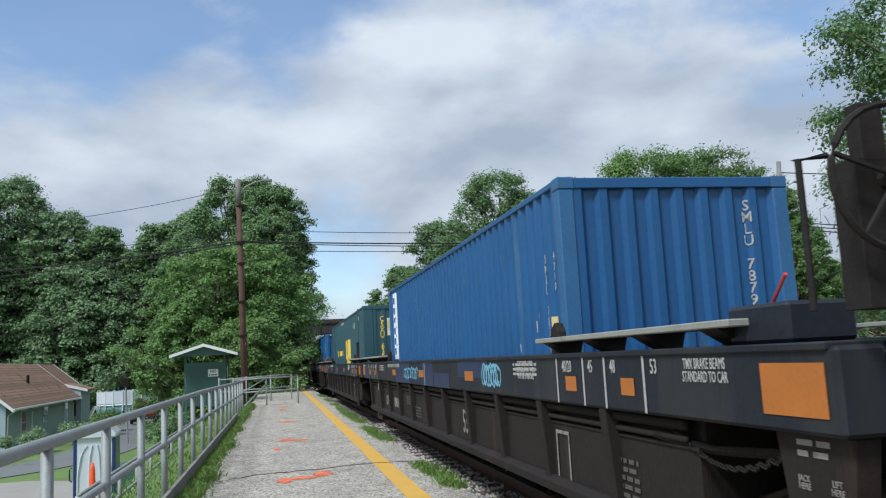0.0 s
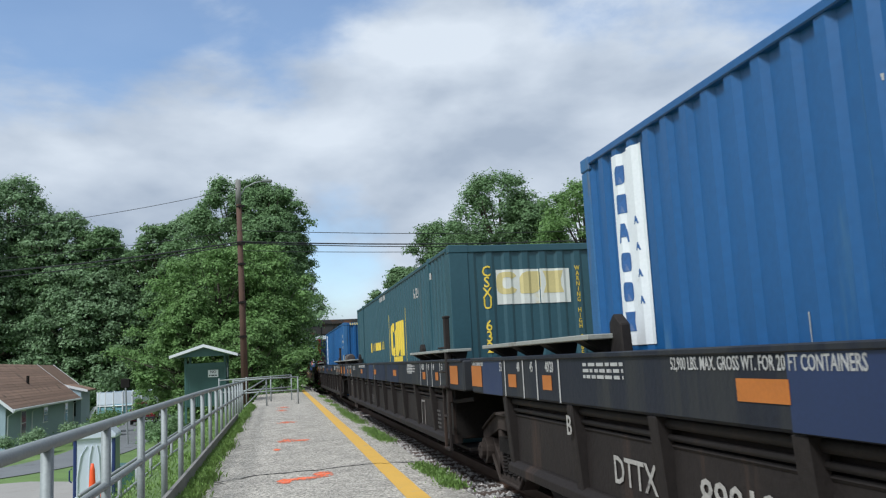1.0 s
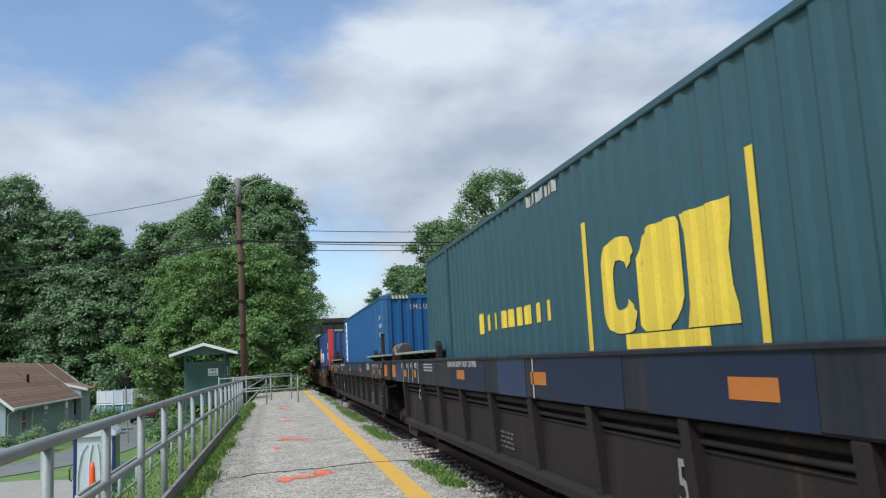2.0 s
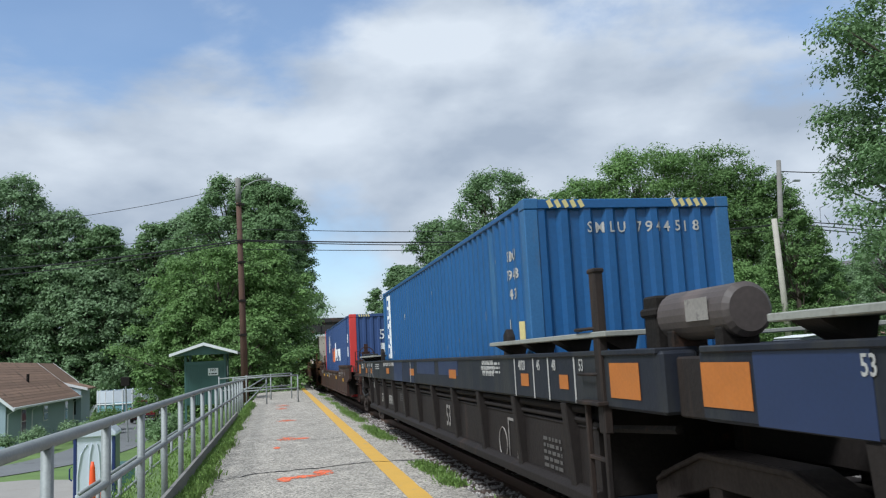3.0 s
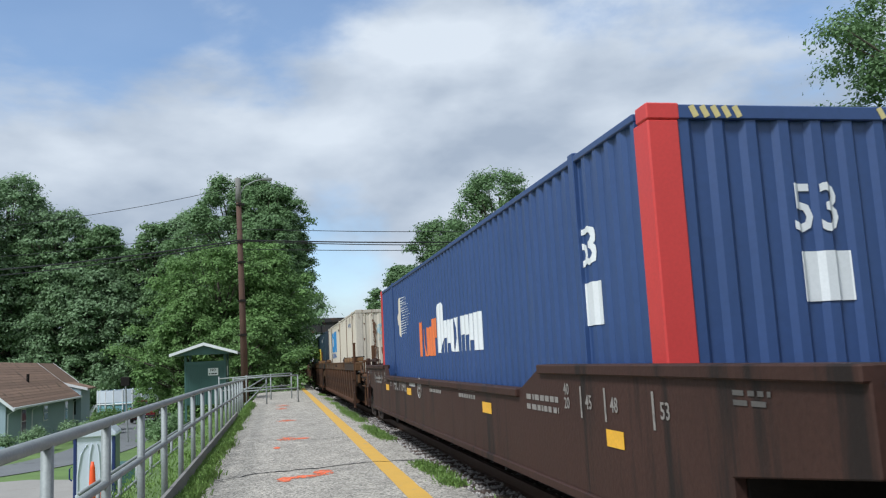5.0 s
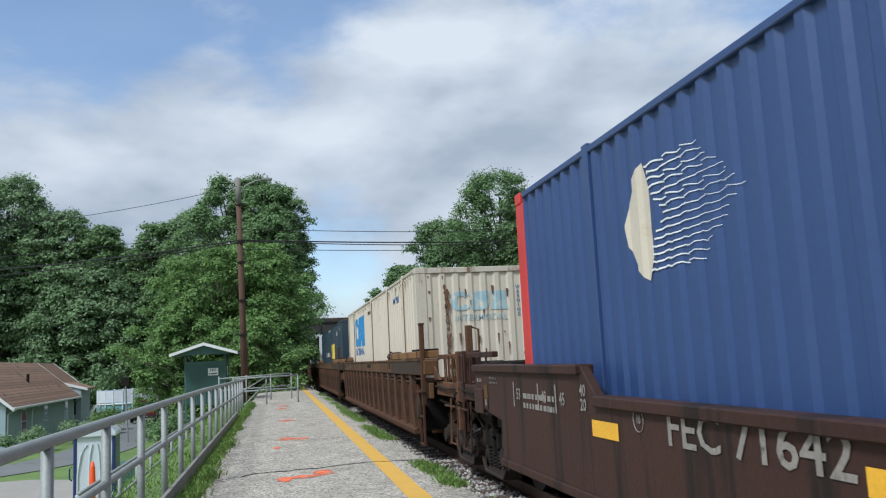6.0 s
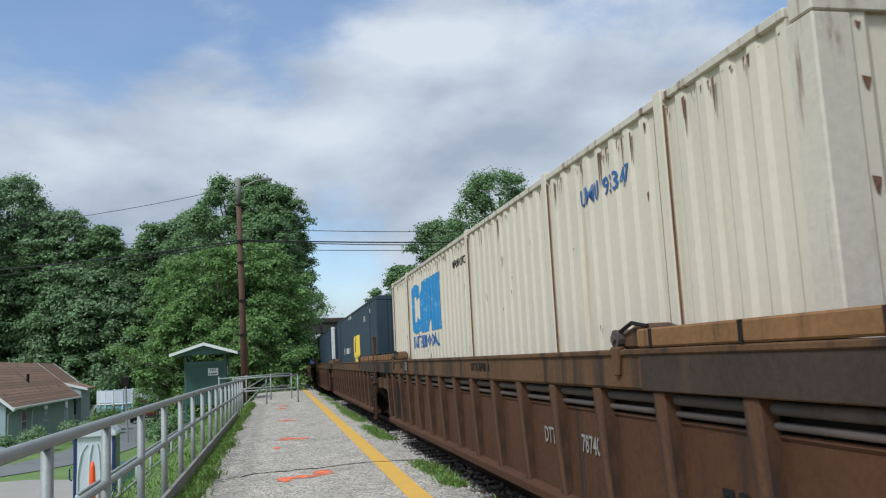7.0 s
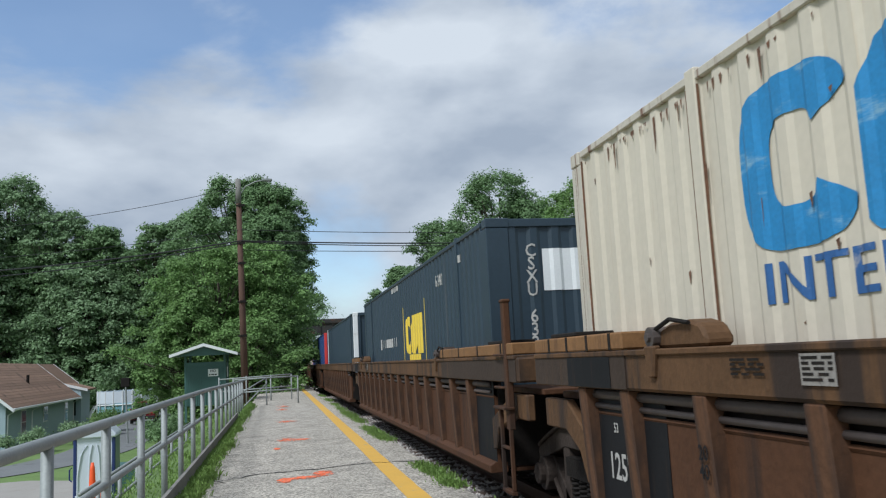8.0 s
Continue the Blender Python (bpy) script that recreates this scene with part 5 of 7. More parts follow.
def cream_marks(made):
    ob, h, w, H = made
    x, ye = -w + 0.008, -h + 0.006
    c = 100.75 - (89.54 + h)
    emblem_three(ob, x, c - 0.25, 2.16, 2.9, 0.92, M["logo_blue"])
    text_part("INTERMODAL", 0.31, on_side(x, c - 0.20, 1.53), M["navy_text"], ob, 1.32)
    text_part("UMU 93347", 0.21, on_side(x, -4.77, H - 0.42), M["navy_text"], ob, 1.0)
    text_part("WARNING HIGH", 0.16, on_side(x, h - 6.9, H - 0.36), M["black_panel"], ob, 0.8)
    for k, kind in enumerate(("ring", "bend", "bow")):
        shape_part(kind, 0.36, 0.36, on_end(-0.42 + 0.38 * k, ye, H - 0.66), M["logo_fade"], ob)
    text_part("INTERMODAL", 0.17, on_end(-0.04, ye, H - 0.98), M["logo_fade"], ob, 1.0)
    vertical_text("WARNING", 0.10, 0.088, 0.72, ye, H - 0.42, M["navy_text"], ob)
    vertical_text("UMXU 000", 0.15, 0.14, -0.70, ye - 0.002, H - 0.62, M["rust"], ob)
    rnd = random.Random(12)
    for k in range(16):
        x0, z0, ww, hh = -0.70 + rnd.gauss(0, 0.022), H - 0.38 - 0.115 * k, rnd.uniform(0.012, 0.038), rnd.uniform(0.08, 0.26)
        if k == 1:
            ww = 0.06
        part("rust_patch", MB().add([(x0 + p * ww, ye + 0.001 - 0.0002 * k, z0 + q * hh) for p, q in ((-1, 0.1), (-0.3, 0.45), (0.4, 0.5), (1, 0.0), (0.6, -0.4), (0.1, -0.6), (-0.5, -0.5))], [tuple(range(7))]), M["rust"], ob, "brown rust stain")
    for yy in (-5.85, -3.4, 0.0, 5.35, h - 0.16):
        for q, ww in ((0.072, 0.0025), (-0.069, 0.002)):
            part("rust_seam", MB().box(-w - 0.001, -w + 0.014, yy + q - ww, yy + q + ww, 0.5, H - 0.1), M["rust"], ob, "thin rust line down a post")
    rust_runs(ob, 2 * h, w, H, random.Random(4), 230)


def build_train():
    fr = well_car("dirty navy-blue well car unit with orange reflectors", -17.5, 0.9, -16, -1.0, (-0.2,), NAVY)
    navy_details(fr, "A", -3.0, True, True, False, False, False)
    b_ = well_car("dirty navy-blue well car end unit carrying a blue container", 3.05, 22.5, 4.5, 21.2, (3.4, 22.72), NAVY, rib0=19.2)
    navy_details(b_, "B", 19.2, True, False, True, False)
    stand(b_[0], -1.42, b_[2] - 0.14, 1.76, M["body_grime"], size=0.30)
    coupler(b_[0], b_[2], -1)
    part("marker_rod", MB().tube([(-1.42, b_[2] + 0.66, 1.83), (-1.46, b_[2] + 0.46, 1.97)], 0.010, 6), M["red"], b_[0], "short red marker rod")
    scribble(b_[0], SX, 8.75 - b_[1], 1.44, 0.7, 0.26, 3, M["graffiti"])
    scribble(b_[0], SX, 14.35 - b_[1], 1.42, 1.5, 0.22, 5, M["graffiti"])
    c_ = well_car("dirty navy-blue middle well car unit carrying a green container", 22.95, 42.15, 24.26, 40.9, (42.55,), NAVY, rib0=38.95)
    navy_details(c_, "C", 38.95, False, False, False, False, False)
    end_ladder(c_[0], c_[2] + 0.95)
    text_part("PULL RELEASE ROD ON UNITS\nA AND B TO RELEASE BRAKES", 0.062, on_side(SX, b_[3] - 0.34, 1.59), M["stencil"], b_[0], 0.62)
    ty = c_[3]
    part("air_tank", MB().tube([(-1.32, ty - 0.14, 1.83), (-1.32, ty - 0.10, 1.83), (-1.32, ty + 0.66, 1.83), (-1.32, ty + 0.70, 1.83)], 0.155, 24), M["tank"], c_[0], "grimy brown air reservoir", bevel=0.03)
    shape_part("sheet", 0.26, 0.13, on_side(-1.478, ty + 0.16, 1.85), M["stencil_dim"], c_[0], "tank_label")
    for q in (-0.02, 0.55):
        part("tank_cradle", MB().box(-1.46, -1.22, ty + q - 0.04, ty + q + 0.04, 1.55, 1.74), M["gear"], c_[0], bevel=0.01)
    part("valve_block", MB().box(-1.44, -1.20, ty + 0.76, ty + 0.94, 1.62, 1.98).box(-1.46, -1.18, ty + 0.74, ty + 0.96, 1.84, 1.90), M["gear"], c_[0], bevel=0.015)
    part("joint_plate", MB().box(-1.50, -1.30, ty + 0.01, ty + 0.42, 1.22, 1.58), M["body_grime"], c_[0], "grimy plate between the two sills", bevel=0.012)
    a_ = well_car("dirty navy-blue well car end unit with a coupler end", 42.6, 61.65, 44.0, 59.3, (60.4,), NAVY, rib0=57.98)
    navy_details(a_, "A", 57.98, False, True, False, True)
    end_ladder(a_[0], a_[2] + 0.95)
    coupler(a_[0], a_[3], 1)
    part("end_frame", MB().box(-1.50, -1.34, a_[3] - 0.02, a_[3] + 0.05, 0.92, 1.24).box(-1.50, -1.34, a_[3] - 0.40, a_[3] - 0.35, 0.92, 1.24).box(-1.52, -1.34, a_[3] - 0.42, a_[3] + 0.07, 0.89, 0.93), M["body_grime"], a_[0], bevel=0.01)
    part("ring_mark", MB().tube([(-1.472, 46.75 - a_[1] + 0.16 * math.cos(q), 0.70 + 0.16 * math.sin(q)) for q in np.linspace(0, 6.283, 33)], 0.007, 4, caps=False), M["stencil_dim"], a_[0])
    part("platform_grating", MB().box(-1.2, 1.2, a_[3] - 0.1, a_[3] + 0.75, 1.30, 1.34), M["walkway"], a_[0])
    f_ = well_car("maroon-brown plate-sided single well car", 65.3, 84.0, 66.4, 82.9, (64.3, 85.0), MAROON)
    end_platform(f_[0], f_[2], f_[2] - 2.0, M["body_maroon"], True, -1)
    end_platform(f_[0], f_[3], f_[3] + 1.55, M["body_maroon"], False, 1)
    fx, fc = -1.566, f_[1]
    text_part("REL ROD", 0.055, on_side(fx, 83.78 - fc, 1.36), M["stencil_dim"], f_[0])
    text_part("FEC 71642", 0.31, on_side(fx, 78.25 - fc, 1.15), M["stencil_dim"], f_[0], 1.22)
    for y, ww, z in ((77.12, 0.48, 1.07), (80.06, 0.48, 1.07), (67.9, 0.30, 1.02), (71.5, 0.4, 1.06)):
        shape_part("sheet", ww, 0.12, on_side(fx, y - fc, z), M["reflect_yellow"], f_[0], "reflector", "yellow reflective panel")
    shape_part("sheet", 0.60, 0.10, on_side(fx, 76.73 - fc, 1.22), M["stencil"], f_[0], "builder_plate")
    part("ring_mark", MB().tube([(fx, 76.0 - fc + 0.16 * math.cos(q), 1.16 + 0.165 * math.sin(q)) for q in np.linspace(0, 6.283, 33)], 0.006, 4, caps=False), M["stencil"], f_[0])
    text_part("EXCEEDS\nPLATE", 0.062, on_side(fx, 76.0 - fc, 1.18), M["stencil"], f_[0], 0.9)
    text_part("H", 0.11, on_side(fx, 76.0 - fc, 1.05), M["stencil"], f_[0], 0.9)
    rnd = random.Random(2)
    for y in (69.5, 72.5, 74.6, 81.6):
        fine_lines(f_[0], fx, y - fc, 1.22, 0.9, 2, 0.09, M["stencil_dim"], rnd)
    for e, d in ((f_[2], 1), (f_[3], -1)):
        text_part("40\n20", 0.13, on_side(fx, e + d * 3.54, 1.28), M["stencil_dim"], f_[0])
        for tx, q in (("53", 1.8), ("48", 2.58), ("45", 3.06)):
            text_part(tx, 0.15, on_side(fx, e + d * q, 1.25), M["stencil_dim"], f_[0], 0.9)
            shape_part("sheet", 0.03, 0.24, on_side(fx, e + d * q + 0.16, 1.25), M["stencil_dim"], f_[0], "length_mark")
        fine_lines(f_[0], fx, e + d * 0.85, 1.38, 0.34, 2, 0.05, M["stencil_faint"], rnd)
    # flanged access panel and a worn patch at the tail end of the side
    part("access_panel", MB().box(fx - 0.02, fx + 0.01, 83.62 - fc, 83.98 - fc, 0.98, 1.27), M["body_maroon"], f_[0], bevel=0.012)
    shape_part("sheet", 0.17, 0.27, on_side(fx, 83.50 - fc, 1.18), M["sill_brown"], f_[0], "worn_patch", "dull tan worn patch")
    shape_part("sheet", 0.05, 0.07, on_side(fx - 0.003, 83.50 - fc, 1.12), M["stencil_dim"], f_[0], "worn_patch")
    part("ring_mark", MB().tube([(fx, 79.48 - fc + 0.075 * math.cos(q), 1.18 + 0.08 * math.sin(q)) for q in np.linspace(0, 6.283, 25)], 0.004, 4, caps=False), M["stencil_dim"], f_[0])
    text_part("10", 0.085, on_side(fx, 79.48 - fc, 1.18), M["stencil_dim"], f_[0], 0.8)
    d5 = well_car("rusty tan-brown well car end unit with ribbed sides", 87.4, 105.05, 88.75, 104.0, (86.6, 105.3), TAN, rib0=103.15)
    end_platform(d5[0], d5[2], d5[2] - 1.75, M["rib_brown"], False, -1, 2.08)
    d6 = well_car("rusty tan-brown middle well car unit with ribbed sides", 105.6, 123.6, 107.0, 122.2, (123.9,), TAN)
    for q in (d5, d6):
        car, c, a, b, wa, wb = q
        for y in (wa + 2.45, wb - 1.68):
            pedestal(car, y, M["sill_brown"])
        for e, w, d, far in ((a, wa, 1, 3.75), (b, wb, -1, 2.0)):
            if (d < 0) == (q is d5):
                part("black_panel", MB().box(-1.466, -1.462, min(w, w + d * 1.25), max(w, w + d * 1.25), 0.46, 1.36), M["black_panel"], car, "black painted side panel")
            part("walkway", MB().box(-1.6, -1.30, min(e + d * 0.1, e + d * far), max(e + d * 0.1, e + d * far), 1.645, 1.765), M["tan_deck"], car, "tan steel walkway", bevel=0.012)
            for j in range(4):
                yj = e + d * (0.5 + (far - 0.7) * j / 3)
                part("walkway_seam", MB().box(-1.604, -1.598, yj - 0.02, yj + 0.02, 1.648, 1.762), M["gear"], car)
            # thin added cover: the walkway's shade is painted in with the grime
            part("sill_cover", MB().box(-1.588, -1.582, min(e + d * 0.05, e + d * far), max(e + d * 0.05, e + d * far), 1.38, 1.60), M["sill_grime_shade"], car, "grimy grey-brown sill end, darkened for the walkway's shade")
            part("tread_plate", MB().box(-1.58, -1.22, min(e + d * 0.5, e + d * 1.1), max(e + d * 0.5, e + d * 1.1), 1.765, 1.80), M["gear"], car, bevel=0.008)
            part("corner_bracket", MB().prism([(e, 1.25), (e + d * 0.55, 1.25), (w, 0.95), (w, 0.60), (w - d * 0.12, 0.62), (w - d * 0.25, 0.85), (e + d * 0.5, 1.0), (e, 1.0)], "x", -1.50, -1.42), M["sill_brown"], car, bevel=0.012)
        text_part("125'" if q is d5 else "53", 0.27, on_side(-1.47, wb - 0.46, 0.80), M["stencil"], car, 0.8)
        text_part("53", 0.10, on_side(-1.47, wb - 0.45, 1.08), M["stencil"], car, 0.8)
        text_part("20\n40", 0.12, on_side(-1.566, wb - 1.865, 1.0), M["black_panel"], car, 0.9)
        fine_lines(car, SX - 0.006, wb - 2.42, 1.56, 0.30, 4, 0.024, M["gear"], rnd)
        shape_part("sheet", 0.24, 0.14, on_side(SX - 0.006, wb - 2.97, 1.52), M["stencil_dim"], car, "data_plate")
        fine_lines(car, SX - 0.009, wb - 2.97, 1.565, 0.21, 5, 0.024, M["gear"], rnd)
        part("sill_end_cover", MB().box(-1.594, -1.589, b - 1.75, b - 0.9, 1.38, 1.60), M["black_panel"], car, "black painted sill end")
        end_ladder(car, a + 0.35 if q is d6 else a + 0.1, z0=0.6, z1=2.2, material=M["body_brown"])
    text_part("DTTX 787402  A", 0.13, on_side(SX, 95.46 - d5[1], 1.51), M["black_panel"], d5[0], 0.95)
    text_part("DTTX", 0.20, on_side(-1.47, 93.35 - d5[1], 0.90), M["stencil_dim"], d5[0], 0.8)
    text_part("787402", 0.20, on_side(-1.47, 92.38 - d5[1], 0.90), M["stencil_dim"], d5[0], 0.8)
    text_part("53", 0.40, on_side(-1.47, 90.34 - d5[1], 0.70), M["black_panel"], d5[0], 0.85)
    y = 124.2
    for k in range(7):
        far = well_car("rusty tan-brown well car unit with ribbed sides", y, y + 18.0, y + 1.4, y + 16.6, (y + 18.3,), TAN if k not in (3,) else NAVY, turning=False)
        y += 18.6
    c1 = container("blue corrugated steel container with white serial letters", 7.25, 12.19, 2.438, 2.90, "blue", BASE, post="blue_worn")
    blue_marks(c1, "SMLU 787956", "", False)
    c2 = container("dark green steel container with yellow emblem", 24.8, 14.63, 2.59, 2.94, "green", BASE, deep=0.02, posts_at=(-5.55, 5.55), post_w=0.30)
    green_marks(c2, "63324", M["logo_yellow"], True)
    c3 = container("blue corrugated steel container with striped top corners", 46.3, 12.19, 2.438, 2.90, "blue", BASE, post="blue_worn")
    blue_marks(c3, "", "S M L U   7 9 4 4 5 1 8", True)
    c4 = container("indigo-blue long container with red end posts", 67.55, 15.25, 2.59, 2.94, "indigo", BASE, deep=0.030, post="red", posts_at=(-6.1, 5.55), post_w=0.24, pitch=0.25)
    pacer_marks(c4)
    c5 = container("cream steel container with rust streaks and blue emblem", 89.54, 14.98, 2.59, 2.94, "cream", BASE, post="cream_worn", rail="cream_worn", deep=0.02, posts_at=(-5.85, -3.4, 0.0, 5.35), post_w=0.22)
    cream_marks(c5)
    c6 = container("dark slate steel container with yellow emblem", 107.6, 14.63, 2.59, 2.94, "slate", BASE, deep=0.02, posts_at=(-5.55, 5.55), post_w=0.30)
    green_marks(c6, "63842", M["stencil"], False)
    for made, pitch, pw in ((c1, 0.28, 0.16), (c2, 0.28, 0.30), (c3, 0.28, 0.16), (c4, 0.25, 0.24), (c5, 0.28, 0.22), (c6, 0.28, 0.30)):
        press_all(made, pitch, pw, 0.036 if made in (c1, c3) else 0.03 if made is c4 else 0.02)
    for k, (p, Lc, po) in enumerate((("slate", 14.63, "white"), ("indigo", 16.15, "red"), ("cream", 14.63, None), ("blue", 12.19, None), ("slate", 14.63, None), ("indigo", 16.15, "red"), ("cream", 14.63, None))):
        container("%s steel container far down the train" % {"slate": "dark slate", "indigo": "indigo-blue", "cream": "cream", "blue": "blue"}[p], 133.3 + 18.6 * k - Lc / 2, Lc, 2.59, 2.94, p, BASE, post=po, posts_at=(-6.1, 6.1) if Lc > 13 else ())

# ---- platform furniture ----
def build_fence():
    fe = thing("railing", pose(0, 0, 0), "galvanised pipe railing along the platform edge", "railing")
    fe["kind"] = "thing"
    g = M["galv"]
    y, posts = 3.22, []
    while y < 30.5:
        posts.append(y)
        y += 1.52
    top = lambda yy: 1.06 - max(0, yy - 14) * 0.006
    post = MB().tube([(0, 0, -0.35), (0, 0, 0.95)], 0.033, 12).mesh("post", [g], smooth=True)
    for yy in posts:
        o = part("post", post, None, fe)
        o.location = (-1.2, yy, top(yy) - 0.96)
    xs = lambda yy: -1.2
    part("top_rail", MB().tube([(xs(q), q, top(q)) for q in np.linspace(1.5, 30.4, 20)], 0.036, 12), g, fe, smooth=True)
    part("mid_rail", MB().tube([(xs(q), q, top(q) - 0.42) for q in np.linspace(1.5, 30.4, 20)], 0.028, 10), g, fe, smooth=True)
    part("kickboard", MB().box(-1.16, -1.12, 2, 24, 0.02, 0.17), M["pole_grey"], fe, "weathered timber kickboard")
    # cross railing with a gap at the end of this stretch
    cr = thing("cross_railing", pose(0, 31.7, 0), "galvanised pipe railing across the platform", "railing")
    for x in (-1.63, -0.43, 0.73):
        part("post", MB().tube([(x, 0, -0.2), (x, 0, 1.02)], 0.028, 10), g, cr, smooth=True)
    for z in (1.0, 0.52):
        part("rail", MB().tube([(-1.63, 0, z - 0.03), (-0.43, 0, z), (0.73, 0, z)], 0.028, 10), g, cr, smooth=True)
    part("brace", MB().tube([(-1.2, -1.2, 0.05), (-0.43, 0, 0.78)], 0.024, 8), g, cr, smooth=True)
    part("brace", MB().tube([(-1.2, -1.2, 0.58), (-0.43, 0, 1.0)], 0.024, 8), g, cr, smooth=True)
    rr = thing("ramp_railing", pose(0, 35.5, 0), "second galvanised railing beside the ramp", "railing")
    for x in (-2.4, -1.3, -0.3, 0.55):
        part("post", MB().tube([(x, 0, -0.4), (x, 0, 1.06)], 0.028, 10), g, rr, smooth=True)
    for z in (1.05, 0.55):
        part("rail", MB().tube([(-2.4, 0, z - 0.08), (0.55, 0, z)], 0.028, 10), g, rr, smooth=True)
    lw = thing("lower_railing", pose(0, 0, 0), "pale low railing on the grass slope", "railing")
    for q in range(9):
        yy = 11.5 + 1.5 * q
        part("post", MB().tube([(-2.3, yy, -0.9), (-2.3, yy, 0.05)], 0.03, 8), g, lw, smooth=True)
    for z in (0.03, -0.35):
        part("rail", MB().tube([(-2.3, 10.5, z), (-2.3, 24.5, z)], 0.026, 8), g, lw, smooth=True)


def splash(name, x, y, w, h, seed, material, label):
    rnd = random.Random(seed)
    mb = MB()
    for k in range(120):
        a, q = rnd.uniform(0, 6.283), rnd.random() ** 0.7
        px, py = x + w * 0.62 * q * math.cos(a) + rnd.gauss(0, 0.01), y + h * 0.55 * q * math.sin(a)
        r = rnd.uniform(0.008, 0.032) * (1.15 - 0.6 * q)
        mb.add([(px + r * math.cos(b) * 1.2, py + r * math.sin(b) * 1.4, 0.004 + 0.00001 * k) for b in np.linspace(0, 5.2, 6)], [tuple(range(6))])
    tagged(part(name, mb, material), label, "paint mark", kind="stuff")


def build_platform_marks():
    o = M["orange_spray"]
    L = "sprayed orange survey mark on the asphalt"
    for k, (x, y, w, h) in enumerate(((0.06, 10.55, 0.14, 0.42), (0.28, 10.68, 0.36, 0.22), (0.55, 10.95, 0.22, 0.50), (0.15, 16.2, 0.30, 0.85), (0.42, 16.1, 0.26, 0.35), (-0.05, 14.6, 0.08, 0.3), (0.18, 21.5, 0.5, 0.7), (0.15, 29.5, 0.4, 1.6), (0.1, 27.5, 0.3, 1.2))):
        splash("paint_mark", x, y, w, h, 50 + k, o, L)
    rnd = random.Random(8)
    cracks = [[(-1.13, 10.76), (-0.87, 10.86), (-0.67, 10.95), (-0.26, 11.36), (0.03, 11.36), (0.48, 11.44), (0.95, 11.59), (1.27, 11.66), (1.77, 11.53), (2.0, 11.5)],
              [(0.30, 15.75), (0.68, 15.71), (0.99, 15.71), (1.2, 15.8)], [(-1.0, 22.6), (-0.2, 22.9), (0.6, 22.7), (1.9, 23.1)], [(-1.22, 29.78), (-0.3, 30.6), (0.57, 31.81)], [(-1.0, 34.6), (0.4, 34.9), (1.9, 34.7)]]
    for c in cracks:
        mb = MB()
        fine = []
        for p, q in zip(c, c[1:]):
            for k in range(5):
                t = k / 5
                fine.append((p[0] + (q[0] - p[0]) * t + rnd.gauss(0, 0.012), p[1] + (q[1] - p[1]) * t + rnd.gauss(0, 0.025)))
        fine.append(c[-1])
        for p, q in zip(fine, fine[1:]):
            d = Vector((q[0] - p[0], q[1] - p[1], 0))
            n = Vector((-d.y, d.x, 0)).normalized() * rnd.uniform(0.5, 1.2) * (0.026 if c is cracks[0] else 0.011)
            a, b = Vector((*p, 0.005)), Vector((*q, 0.005))
            mb.add([a - n, b - n, b + n, a + n], [(0, 1, 2, 3)])
        tagged(part("crack", mb, M["crack"]), "dark open crack across the asphalt platform", "crack", kind="structure")
    # broken strip of darker asphalt along the track side
    mb = MB()
    for k in range(110):
        y = 5 + 0.42 * k + rnd.uniform(-0.1, 0.1)
        w, l, x = rnd.uniform(0.18, 0.36), rnd.uniform(0.2, 0.5), 2.02 + rnd.uniform(-0.08, 0.2)
        z = -0.06 - max(0, x - 1.95) * rnd.uniform(0.4, 1.2)
        poly = [(x - w / 2, y - l / 2), (x + w / 2, y - l / 2 * rnd.uniform(0.5, 1)), (x + w / 2 * rnd.uniform(0.5, 1), y + l / 2), (x - w / 2, y + l / 2 * rnd.uniform(0.6, 1))]
        mb.add([(px, py, z - 0.35) for px, py in poly] + [(px, py, z - 0.35 * (px - x + w / 2) * rnd.uniform(0.2, 0.7)) for px, py in poly], [(3, 2, 1, 0), (4, 5, 6, 7), (0, 1, 5, 4), (1, 2, 6, 5), (2, 3, 7, 6), (3, 0, 4, 7)])
    tagged(part("broken_edge", mb, M["edge"], bevel=0.015), "crumbling dark asphalt chunks along the platform edge", "broken edge", kind="stuff")


def grass_tufts(name, spots, seed, label, height=0.16, parent=None):
    rng = np.random.default_rng(seed)
    V = []
    for (x, y, z, sx, sy, n) in spots:
        px = x + rng.normal(0, sx, n); py = y + rng.normal(0, sy, n)
        a = rng.random(n) * 6.283
        hh = height * (0.4 + rng.random(n) * 0.9)
        w = 0.006 + 0.008 * rng.random(n)
        bx, by = np.cos(a), np.sin(a)
        l = hh * (0.2 + 0.7 * rng.random(n))
        p0 = np.stack([px - by * w, py + bx * w, np.full(n, z)], 1)
        p1 = np.stack([px + by * w, py - bx * w, np.full(n, z)], 1)
        p2 = np.stack([px + bx * l * 0.4 + by * w * 0.6, py + by * l * 0.4 - bx * w * 0.6, z + hh * 0.7], 1)
        p3 = np.stack([px + bx * l, py + by * l, z + hh], 1)
        V.append(np.stack([p0, p1, p2, p3], 1).reshape(-1, 3))
    v = np.concatenate(V)
    tagged(part(name, np_mesh(name, v, np.arange(len(v)).reshape(-1, 4), M["blade"]), None), label, "grass", kind="stuff")


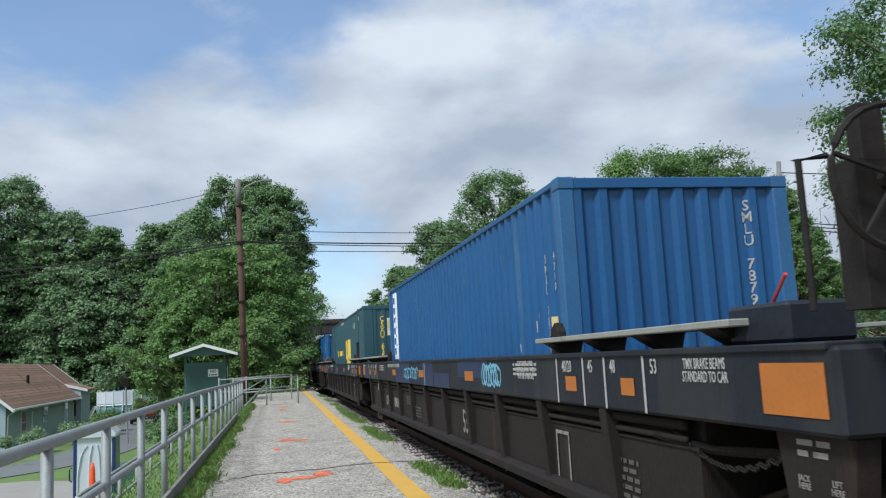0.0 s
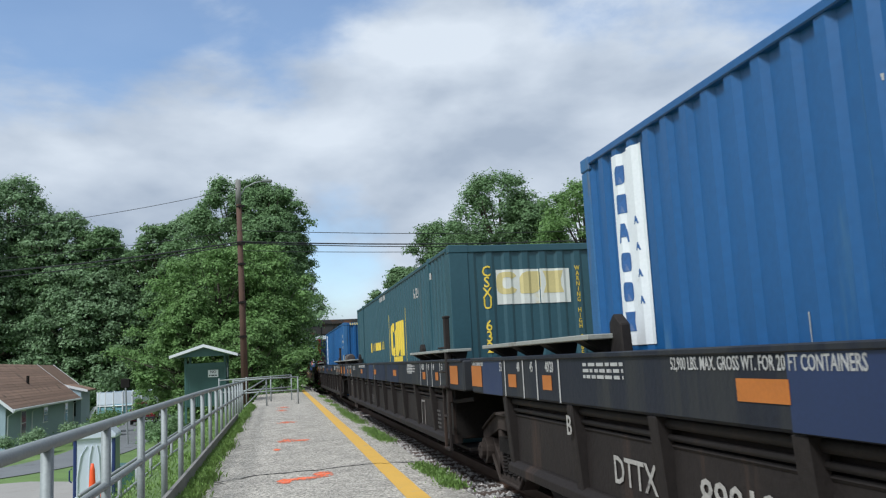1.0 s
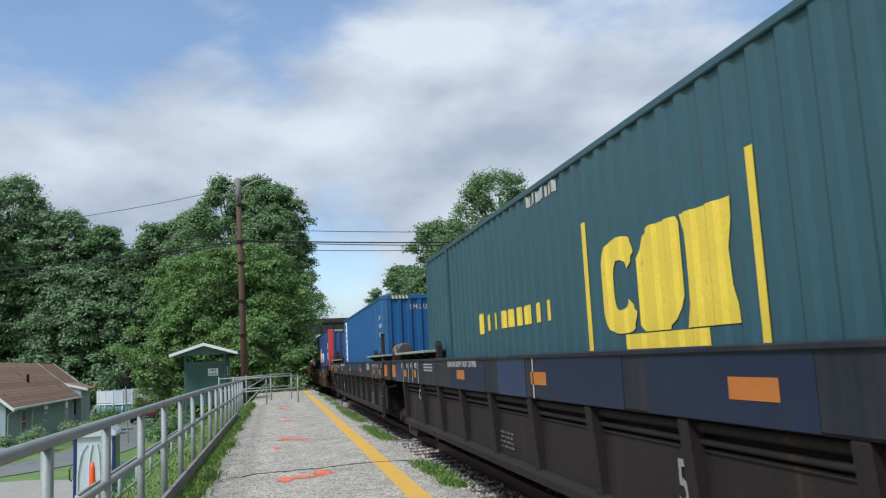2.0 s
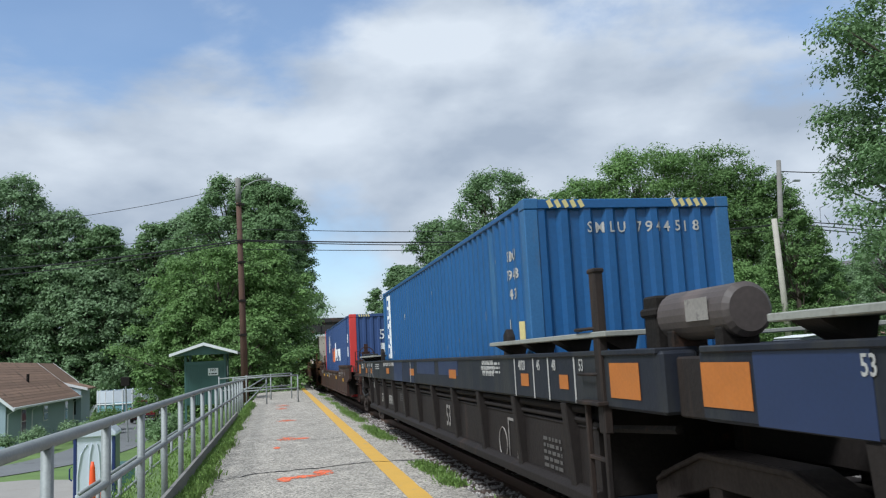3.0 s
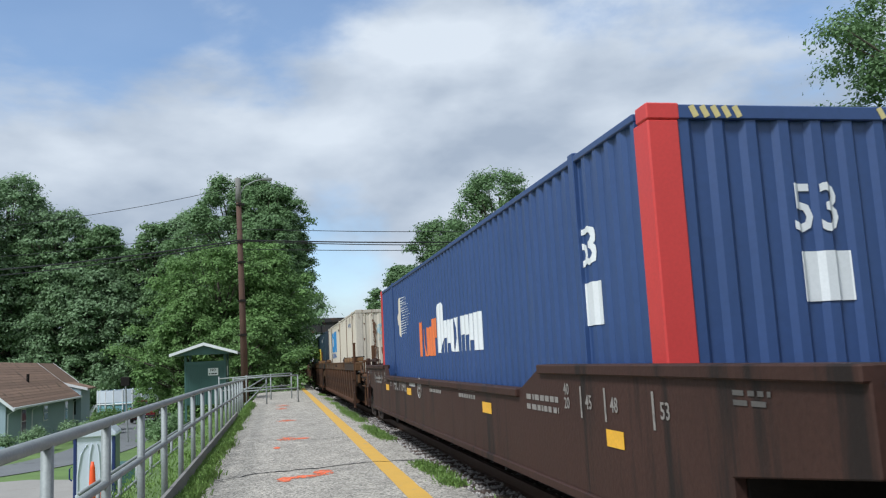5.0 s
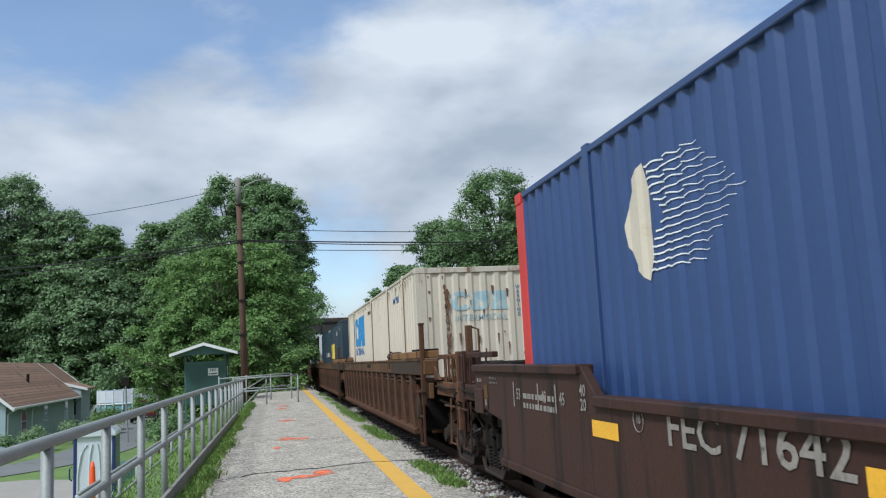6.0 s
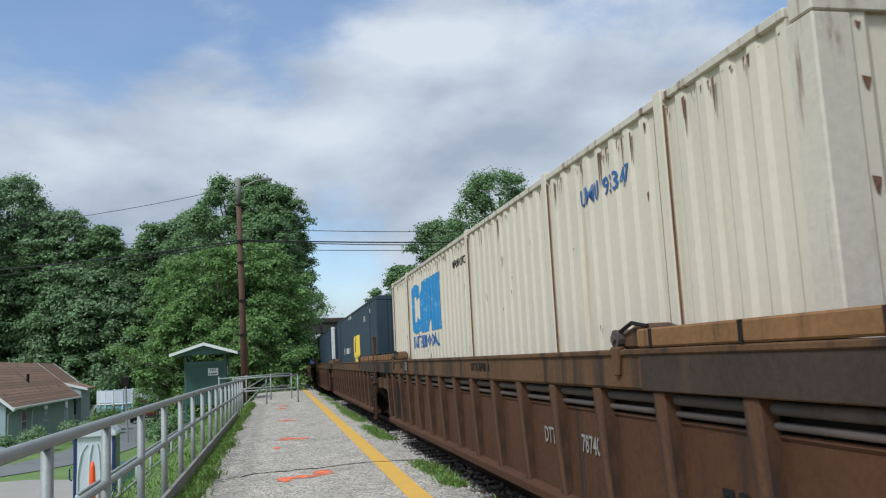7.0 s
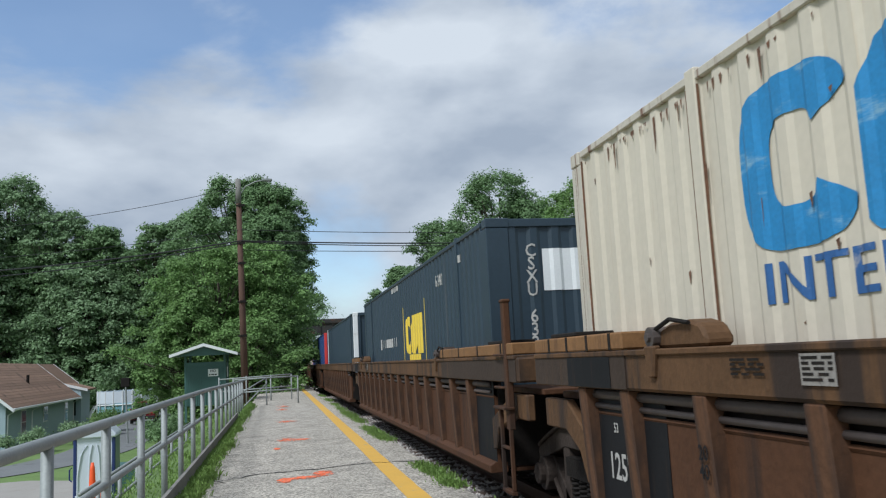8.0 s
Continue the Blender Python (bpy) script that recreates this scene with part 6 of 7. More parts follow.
def build_grass():
    rnd = random.Random(6)
    s = []
    for k in range(260):
        y = 6.5 + 26 * rnd.random() ** 1.3
        s.append((-1.06 + abs(rnd.gauss(0, 0.075)) * (0.6 + 0.5 * math.sin(y * 1.3)), y, -0.02, 0.06, 0.16, 80))
    grass_tufts("edge_grass", s, 1, "green weeds growing under the railing", 0.08)
    s = []
    for y, x, sy, n in ((23.6, 1.88, 0.5, 900), (22.1, 1.88, 0.6, 1200), (20.3, 1.90, 0.4, 500), (17.4, 1.86, 0.5, 900), (16.2, 1.86, 0.5, 1500), (15.3, 1.93, 0.3, 500), (11.0, 1.86, 0.22, 700), (10.5, 1.87, 0.22, 1100), (10.0, 1.92, 0.2, 500), (9.35, 1.88, 0.16, 700), (26, 1.9, 0.6, 500), (29, 1.9, 0.6, 400), (33, 1.9, 0.8, 400), (38, 1.9, 0.8, 400), (7.6, 2.05, 0.2, 300)):
        s.append((x, y, -0.03, 0.075, sy, n))
    grass_tufts("weeds", s, 2, "low green weeds along the broken platform edge", 0.055)
    s = []
    for k in range(420):
        x, y = -1.4 - 4.0 * rnd.random() ** 1.5, 5.0 + 40 * rnd.random() ** 1.4
        s.append((x, y, ground_height(x, y) - 0.02, 0.22, 0.35, 90))
    grass_tufts("slope_grass", s, 3, "short green grass on the slope below the platform", 0.045)


def build_shelter():
    ob = thing("platform_shelter", pose(-3.15, 38, -0.25), "small green metal shelter with a pitched roof", "shelter")
    g = M["shelter"]
    part("wall", MB().box(-0.86, 0.86, 0, 0.06, 0.1, 1.98), g, ob)
    part("side_wall", MB().box(-0.86, -0.80, 0, 2.2, 0.1, 1.98), g, ob)
    part("side_wall", MB().box(0.80, 0.86, 0.9, 2.2, 0.1, 1.98), g, ob)
    part("header", MB().box(-0.88, 0.88, -0.03, 0.0, 1.84, 2.0), g, ob, "darker green header board", bevel=0.005)
    slat = MB().box(-0.02, 0.02, -0.025, 0.0, 0.1, 1.84).mesh("slat", [g])
    for k in range(19):
        o = part("slat", slat, None, ob)
        o.location = (-0.84 + 1.68 * k / 18, 0, 0)
    for x in (-0.84, 0.84):
        for y in (0.03, 2.15):
            part("post", MB().box(x - 0.05, x + 0.05, y - 0.05, y + 0.05, -0.6, 2.32), g, ob, bevel=0.006)
    prof = [(-1.42, 2.28), (0.0, 2.72), (1.42, 2.28), (1.42, 2.34), (0.0, 2.79), (-1.42, 2.34)]
    part("roof", MB().prism(prof, "y", -0.75, 2.7), M["galv"], ob, "pale metal pitched roof")
    fas = [(-1.44, 2.24), (0.0, 2.68), (1.44, 2.24), (1.44, 2.36), (0.0, 2.81), (-1.44, 2.36)]
    part("fascia", MB().prism(fas, "y", -0.80, -0.755), M["white"], ob, "white fascia board")
    part("gable", MB().prism([(-1.2, 2.28), (0, 2.66), (1.2, 2.28)], "y", -0.55, -0.5), g, ob)
    part("bench", MB().box(-0.7, 0.7, 1.4, 1.8, 0.5, 0.55), M["tie"], ob)
    sg = part("sign", MB().box(0.12, 0.56, -0.05, -0.03, 1.36, 1.68), M["white"], ob, "white notice board", bevel=0.004)
    text_part("NO", 0.16, on_end(0.34, -0.052, 1.59), M["black_panel"], sg)
    fine_lines(sg, 0.34, -0.052, 1.41, 0.36, 1, 0.09, M["black_panel"], random.Random(1), end=True)
    part("notice", MB().box(0.87, 0.89, 1.0, 1.3, 1.3, 1.75), M["white"], ob)


def wire(ob, a, b, sag, r=0.012, n=26):
    a, b = Vector(a), Vector(b)
    part("wire", MB().tube([a.lerp(b, k / n) - Vector((0, 0, 4 * sag * (k / n) * (1 - k / n))) for k in range(n + 1)], r, 5), M["cable"], ob)


def build_poles():
    ob = thing("utility_pole", pose(-1.5, 37, -0.6), "tall reddish-brown timber utility pole with street lamp", "utility pole")
    part("mast", MB().tube([(0.10, 0, 0), (0.03, 0, 5), (-0.06, 0, 10.35)], 0.16, 14, 0.11), M["pole"], ob, smooth=True)
    part("top_sleeve", MB().tube([(-0.05, 0, 9.3), (-0.06, 0, 10.42)], 0.125, 14, 0.12), M["pole_grey"], ob, smooth=True)
    part("lamp_arm", MB().tube([(-0.02, 0, 9.6), (0.25, -0.1, 10.05), (0.7, -0.2, 10.25), (1.05, -0.3, 10.3)], 0.03, 8), M["galv"], ob, smooth=True)
    part("lamp_head", MB().prism([(1.0, -0.42), (1.42, -0.40), (1.46, -0.3), (1.42, -0.2), (1.0, -0.2)], "z", 10.24, 10.36), M["galv"], ob, bevel=0.03)
    for z in (9.2, 7.5, 6.6, 4.9, 3.4):
        part("fitting", MB().disc((0.0, 0, z), "z", 0.17, 0.05, 12).box(-0.05, 0.22, -0.2, -0.12, z - 0.05, z + 0.05), M["gear"], ob)
    ob2 = thing("utility_pole", pose(31.0, 45, 0.0), "tall grey timber utility pole with lamp arm", "utility pole")
    part("mast", MB().tube([(-0.3, 0, 0), (-0.15, 0, 8), (0.2, 0, 12.6)], 0.19, 14, 0.14), M["pole_grey"], ob2, smooth=True)
    part("lamp_arm", MB().tube([(0.15, 0, 10.2), (0.5, 0, 11.0), (1.2, 0, 11.3)], 0.03, 8), M["galv"], ob2, smooth=True)
    part("lamp_head", MB().prism([(1.1, -0.12), (1.55, -0.1), (1.55, 0.1), (1.1, 0.12)], "z", 11.24, 11.36), M["galv"], ob2, bevel=0.03)
    part("splice_case", MB().tube([(0.45, -0.1, 8.45), (1.5, -0.1, 8.3)], 0.14, 10), M["cable"], ob2)
    ob3 = thing("leaning_pole", pose(29.3, 43.0, -0.1), "pale bare stub pole leaning beside the road", "pole")
    part("mast", MB().tube([(0, 0, 0), (-0.4, -0.3, 8.6)], 0.19, 12, 0.16), M["pole_pale"], ob3, smooth=True)
    w = thing("overhead_wires", pose(0, 0, 0), "black overhead utility cables between poles", "cables")
    P, Q, R_ = (-1.5, 36.9), (30.9, 44.9), (-34, 36)
    for za, zb, sag, r in ((7.5, 9.0, 0.45, 0.016), (7.0, 8.55, 0.5, 0.032), (6.95, 8.5, 0.6, 0.022), (6.6, 8.2, 0.5, 0.016)):
        wire(w, (*P, za), (*Q, zb), sag, r)
    for za, zb, sag, r in ((9.45, 9.0, 1.9, 0.012), (7.5, 7.1, 1.1, 0.012), (7.0, 6.6, 1.15, 0.032), (6.9, 6.3, 1.25, 0.022)):
        wire(w, (*P, za), (*R_, zb), sag, r)
    for zb, ze in ((11.9, 10.5), (8.6, 6.2), (8.4, 5.8), (8.8, 6.6)):
        wire(w, (31.1, 45, zb), (52, 34, ze), 0.6, 0.034)
    part("loose_wire", MB().tube([(33.6, 43.9, 9.6), (33.0, 44.0, 9.35), (32.95, 44.0, 8.0), (33.05, 44.0, 7.3)], 0.022, 5), M["cable"], w)
    part("loose_wire", MB().tube([(33.2, 43.9, 8.9), (33.5, 43.9, 8.35), (34.3, 43.6, 8.3)], 0.02, 5), M["cable"], w)


# ---- the street below the platform ----
def build_street():
    c = [(-40, 32), (-24, 33), (-15, 34.5), (-10.8, 37.5), (-9.0, 43), (-8.9, 50), (-9.3, 58), (-9.9, 68), (-11.2, 82), (-13, 100)]
    pts = []
    for i in range(len(c) - 1):
        for k in range(6):
            t = k / 6
            p0, p1, p2, p3 = [Vector(c[min(max(j, 0), len(c) - 1)]) for j in (i - 1, i, i + 1, i + 2)]
            pts.append(0.5 * (2 * p1 + (p2 - p0) * t + (2 * p0 - 5 * p1 + 4 * p2 - p3) * t * t + (3 * p1 - p0 - 3 * p2 + p3) * t ** 3))
    v, f = [], []
    for i, p in enumerate(pts):
        d = (pts[min(i + 1, len(pts) - 1)] - pts[max(i - 1, 0)]).normalized()
        n = Vector((-d.y, d.x)) * 1.75
        for s in (1, -1):
            q = p + n * s
            v.append((q.x, q.y, -2.30))
        if i:
            f.append((2 * i - 2, 2 * i - 1, 2 * i + 1, 2 * i))
    mb = MB().add(v, f)
    tagged(part("road", mb, M["road"]), "narrow grey asphalt lane", "road", kind="structure")
    mb = MB().add([(-34, 20, -2.29), (-5.3, 20, -2.29), (-5.6, 31.2, -2.29), (-9, 33.2, -2.29), (-34, 31.0, -2.29)], [(0, 1, 2, 3, 4)])
    tagged(part("pavement", mb, M["concrete"]), "pale cracked concrete apron", "pavement", kind="structure")


def build_house():
    ob = thing("house", pose(-13.95, 47, -2.3, 0, 0, 2.0), "single-storey grey-blue house with brown shingle roof", "house")
    # local: x towards the lane, y along the long wall
    part("wall", MB().box(-5.0, 0.0, 0.0, 17.2, 0, 2.35), M["siding"], ob)
    for k in range(11):
        part("siding_board", MB().prism([(0.0, 0.2 * k), (0.022, 0.2 * k), (0.004, 0.2 * k + 0.2), (0.0, 0.2 * k + 0.2)], "y", 0.02, 17.18), M["siding"], ob)
    part("gable_wall", MB().prism([(-5.0, 2.35), (0, 2.35), (-2.5, 4.45)], "y", 0.02, 17.18), M["siding"], ob)
    for s in (0, 1):
        prof = [(0.45, 2.12), (-2.5, 4.62), (-2.5, 4.74), (0.45, 2.24)]
        if s:
            prof = [(-5.0 - x, z) for x, z in prof]
        part("roof", MB().prism(prof, "y", -0.45, 17.5), M["shingle"], ob, "brown shingle roof slope")
    for k in range(16):
        t = k / 16
        x, z = 0.45 - 2.95 * t, 2.24 + 2.5 * t
        part("shingle_course", MB().prism([(x, z + 0.012), (x - 0.20, z + 0.17), (x - 0.20, z + 0.155), (x, z - 0.005)], "y", -0.45, 17.5), M["shingle"], ob)
    for y in (-0.50, 17.5):
        part("rake_board", MB().prism([(0.5, 2.02), (-2.5, 4.58), (-5.5, 2.02), (-5.5, 2.2), (-2.5, 4.78), (0.5, 2.2)], "y", y, y + 0.05), M["white"], ob, "white rake board")
    part("gutter", MB().box(0.45, 0.56, -0.45, 17.5, 2.10, 2.22), M["white"], ob, "white gutter", bevel=0.015)
    for y in (0.15, 5.2, 16.9):
        part("downpipe", MB().tube([(0.5, y, 2.12), (0.07, y, 1.85), (0.06, y, 0.1)], 0.04, 6), M["white"], ob)
    for y, w, z0, z1 in ((3.4, 0.9, 0.7, 1.95), (8.6, 1.0, 1.1, 1.95), (14.6, 0.8, 0.7, 1.95)):
        wn = part("window", MB().box(0.02, 0.06, y - w / 2 - 0.08, y + w / 2 + 0.08, z0 - 0.08, z1 + 0.08), M["white"], ob, bevel=0.006)
        part("pane", MB().box(0.058, 0.07, y - w / 2, y + w / 2, z0, (z0 + z1) / 2 - 0.02).box(0.058, 0.07, y - w / 2, y + w / 2, (z0 + z1) / 2 + 0.02, z1), M["glass"], wn)
    # rear wing and roof vents
    part("upper_roof", MB().prism([(-0.7, 3.10), (-2.5, 4.62), (-4.3, 3.10), (-4.3, 3.22), (-2.5, 4.74), (-0.7, 3.22)], "y", 17.56, 22.6), M["shingle"], ob, "brown shingle roof slope")
    part("upper_gable", MB().prism([(-0.75, 2.4), (-0.75, 3.10), (-2.5, 4.58), (-4.2, 3.10), (-4.2, 2.4)], "y", 17.6, 22.3), M["siding"], ob)
    part("rake_board", MB().prism([(-0.62, 3.0), (-2.5, 4.58), (-4.38, 3.0), (-4.38, 3.2), (-2.5, 4.78), (-0.62, 3.2)], "y", 22.6, 22.65), M["white"], ob, "white rake board")
    part("rear_wing", MB().prism([(-4.5, 0), (0.45, 0), (0.45, 2.72), (-1.9, 3.40), (-4.5, 3.40)], "y", 17.6, 21.0), M["siding"], ob)
    part("rear_roof", MB().prism([(-4.9, 3.42), (-1.9, 3.48), (0.85, 2.66), (0.85, 2.76), (-1.9, 3.60), (-4.9, 3.60)], "y", 17.56, 21.3), M["shingle"], ob)
    part("rear_rake", MB().prism([(-2.6, 3.58), (0.9, 2.60), (0.9, 2.78), (-2.6, 3.80)], "y", 17.50, 17.555), M["white"], ob, "white rake board")
    part("rear_window", MB().box(-0.45, 0.1, 17.56, 17.6, 0.9, 2.2), M["glass"], ob)
    part("vent_pipe", MB().tube([(-1.0, 8.6, 3.1), (-1.0, 8.6, 3.95)], 0.09, 8), M["gear"], ob)
    part("roof_vent", MB().prism([(4.6, 3.72), (6.4, 3.72), (5.5, 4.05)], "x", -2.6, -1.9), M["white"], ob)
    ob = thing("house", pose(58.6, 63, 0.2, 0, 0, 25), "distant pinkish house with grey roof and porch", "house")
    part("wall", MB().box(-5, 5, 0, 8, -1.5, 6.2), mat("pink_brick", (0.42, 0.27, 0.23), 0.85, vary=0.15), ob)
    part("roof", MB().prism([(-5.6, 6.1), (5.6, 6.1), (0, 8.6)], "y", -0.5, 8.5), mat("grey_shingle", (0.12, 0.115, 0.115), 0.9, vary=0.2), ob)
    for x in (-3.2, 0.0, 3.2):
        w = part("window", MB().box(x - 0.7, x + 0.7, -0.05, 0.0, 4.0, 5.5), M["white"], ob, bevel=0.01)
        part("pane", MB().box(x - 0.55, x + 0.55, -0.08, -0.05, 4.15, 5.35), M["glass"], w)
    part("porch_roof", MB().prism([(-5.4, 2.9), (5.4, 2.9), (5.4, 3.1), (-5.4, 3.1)], "y", -2.0, 0.0), M["white"], ob, bevel=0.02)


def build_yard():
    ob = thing("portable_toilet", pose(-4.66, 23.2, -2.2, 0, 0, 4), "white portable toilet with navy side panels", "portable toilet")
    part("side_panel", MB().box(-0.50, -0.41, -0.545, 0.5, 0.05, 2.02), M["blue_plastic"], ob, bevel=0.02)
    part("side_panel", MB().box(0.41, 0.50, -0.545, 0.5, 0.05, 2.02), M["blue_plastic"], ob, bevel=0.02)
    part("back_panel", MB().box(-0.45, 0.45, -0.53, -0.48, 0.05, 2.02), M["white_plastic"], ob, bevel=0.01)
    part("front_panel", MB().box(-0.45, 0.45, 0.48, 0.53, 0.05, 2.02), M["white_plastic"], ob)
    for x in (-0.36, -0.12, 0.12, 0.36):
        part("panel_rib", MB().tube([(x * 1.1, -0.54, 0.15), (x * 1.1, -0.54, 1.1), (x * 0.9, -0.545, 1.6), (x * 0.5, -0.54, 1.85)], 0.022, 6), M["white_plastic"], ob)
    part("panel_band", MB().box(-0.45, 0.45, -0.555, -0.53, 0.55, 0.62), M["white_plastic"], ob, bevel=0.008)
    part("roof", MB().prism([(-0.53, 2.02), (0.53, 2.02), (0.53, 2.10), (0.36, 2.28), (-0.28, 2.28), (-0.53, 2.12)], "y", -0.60, 0.60), M["white_plastic"], ob, "white domed roof", bevel=0.03)
    part("skid", MB().box(-0.55, 0.55, -0.58, 0.58, 0.0, 0.06), M["blue_plastic"], ob)
    part("handle", MB().tube([(-0.56, -0.3, 0.95), (-0.62, -0.3, 1.0), (-0.62, -0.3, 1.25), (-0.56, -0.3, 1.3)], 0.02, 6), M["blue_plastic"], ob)
    for k, (x, y, z, h) in enumerate(((-4.12, 20.0, -1.95, 1.42), (-3.88, 19.9, -1.95, 1.12))):
        cn = thing("traffic_cone", pose(x, y, z), "slim orange traffic cone with pale collar", "traffic cone", "cones by the slope")
        part("body", MB().tube([(0, 0, 0.05), (0, 0, h * 0.55), (0, 0, h * 0.9), (0, 0, h)], 0.105, 16, 0.03), M["cone"], cn, smooth=True)
        part("collar", MB().tube([(0, 0, h * 0.62), (0, 0, h * 0.74)], 0.064, 16, 0.055), M["white_plastic"], cn, smooth=True)
        part("base", MB().box(-0.2, 0.2, -0.2, 0.2, 0.0, 0.05), M["tyre"], cn, bevel=0.01)
    bn = thing("green_bin", pose(-4.35, 26.0, -2.25), "dark green wheeled bin on the grass", "bin")
    part("body", MB().prism([(-0.3, 0.1), (0.3, 0.1), (0.36, 1.0), (-0.36, 1.0)], "y", -0.33, 0.33), M["shelter"], bn, bevel=0.02)
    part("lid", MB().box(-0.38, 0.38, -0.36, 0.4, 1.0, 1.06), M["shelter"], bn, bevel=0.02)
    sp = thing("sign_post", pose(-8.0, 47.5, -2.3), "thin grey post with a small mailbox-like head", "post")
    part("post", MB().tube([(0, 0, 0), (-0.12, 0, 3.2)], 0.045, 8), M["galv"], sp)
    part("head", MB().box(-0.36, 0.1, -0.06, 0.06, 3.0, 3.5), M["gear"], sp, bevel=0.03)
    # above-ground pool with white fence
    po = thing("swimming_pool", pose(-12.3, 73, -2.3), "raised swimming pool with white fence panels", "pool")
    ring = [(2.3 * math.cos(q), 2.3 * math.sin(q)) for q in np.linspace(0, 6.283, 33)[:-1]]
    part("pool_wall", MB().prism(ring, "z", 0, 1.25), mat("pool_blue", (0.18, 0.36, 0.42), 0.5, vary=0.1), po)
    part("rim", MB().tube([(2.33 * math.cos(q), 2.33 * math.sin(q), 1.27) for q in np.linspace(0, 6.283, 33)], 0.06, 6, caps=False), M["white"], po)
    for k in range(20):
        q = 2 * math.pi * k / 20
        part("fence_post", MB().tube([(2.36 * math.cos(q), 2.36 * math.sin(q), 0), (2.36 * math.cos(q), 2.36 * math.sin(q), 2.4)], 0.06, 6), M["white"], po)
        q2 = q + 2 * math.pi / 20
        a, b = Vector((2.36 * math.cos(q), 2.36 * math.sin(q), 0)), Vector((2.36 * math.cos(q2), 2.36 * math.sin(q2), 0))
        n = Vector((a.y + b.y, -(a.x + b.x), 0)).normalized().cross(Vector((0, 0, 1))) * 0.02
        part("fence_panel", MB().add([p + n * s + Vector((0, 0, z)) for z in (1.4, 2.35) for p, s in ((a, 1), (b, 1), (b, -1), (a, -1))], [(0, 1, 2, 3), (7, 6, 5, 4), (0, 4, 5, 1), (1, 5, 6, 2), (2, 6, 7, 3), (3, 7, 4, 0)]), M["white_plastic"], po)
    part("deck_stair", MB().prism([(-3.0, 0), (-2.2, 1.3), (-2.05, 1.3), (-2.8, 0)], "y", -2.4, -2.3).prism([(-3.0, 0), (-2.2, 1.3), (-2.05, 1.3), (-2.8, 0)], "y", -1.6, -1.5), M["white"], po)
    build_car("dark red hatchback parked on the lane", -9.9, 66, -2.25, 4, "red_car")
    build_car("pale car parked across the tracks", 18.6, 25.0, 0.0, 92, "white")
    # shrubs
    for k, (x, y, z, r, m) in enumerate(((-11.2, 49.5, -2.3, 0.9, 3), (-11.4, 52, -2.3, 0.7, 3), (-13.5, 44.5, -2.3, 0.8, 3), (-12.0, 45.5, -2.3, 0.9, 3), (-10.9, 55, -2.3, 1.0, 0), (-11.0, 58, -2.3, 1.1, 0), (-5.4, 40, -2.2, 1.1, 1), (-5.3, 43, -2.2, 1.2, 1), (-5.5, 46, -2.2, 1.1, 1))):
        sh = thing("shrub", pose(x, y, z), "rounded leafy garden shrub on the grass", "shrub", "garden shrubs")
        rnd = random.Random(k)
        cl = [(rnd.gauss(0, r * 0.35), rnd.gauss(0, r * 0.35), r * rnd.uniform(0.4, 1.1), r * rnd.uniform(0.35, 0.55)) for _ in range(10)]
        vv, ff = leaf_cloud(np.random.default_rng(k), cl, 2600, 0.075)
        part("foliage", np_mesh("foliage", vv, ff, LEAF[m]), None, sh)
        part("stem", MB().tube([(0, 0, -0.1), (0, 0, r * 0.6)], 0.05, 6, 0.02), M["bark"], sh)


def build_car(label, x, y, z, turn, paint):
    ob = thing("car", pose(x, y, z, 0, 0, turn), label, "car")
    p = M[paint]
    side = [(-2.1, 0.35), (-2.12, 0.75), (-1.95, 0.95), (-1.15, 1.02), (1.75, 1.0), (2.08, 0.9), (2.12, 0.45), (2.0, 0.3), (-2.0, 0.3)]
    part("body", MB().prism(side, "x", -0.88, 0.88), p, ob, bevel=0.06)
    roof = [(-1.15, 1.0), (-0.45, 1.46), (0.9, 1.5), (1.75, 1.42), (2.0, 0.98)]
    part("cabin", MB().prism(roof, "x", -0.76, 0.76), M["glass"], ob, "dark glazed cabin", bevel=0.05)
    part("roof_panel", MB().prism([(-0.5, 1.44), (0.9, 1.50), (1.7, 1.44), (1.7, 1.48), (0.9, 1.55), (-0.5, 1.49)], "x", -0.74, 0.74), p, ob, bevel=0.015)
    for sx in (-1, 1):
        for yy in (-1.3, 1.3):
            wh = part("wheel", MB().disc((sx * 0.8, yy, 0.32), "x", 0.32, 0.2, 18), M["tyre"], ob)
            part("rim", MB().disc((sx * 0.895, yy, 0.32), "x", 0.19, 0.03, 14), M["chrome"], wh)
        part("tail_light", MB().box(sx * 0.62 - 0.16, sx * 0.62 + 0.16, -2.13, -2.09, 0.72, 0.86), M["red"], ob)
        part("head_light", MB().box(sx * 0.62 - 0.16, sx * 0.62 + 0.16, 2.09, 2.13, 0.68, 0.82), M["white_plastic"], ob)
        part("mirror", MB().box(sx * 0.98 - 0.1, sx * 0.98 + 0.1, -0.9, -0.8, 0.98, 1.1), p, ob, bevel=0.02)
    part("bumper", MB().box(-0.85, 0.85, -2.17, -2.05, 0.35, 0.55), M["tyre"], ob, bevel=0.02)
    part("plate_bar", MB().box(-0.22, 0.22, -2.18, -2.165, 0.58, 0.68), M["white"], ob)


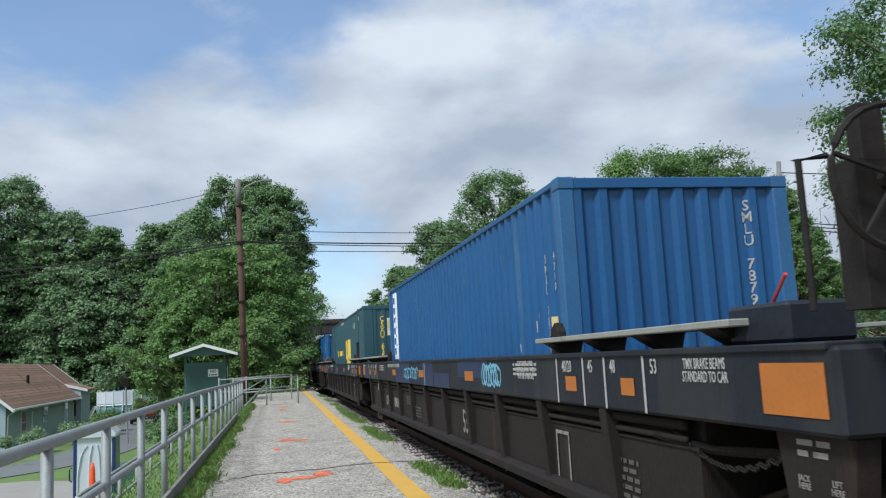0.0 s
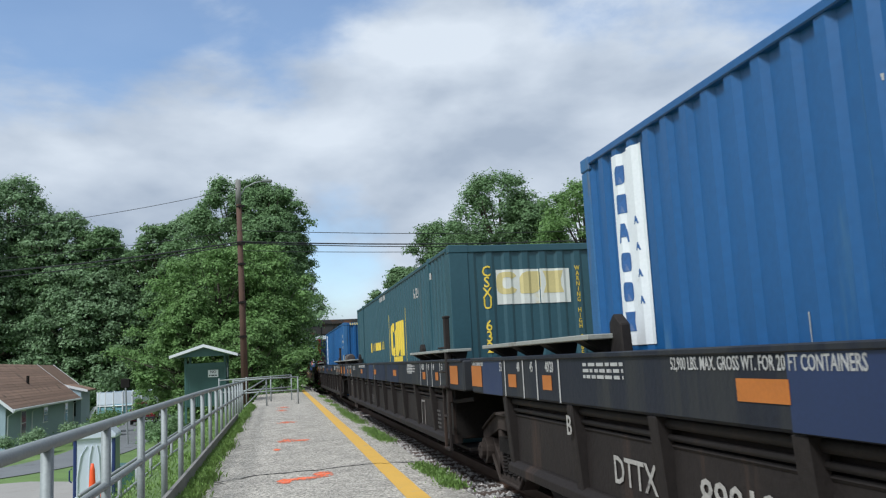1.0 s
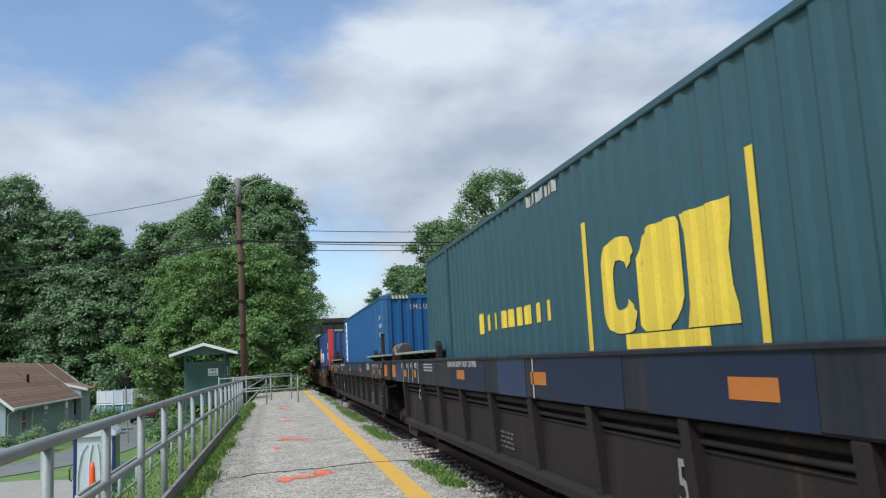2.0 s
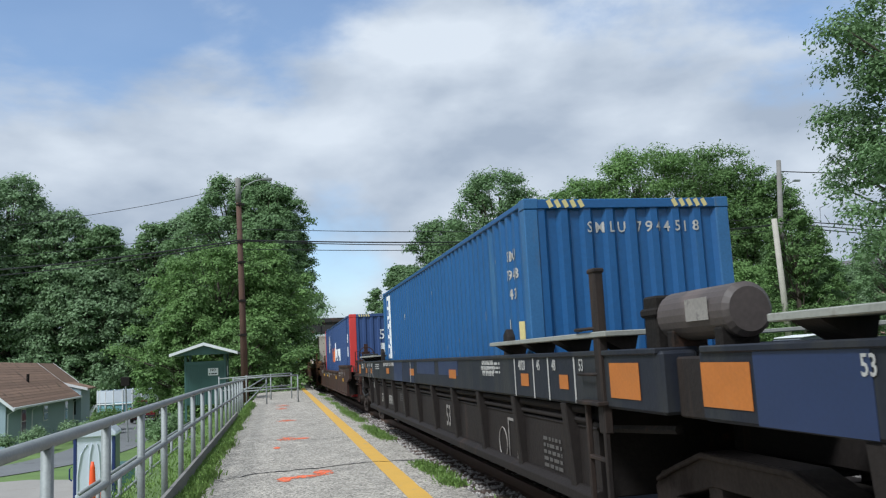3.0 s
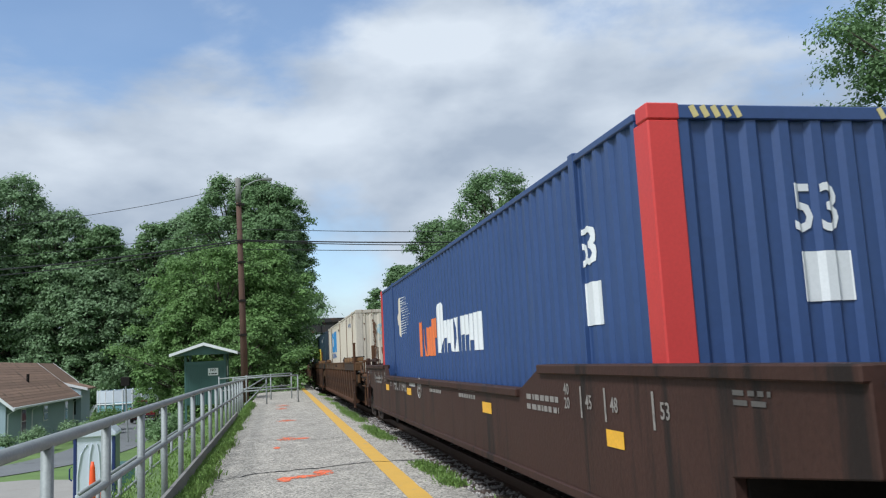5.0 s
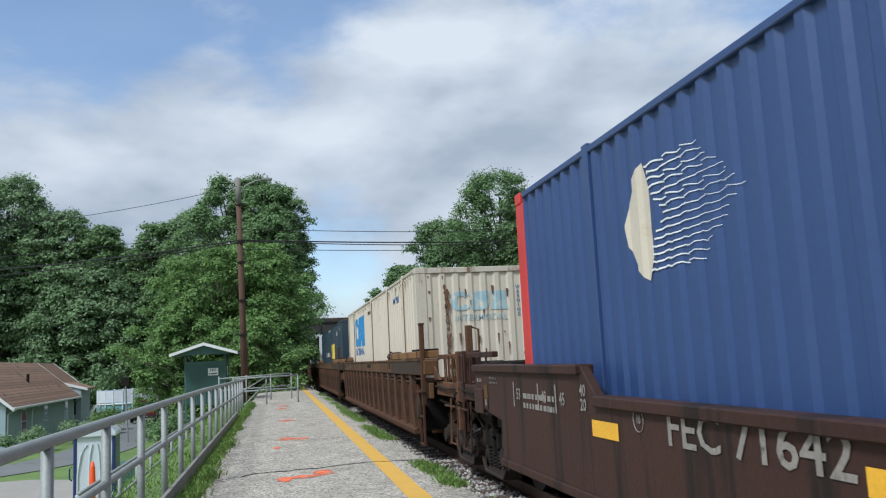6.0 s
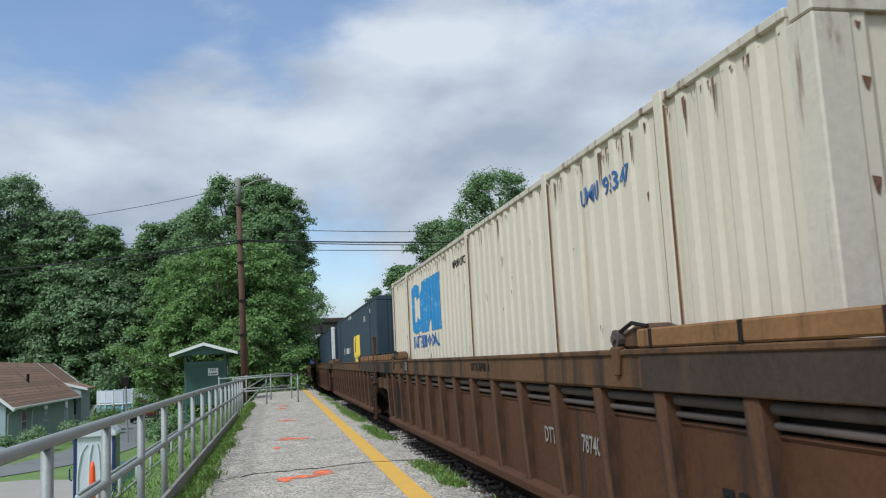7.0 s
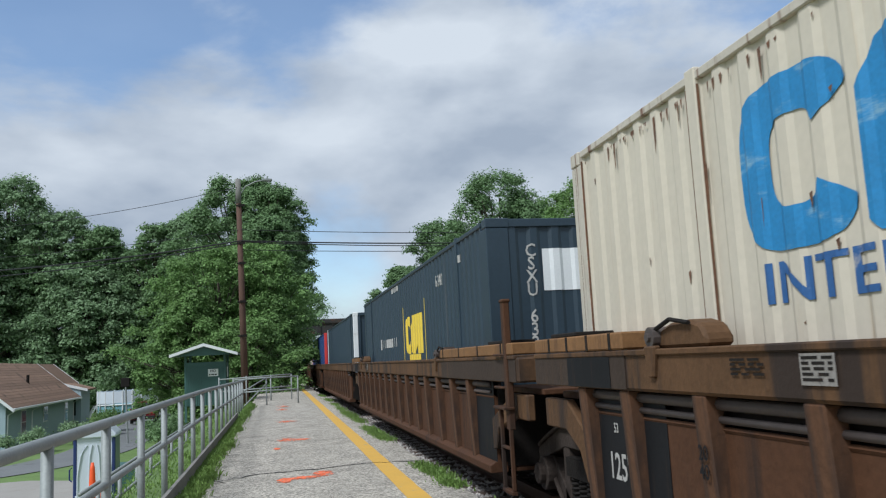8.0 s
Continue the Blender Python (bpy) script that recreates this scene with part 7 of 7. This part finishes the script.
def build_bridge():
    ob = thing("road_bridge", pose(0, 165, 0.5), "dark steel girder road bridge over the railway", "bridge")
    part("girder", MB().box(-40, 70, -0.3, 0.0, 7.0, 8.9), M["steel_dark"], ob)
    part("girder", MB().box(-40, 70, 9.0, 9.3, 7.0, 8.9), M["steel_dark"], ob)
    part("flange", MB().box(-40, 70, -0.55, 0.25, 6.92, 7.02).box(-40, 70, -0.55, 0.25, 8.88, 8.98), M["steel_dark"], ob)
    st = MB().box(-0.06, 0.06, -0.5, -0.3, 7.02, 8.88).mesh("stiffener", [M["steel_dark"]])
    for k in range(44):
        o = part("stiffener", st, None, ob)
        o.location = (-39 + 2.5 * k, 0, 0)
    part("deck", MB().box(-40, 70, 0, 9.0, 8.7, 9.3), M["concrete"], ob)
    part("parapet", MB().box(-40, 70, -0.6, -0.35, 9.0, 9.75), M["steel_dark"], ob, bevel=0.03)
    for x in (-5.5, 14.5):
        part("abutment", MB().box(x - 2.0, x + 2.0, -0.2, 9.2, -3, 6.92), M["concrete"], ob, bevel=0.05)

def build_trees():
    said = dict(W="dark leafy tree in the wood behind the houses", T="tall leafy tree beside the railway",
                G="bright green leafy tree beside the platform", B="broad leafy tree beyond the track")
    rows = (
        ("W", -26.8, 90, -2.4, 25.2, 6.2, 3, 33184, 0.03),
        ("W", -22.0, 89, -2.4, 21.5, 4.8, 3, 31302, 0.03),
        ("W", -17.5, 88, -2.4, 19.4, 4.3, 1, 27521, 0.03),
        ("W", -23.8, 88, -2.4, 17.9, 4.8, 1, 29643, 0.03),
        ("W", -14.5, 89, -2.4, 17.2, 3.9, 3, 26571, 0.03),
        ("W", -11.3, 86, -2.4, 19.3, 4.2, 1, 33184, 0.03),
        ("W", -8.0, 86, -2.0, 20.1, 4.3, 3, 31870, 0.03),
        ("W", -18.6, 86, -2.4, 14.6, 5.6, 3, 31313, 0.03),
        ("W", -30.5, 86, -2.4, 22.7, 6.5, 3, 33184, 0.03),
        ("W", -15.3, 92, -2.4, 13.4, 5.2, 1, 27556, 0.03),
        ("T", -3.0, 76, -1, 20.4, 5.1, 1, 33184, 0.03),
        ("T", -0.5, 74, -0.5, 18.6, 4.4, 1, 33184, 0.36),
        ("T", -0.4, 68, -0.5, 14.6, 3.3, 1, 27367, 0.36),
        ("G", -3.5, 52, -2, 11.0, 4.2, 2, 31256, 0.03),
        ("G", -1.2, 54, -1, 10.6, 3.8, 2, 28815, 0.03),
        ("G", -5.0, 50, -2, 7.7, 2.4, 2, 19034, 0.03),
        ("G", -1.6, 48, -1.5, 5.8, 3.0, 2, 19078, 0.03),
        ("T", 23.9, 84, -0.3, 21.9, 6.9, 1, 33184, 0.03),
        ("T", 18.9, 90, -0.3, 17.5, 5.8, 1, 33184, 0.03),
        ("T", 15.7, 100, -0.3, 13.6, 4.5, 1, 24231, 0.03),
        ("T", 26.3, 82, -0.3, 18.4, 4.9, 1, 33184, 0.03),
        ("B", 24.8, 62, -0.3, 15.8, 5.1, 2, 33184, 0.03),
        ("B", 29.8, 62, -0.3, 18.4, 6.4, 2, 33184, 0.03),
        ("B", 34.7, 62, -0.3, 18.6, 6.4, 0, 33184, 0.03),
        ("B", 37.8, 60, -0.3, 16.5, 4.7, 0, 33184, 0.03),
        ("B", 40.6, 60, -0.3, 14.9, 3.9, 0, 26138, 0.03),
        ("B", 23.4, 54, -0.3, 8.8, 4.9, 2, 27935, 0.03),
        ("B", 27.6, 54, -0.3, 7.4, 4.9, 2, 25513, 0.03),
        ("B", 31.3, 52, -0.3, 7.3, 4.0, 2, 23504, 0.03),
        ("B", 38.1, 55, -0.3, 9.2, 2.9, 1, 21663, 0.03),
        ("B", 45.9, 60, -0.3, 7.6, 4.0, 3, 22016, 0.03),
        ("B", 21.8, 60, -0.3, 10.1, 4.0, 0, 25641, 0.03),
        ("B", 30.9, 44.0, -0.3, 9.4, 2.3, 0, 18000, 0.03),
        ("B", 33.4, 45.5, -0.3, 7.0, 2.6, 1, 16000, 0.03),
        ("W", 43.0, 50, -0.3, 9.5, 3.6, 1, 20000, 0.03),
    )
    for k, (w, x, y, z, h, r, m, n, low) in enumerate(rows):
        tree(said[w], x, y, z, h, r, 100 + k, int(n * 1.75), 0.0021 * y, m, low)
    tree("tall tree with dark glossy leaves in loose sprays", 25.6, 24, -0.3, 17.5, 5.4, 25, 120000, 0.105, 1, 0.22)
    # undergrowth that closes the view under the trees and beyond the bridge
    rng = np.random.default_rng(77)
    for nm, x0, x1, y0, y1, hgt, n, m, z in (("undergrowth", -50, -7, 98, 112, 7.0, 26000, 3, -2.4), ("undergrowth", 12, 60, 66, 76, 6.0, 24000, 1, -0.3), ("undergrowth", -9, 1.0, 80, 150, 5.0, 16000, 3, -0.6), ("far_wood", -80, 90, 190, 215, 15.0, 30000, 3, -0.5), ("undergrowth", 8.5, 13, 40, 150, 3.0, 16000, 1, -0.5)):
        cl = [(rng.uniform(x0, x1), rng.uniform(y0, y1), z + rng.uniform(0.0, hgt), rng.uniform(1.0, 2.2) * (1 + (hgt > 10))) for _ in range(160)]
        v, f = leaf_cloud(rng, cl, n, 0.24 if hgt < 10 else 0.5)
        tagged(part(nm, np_mesh(nm, v, f, LEAF[m]), None), "dense dark green undergrowth below the trees", "undergrowth", kind="stuff")


def motions():
    s = lambda t: 12.897 * t - 0.083 * t * t
    times = [0.5 * k for k in range(17)]
    for ob, y, z in MOVERS:
        walk(ob, [(t, pose(XC, y - s(t), z)) for t in times])
    for w, y in WHEELSETS:
        walk(w, [(k / 30, pose(0, y, 0.42, math.degrees(s(k / 30) / 0.42) % 360)) for k in range(241)])


build_ground()
build_platform()
build_track()
build_street()
build_bridge()
build_train()
build_fence()
build_shelter()
build_poles()
build_house()
build_yard()
build_trees()
build_platform_marks()
build_grass()
motions()
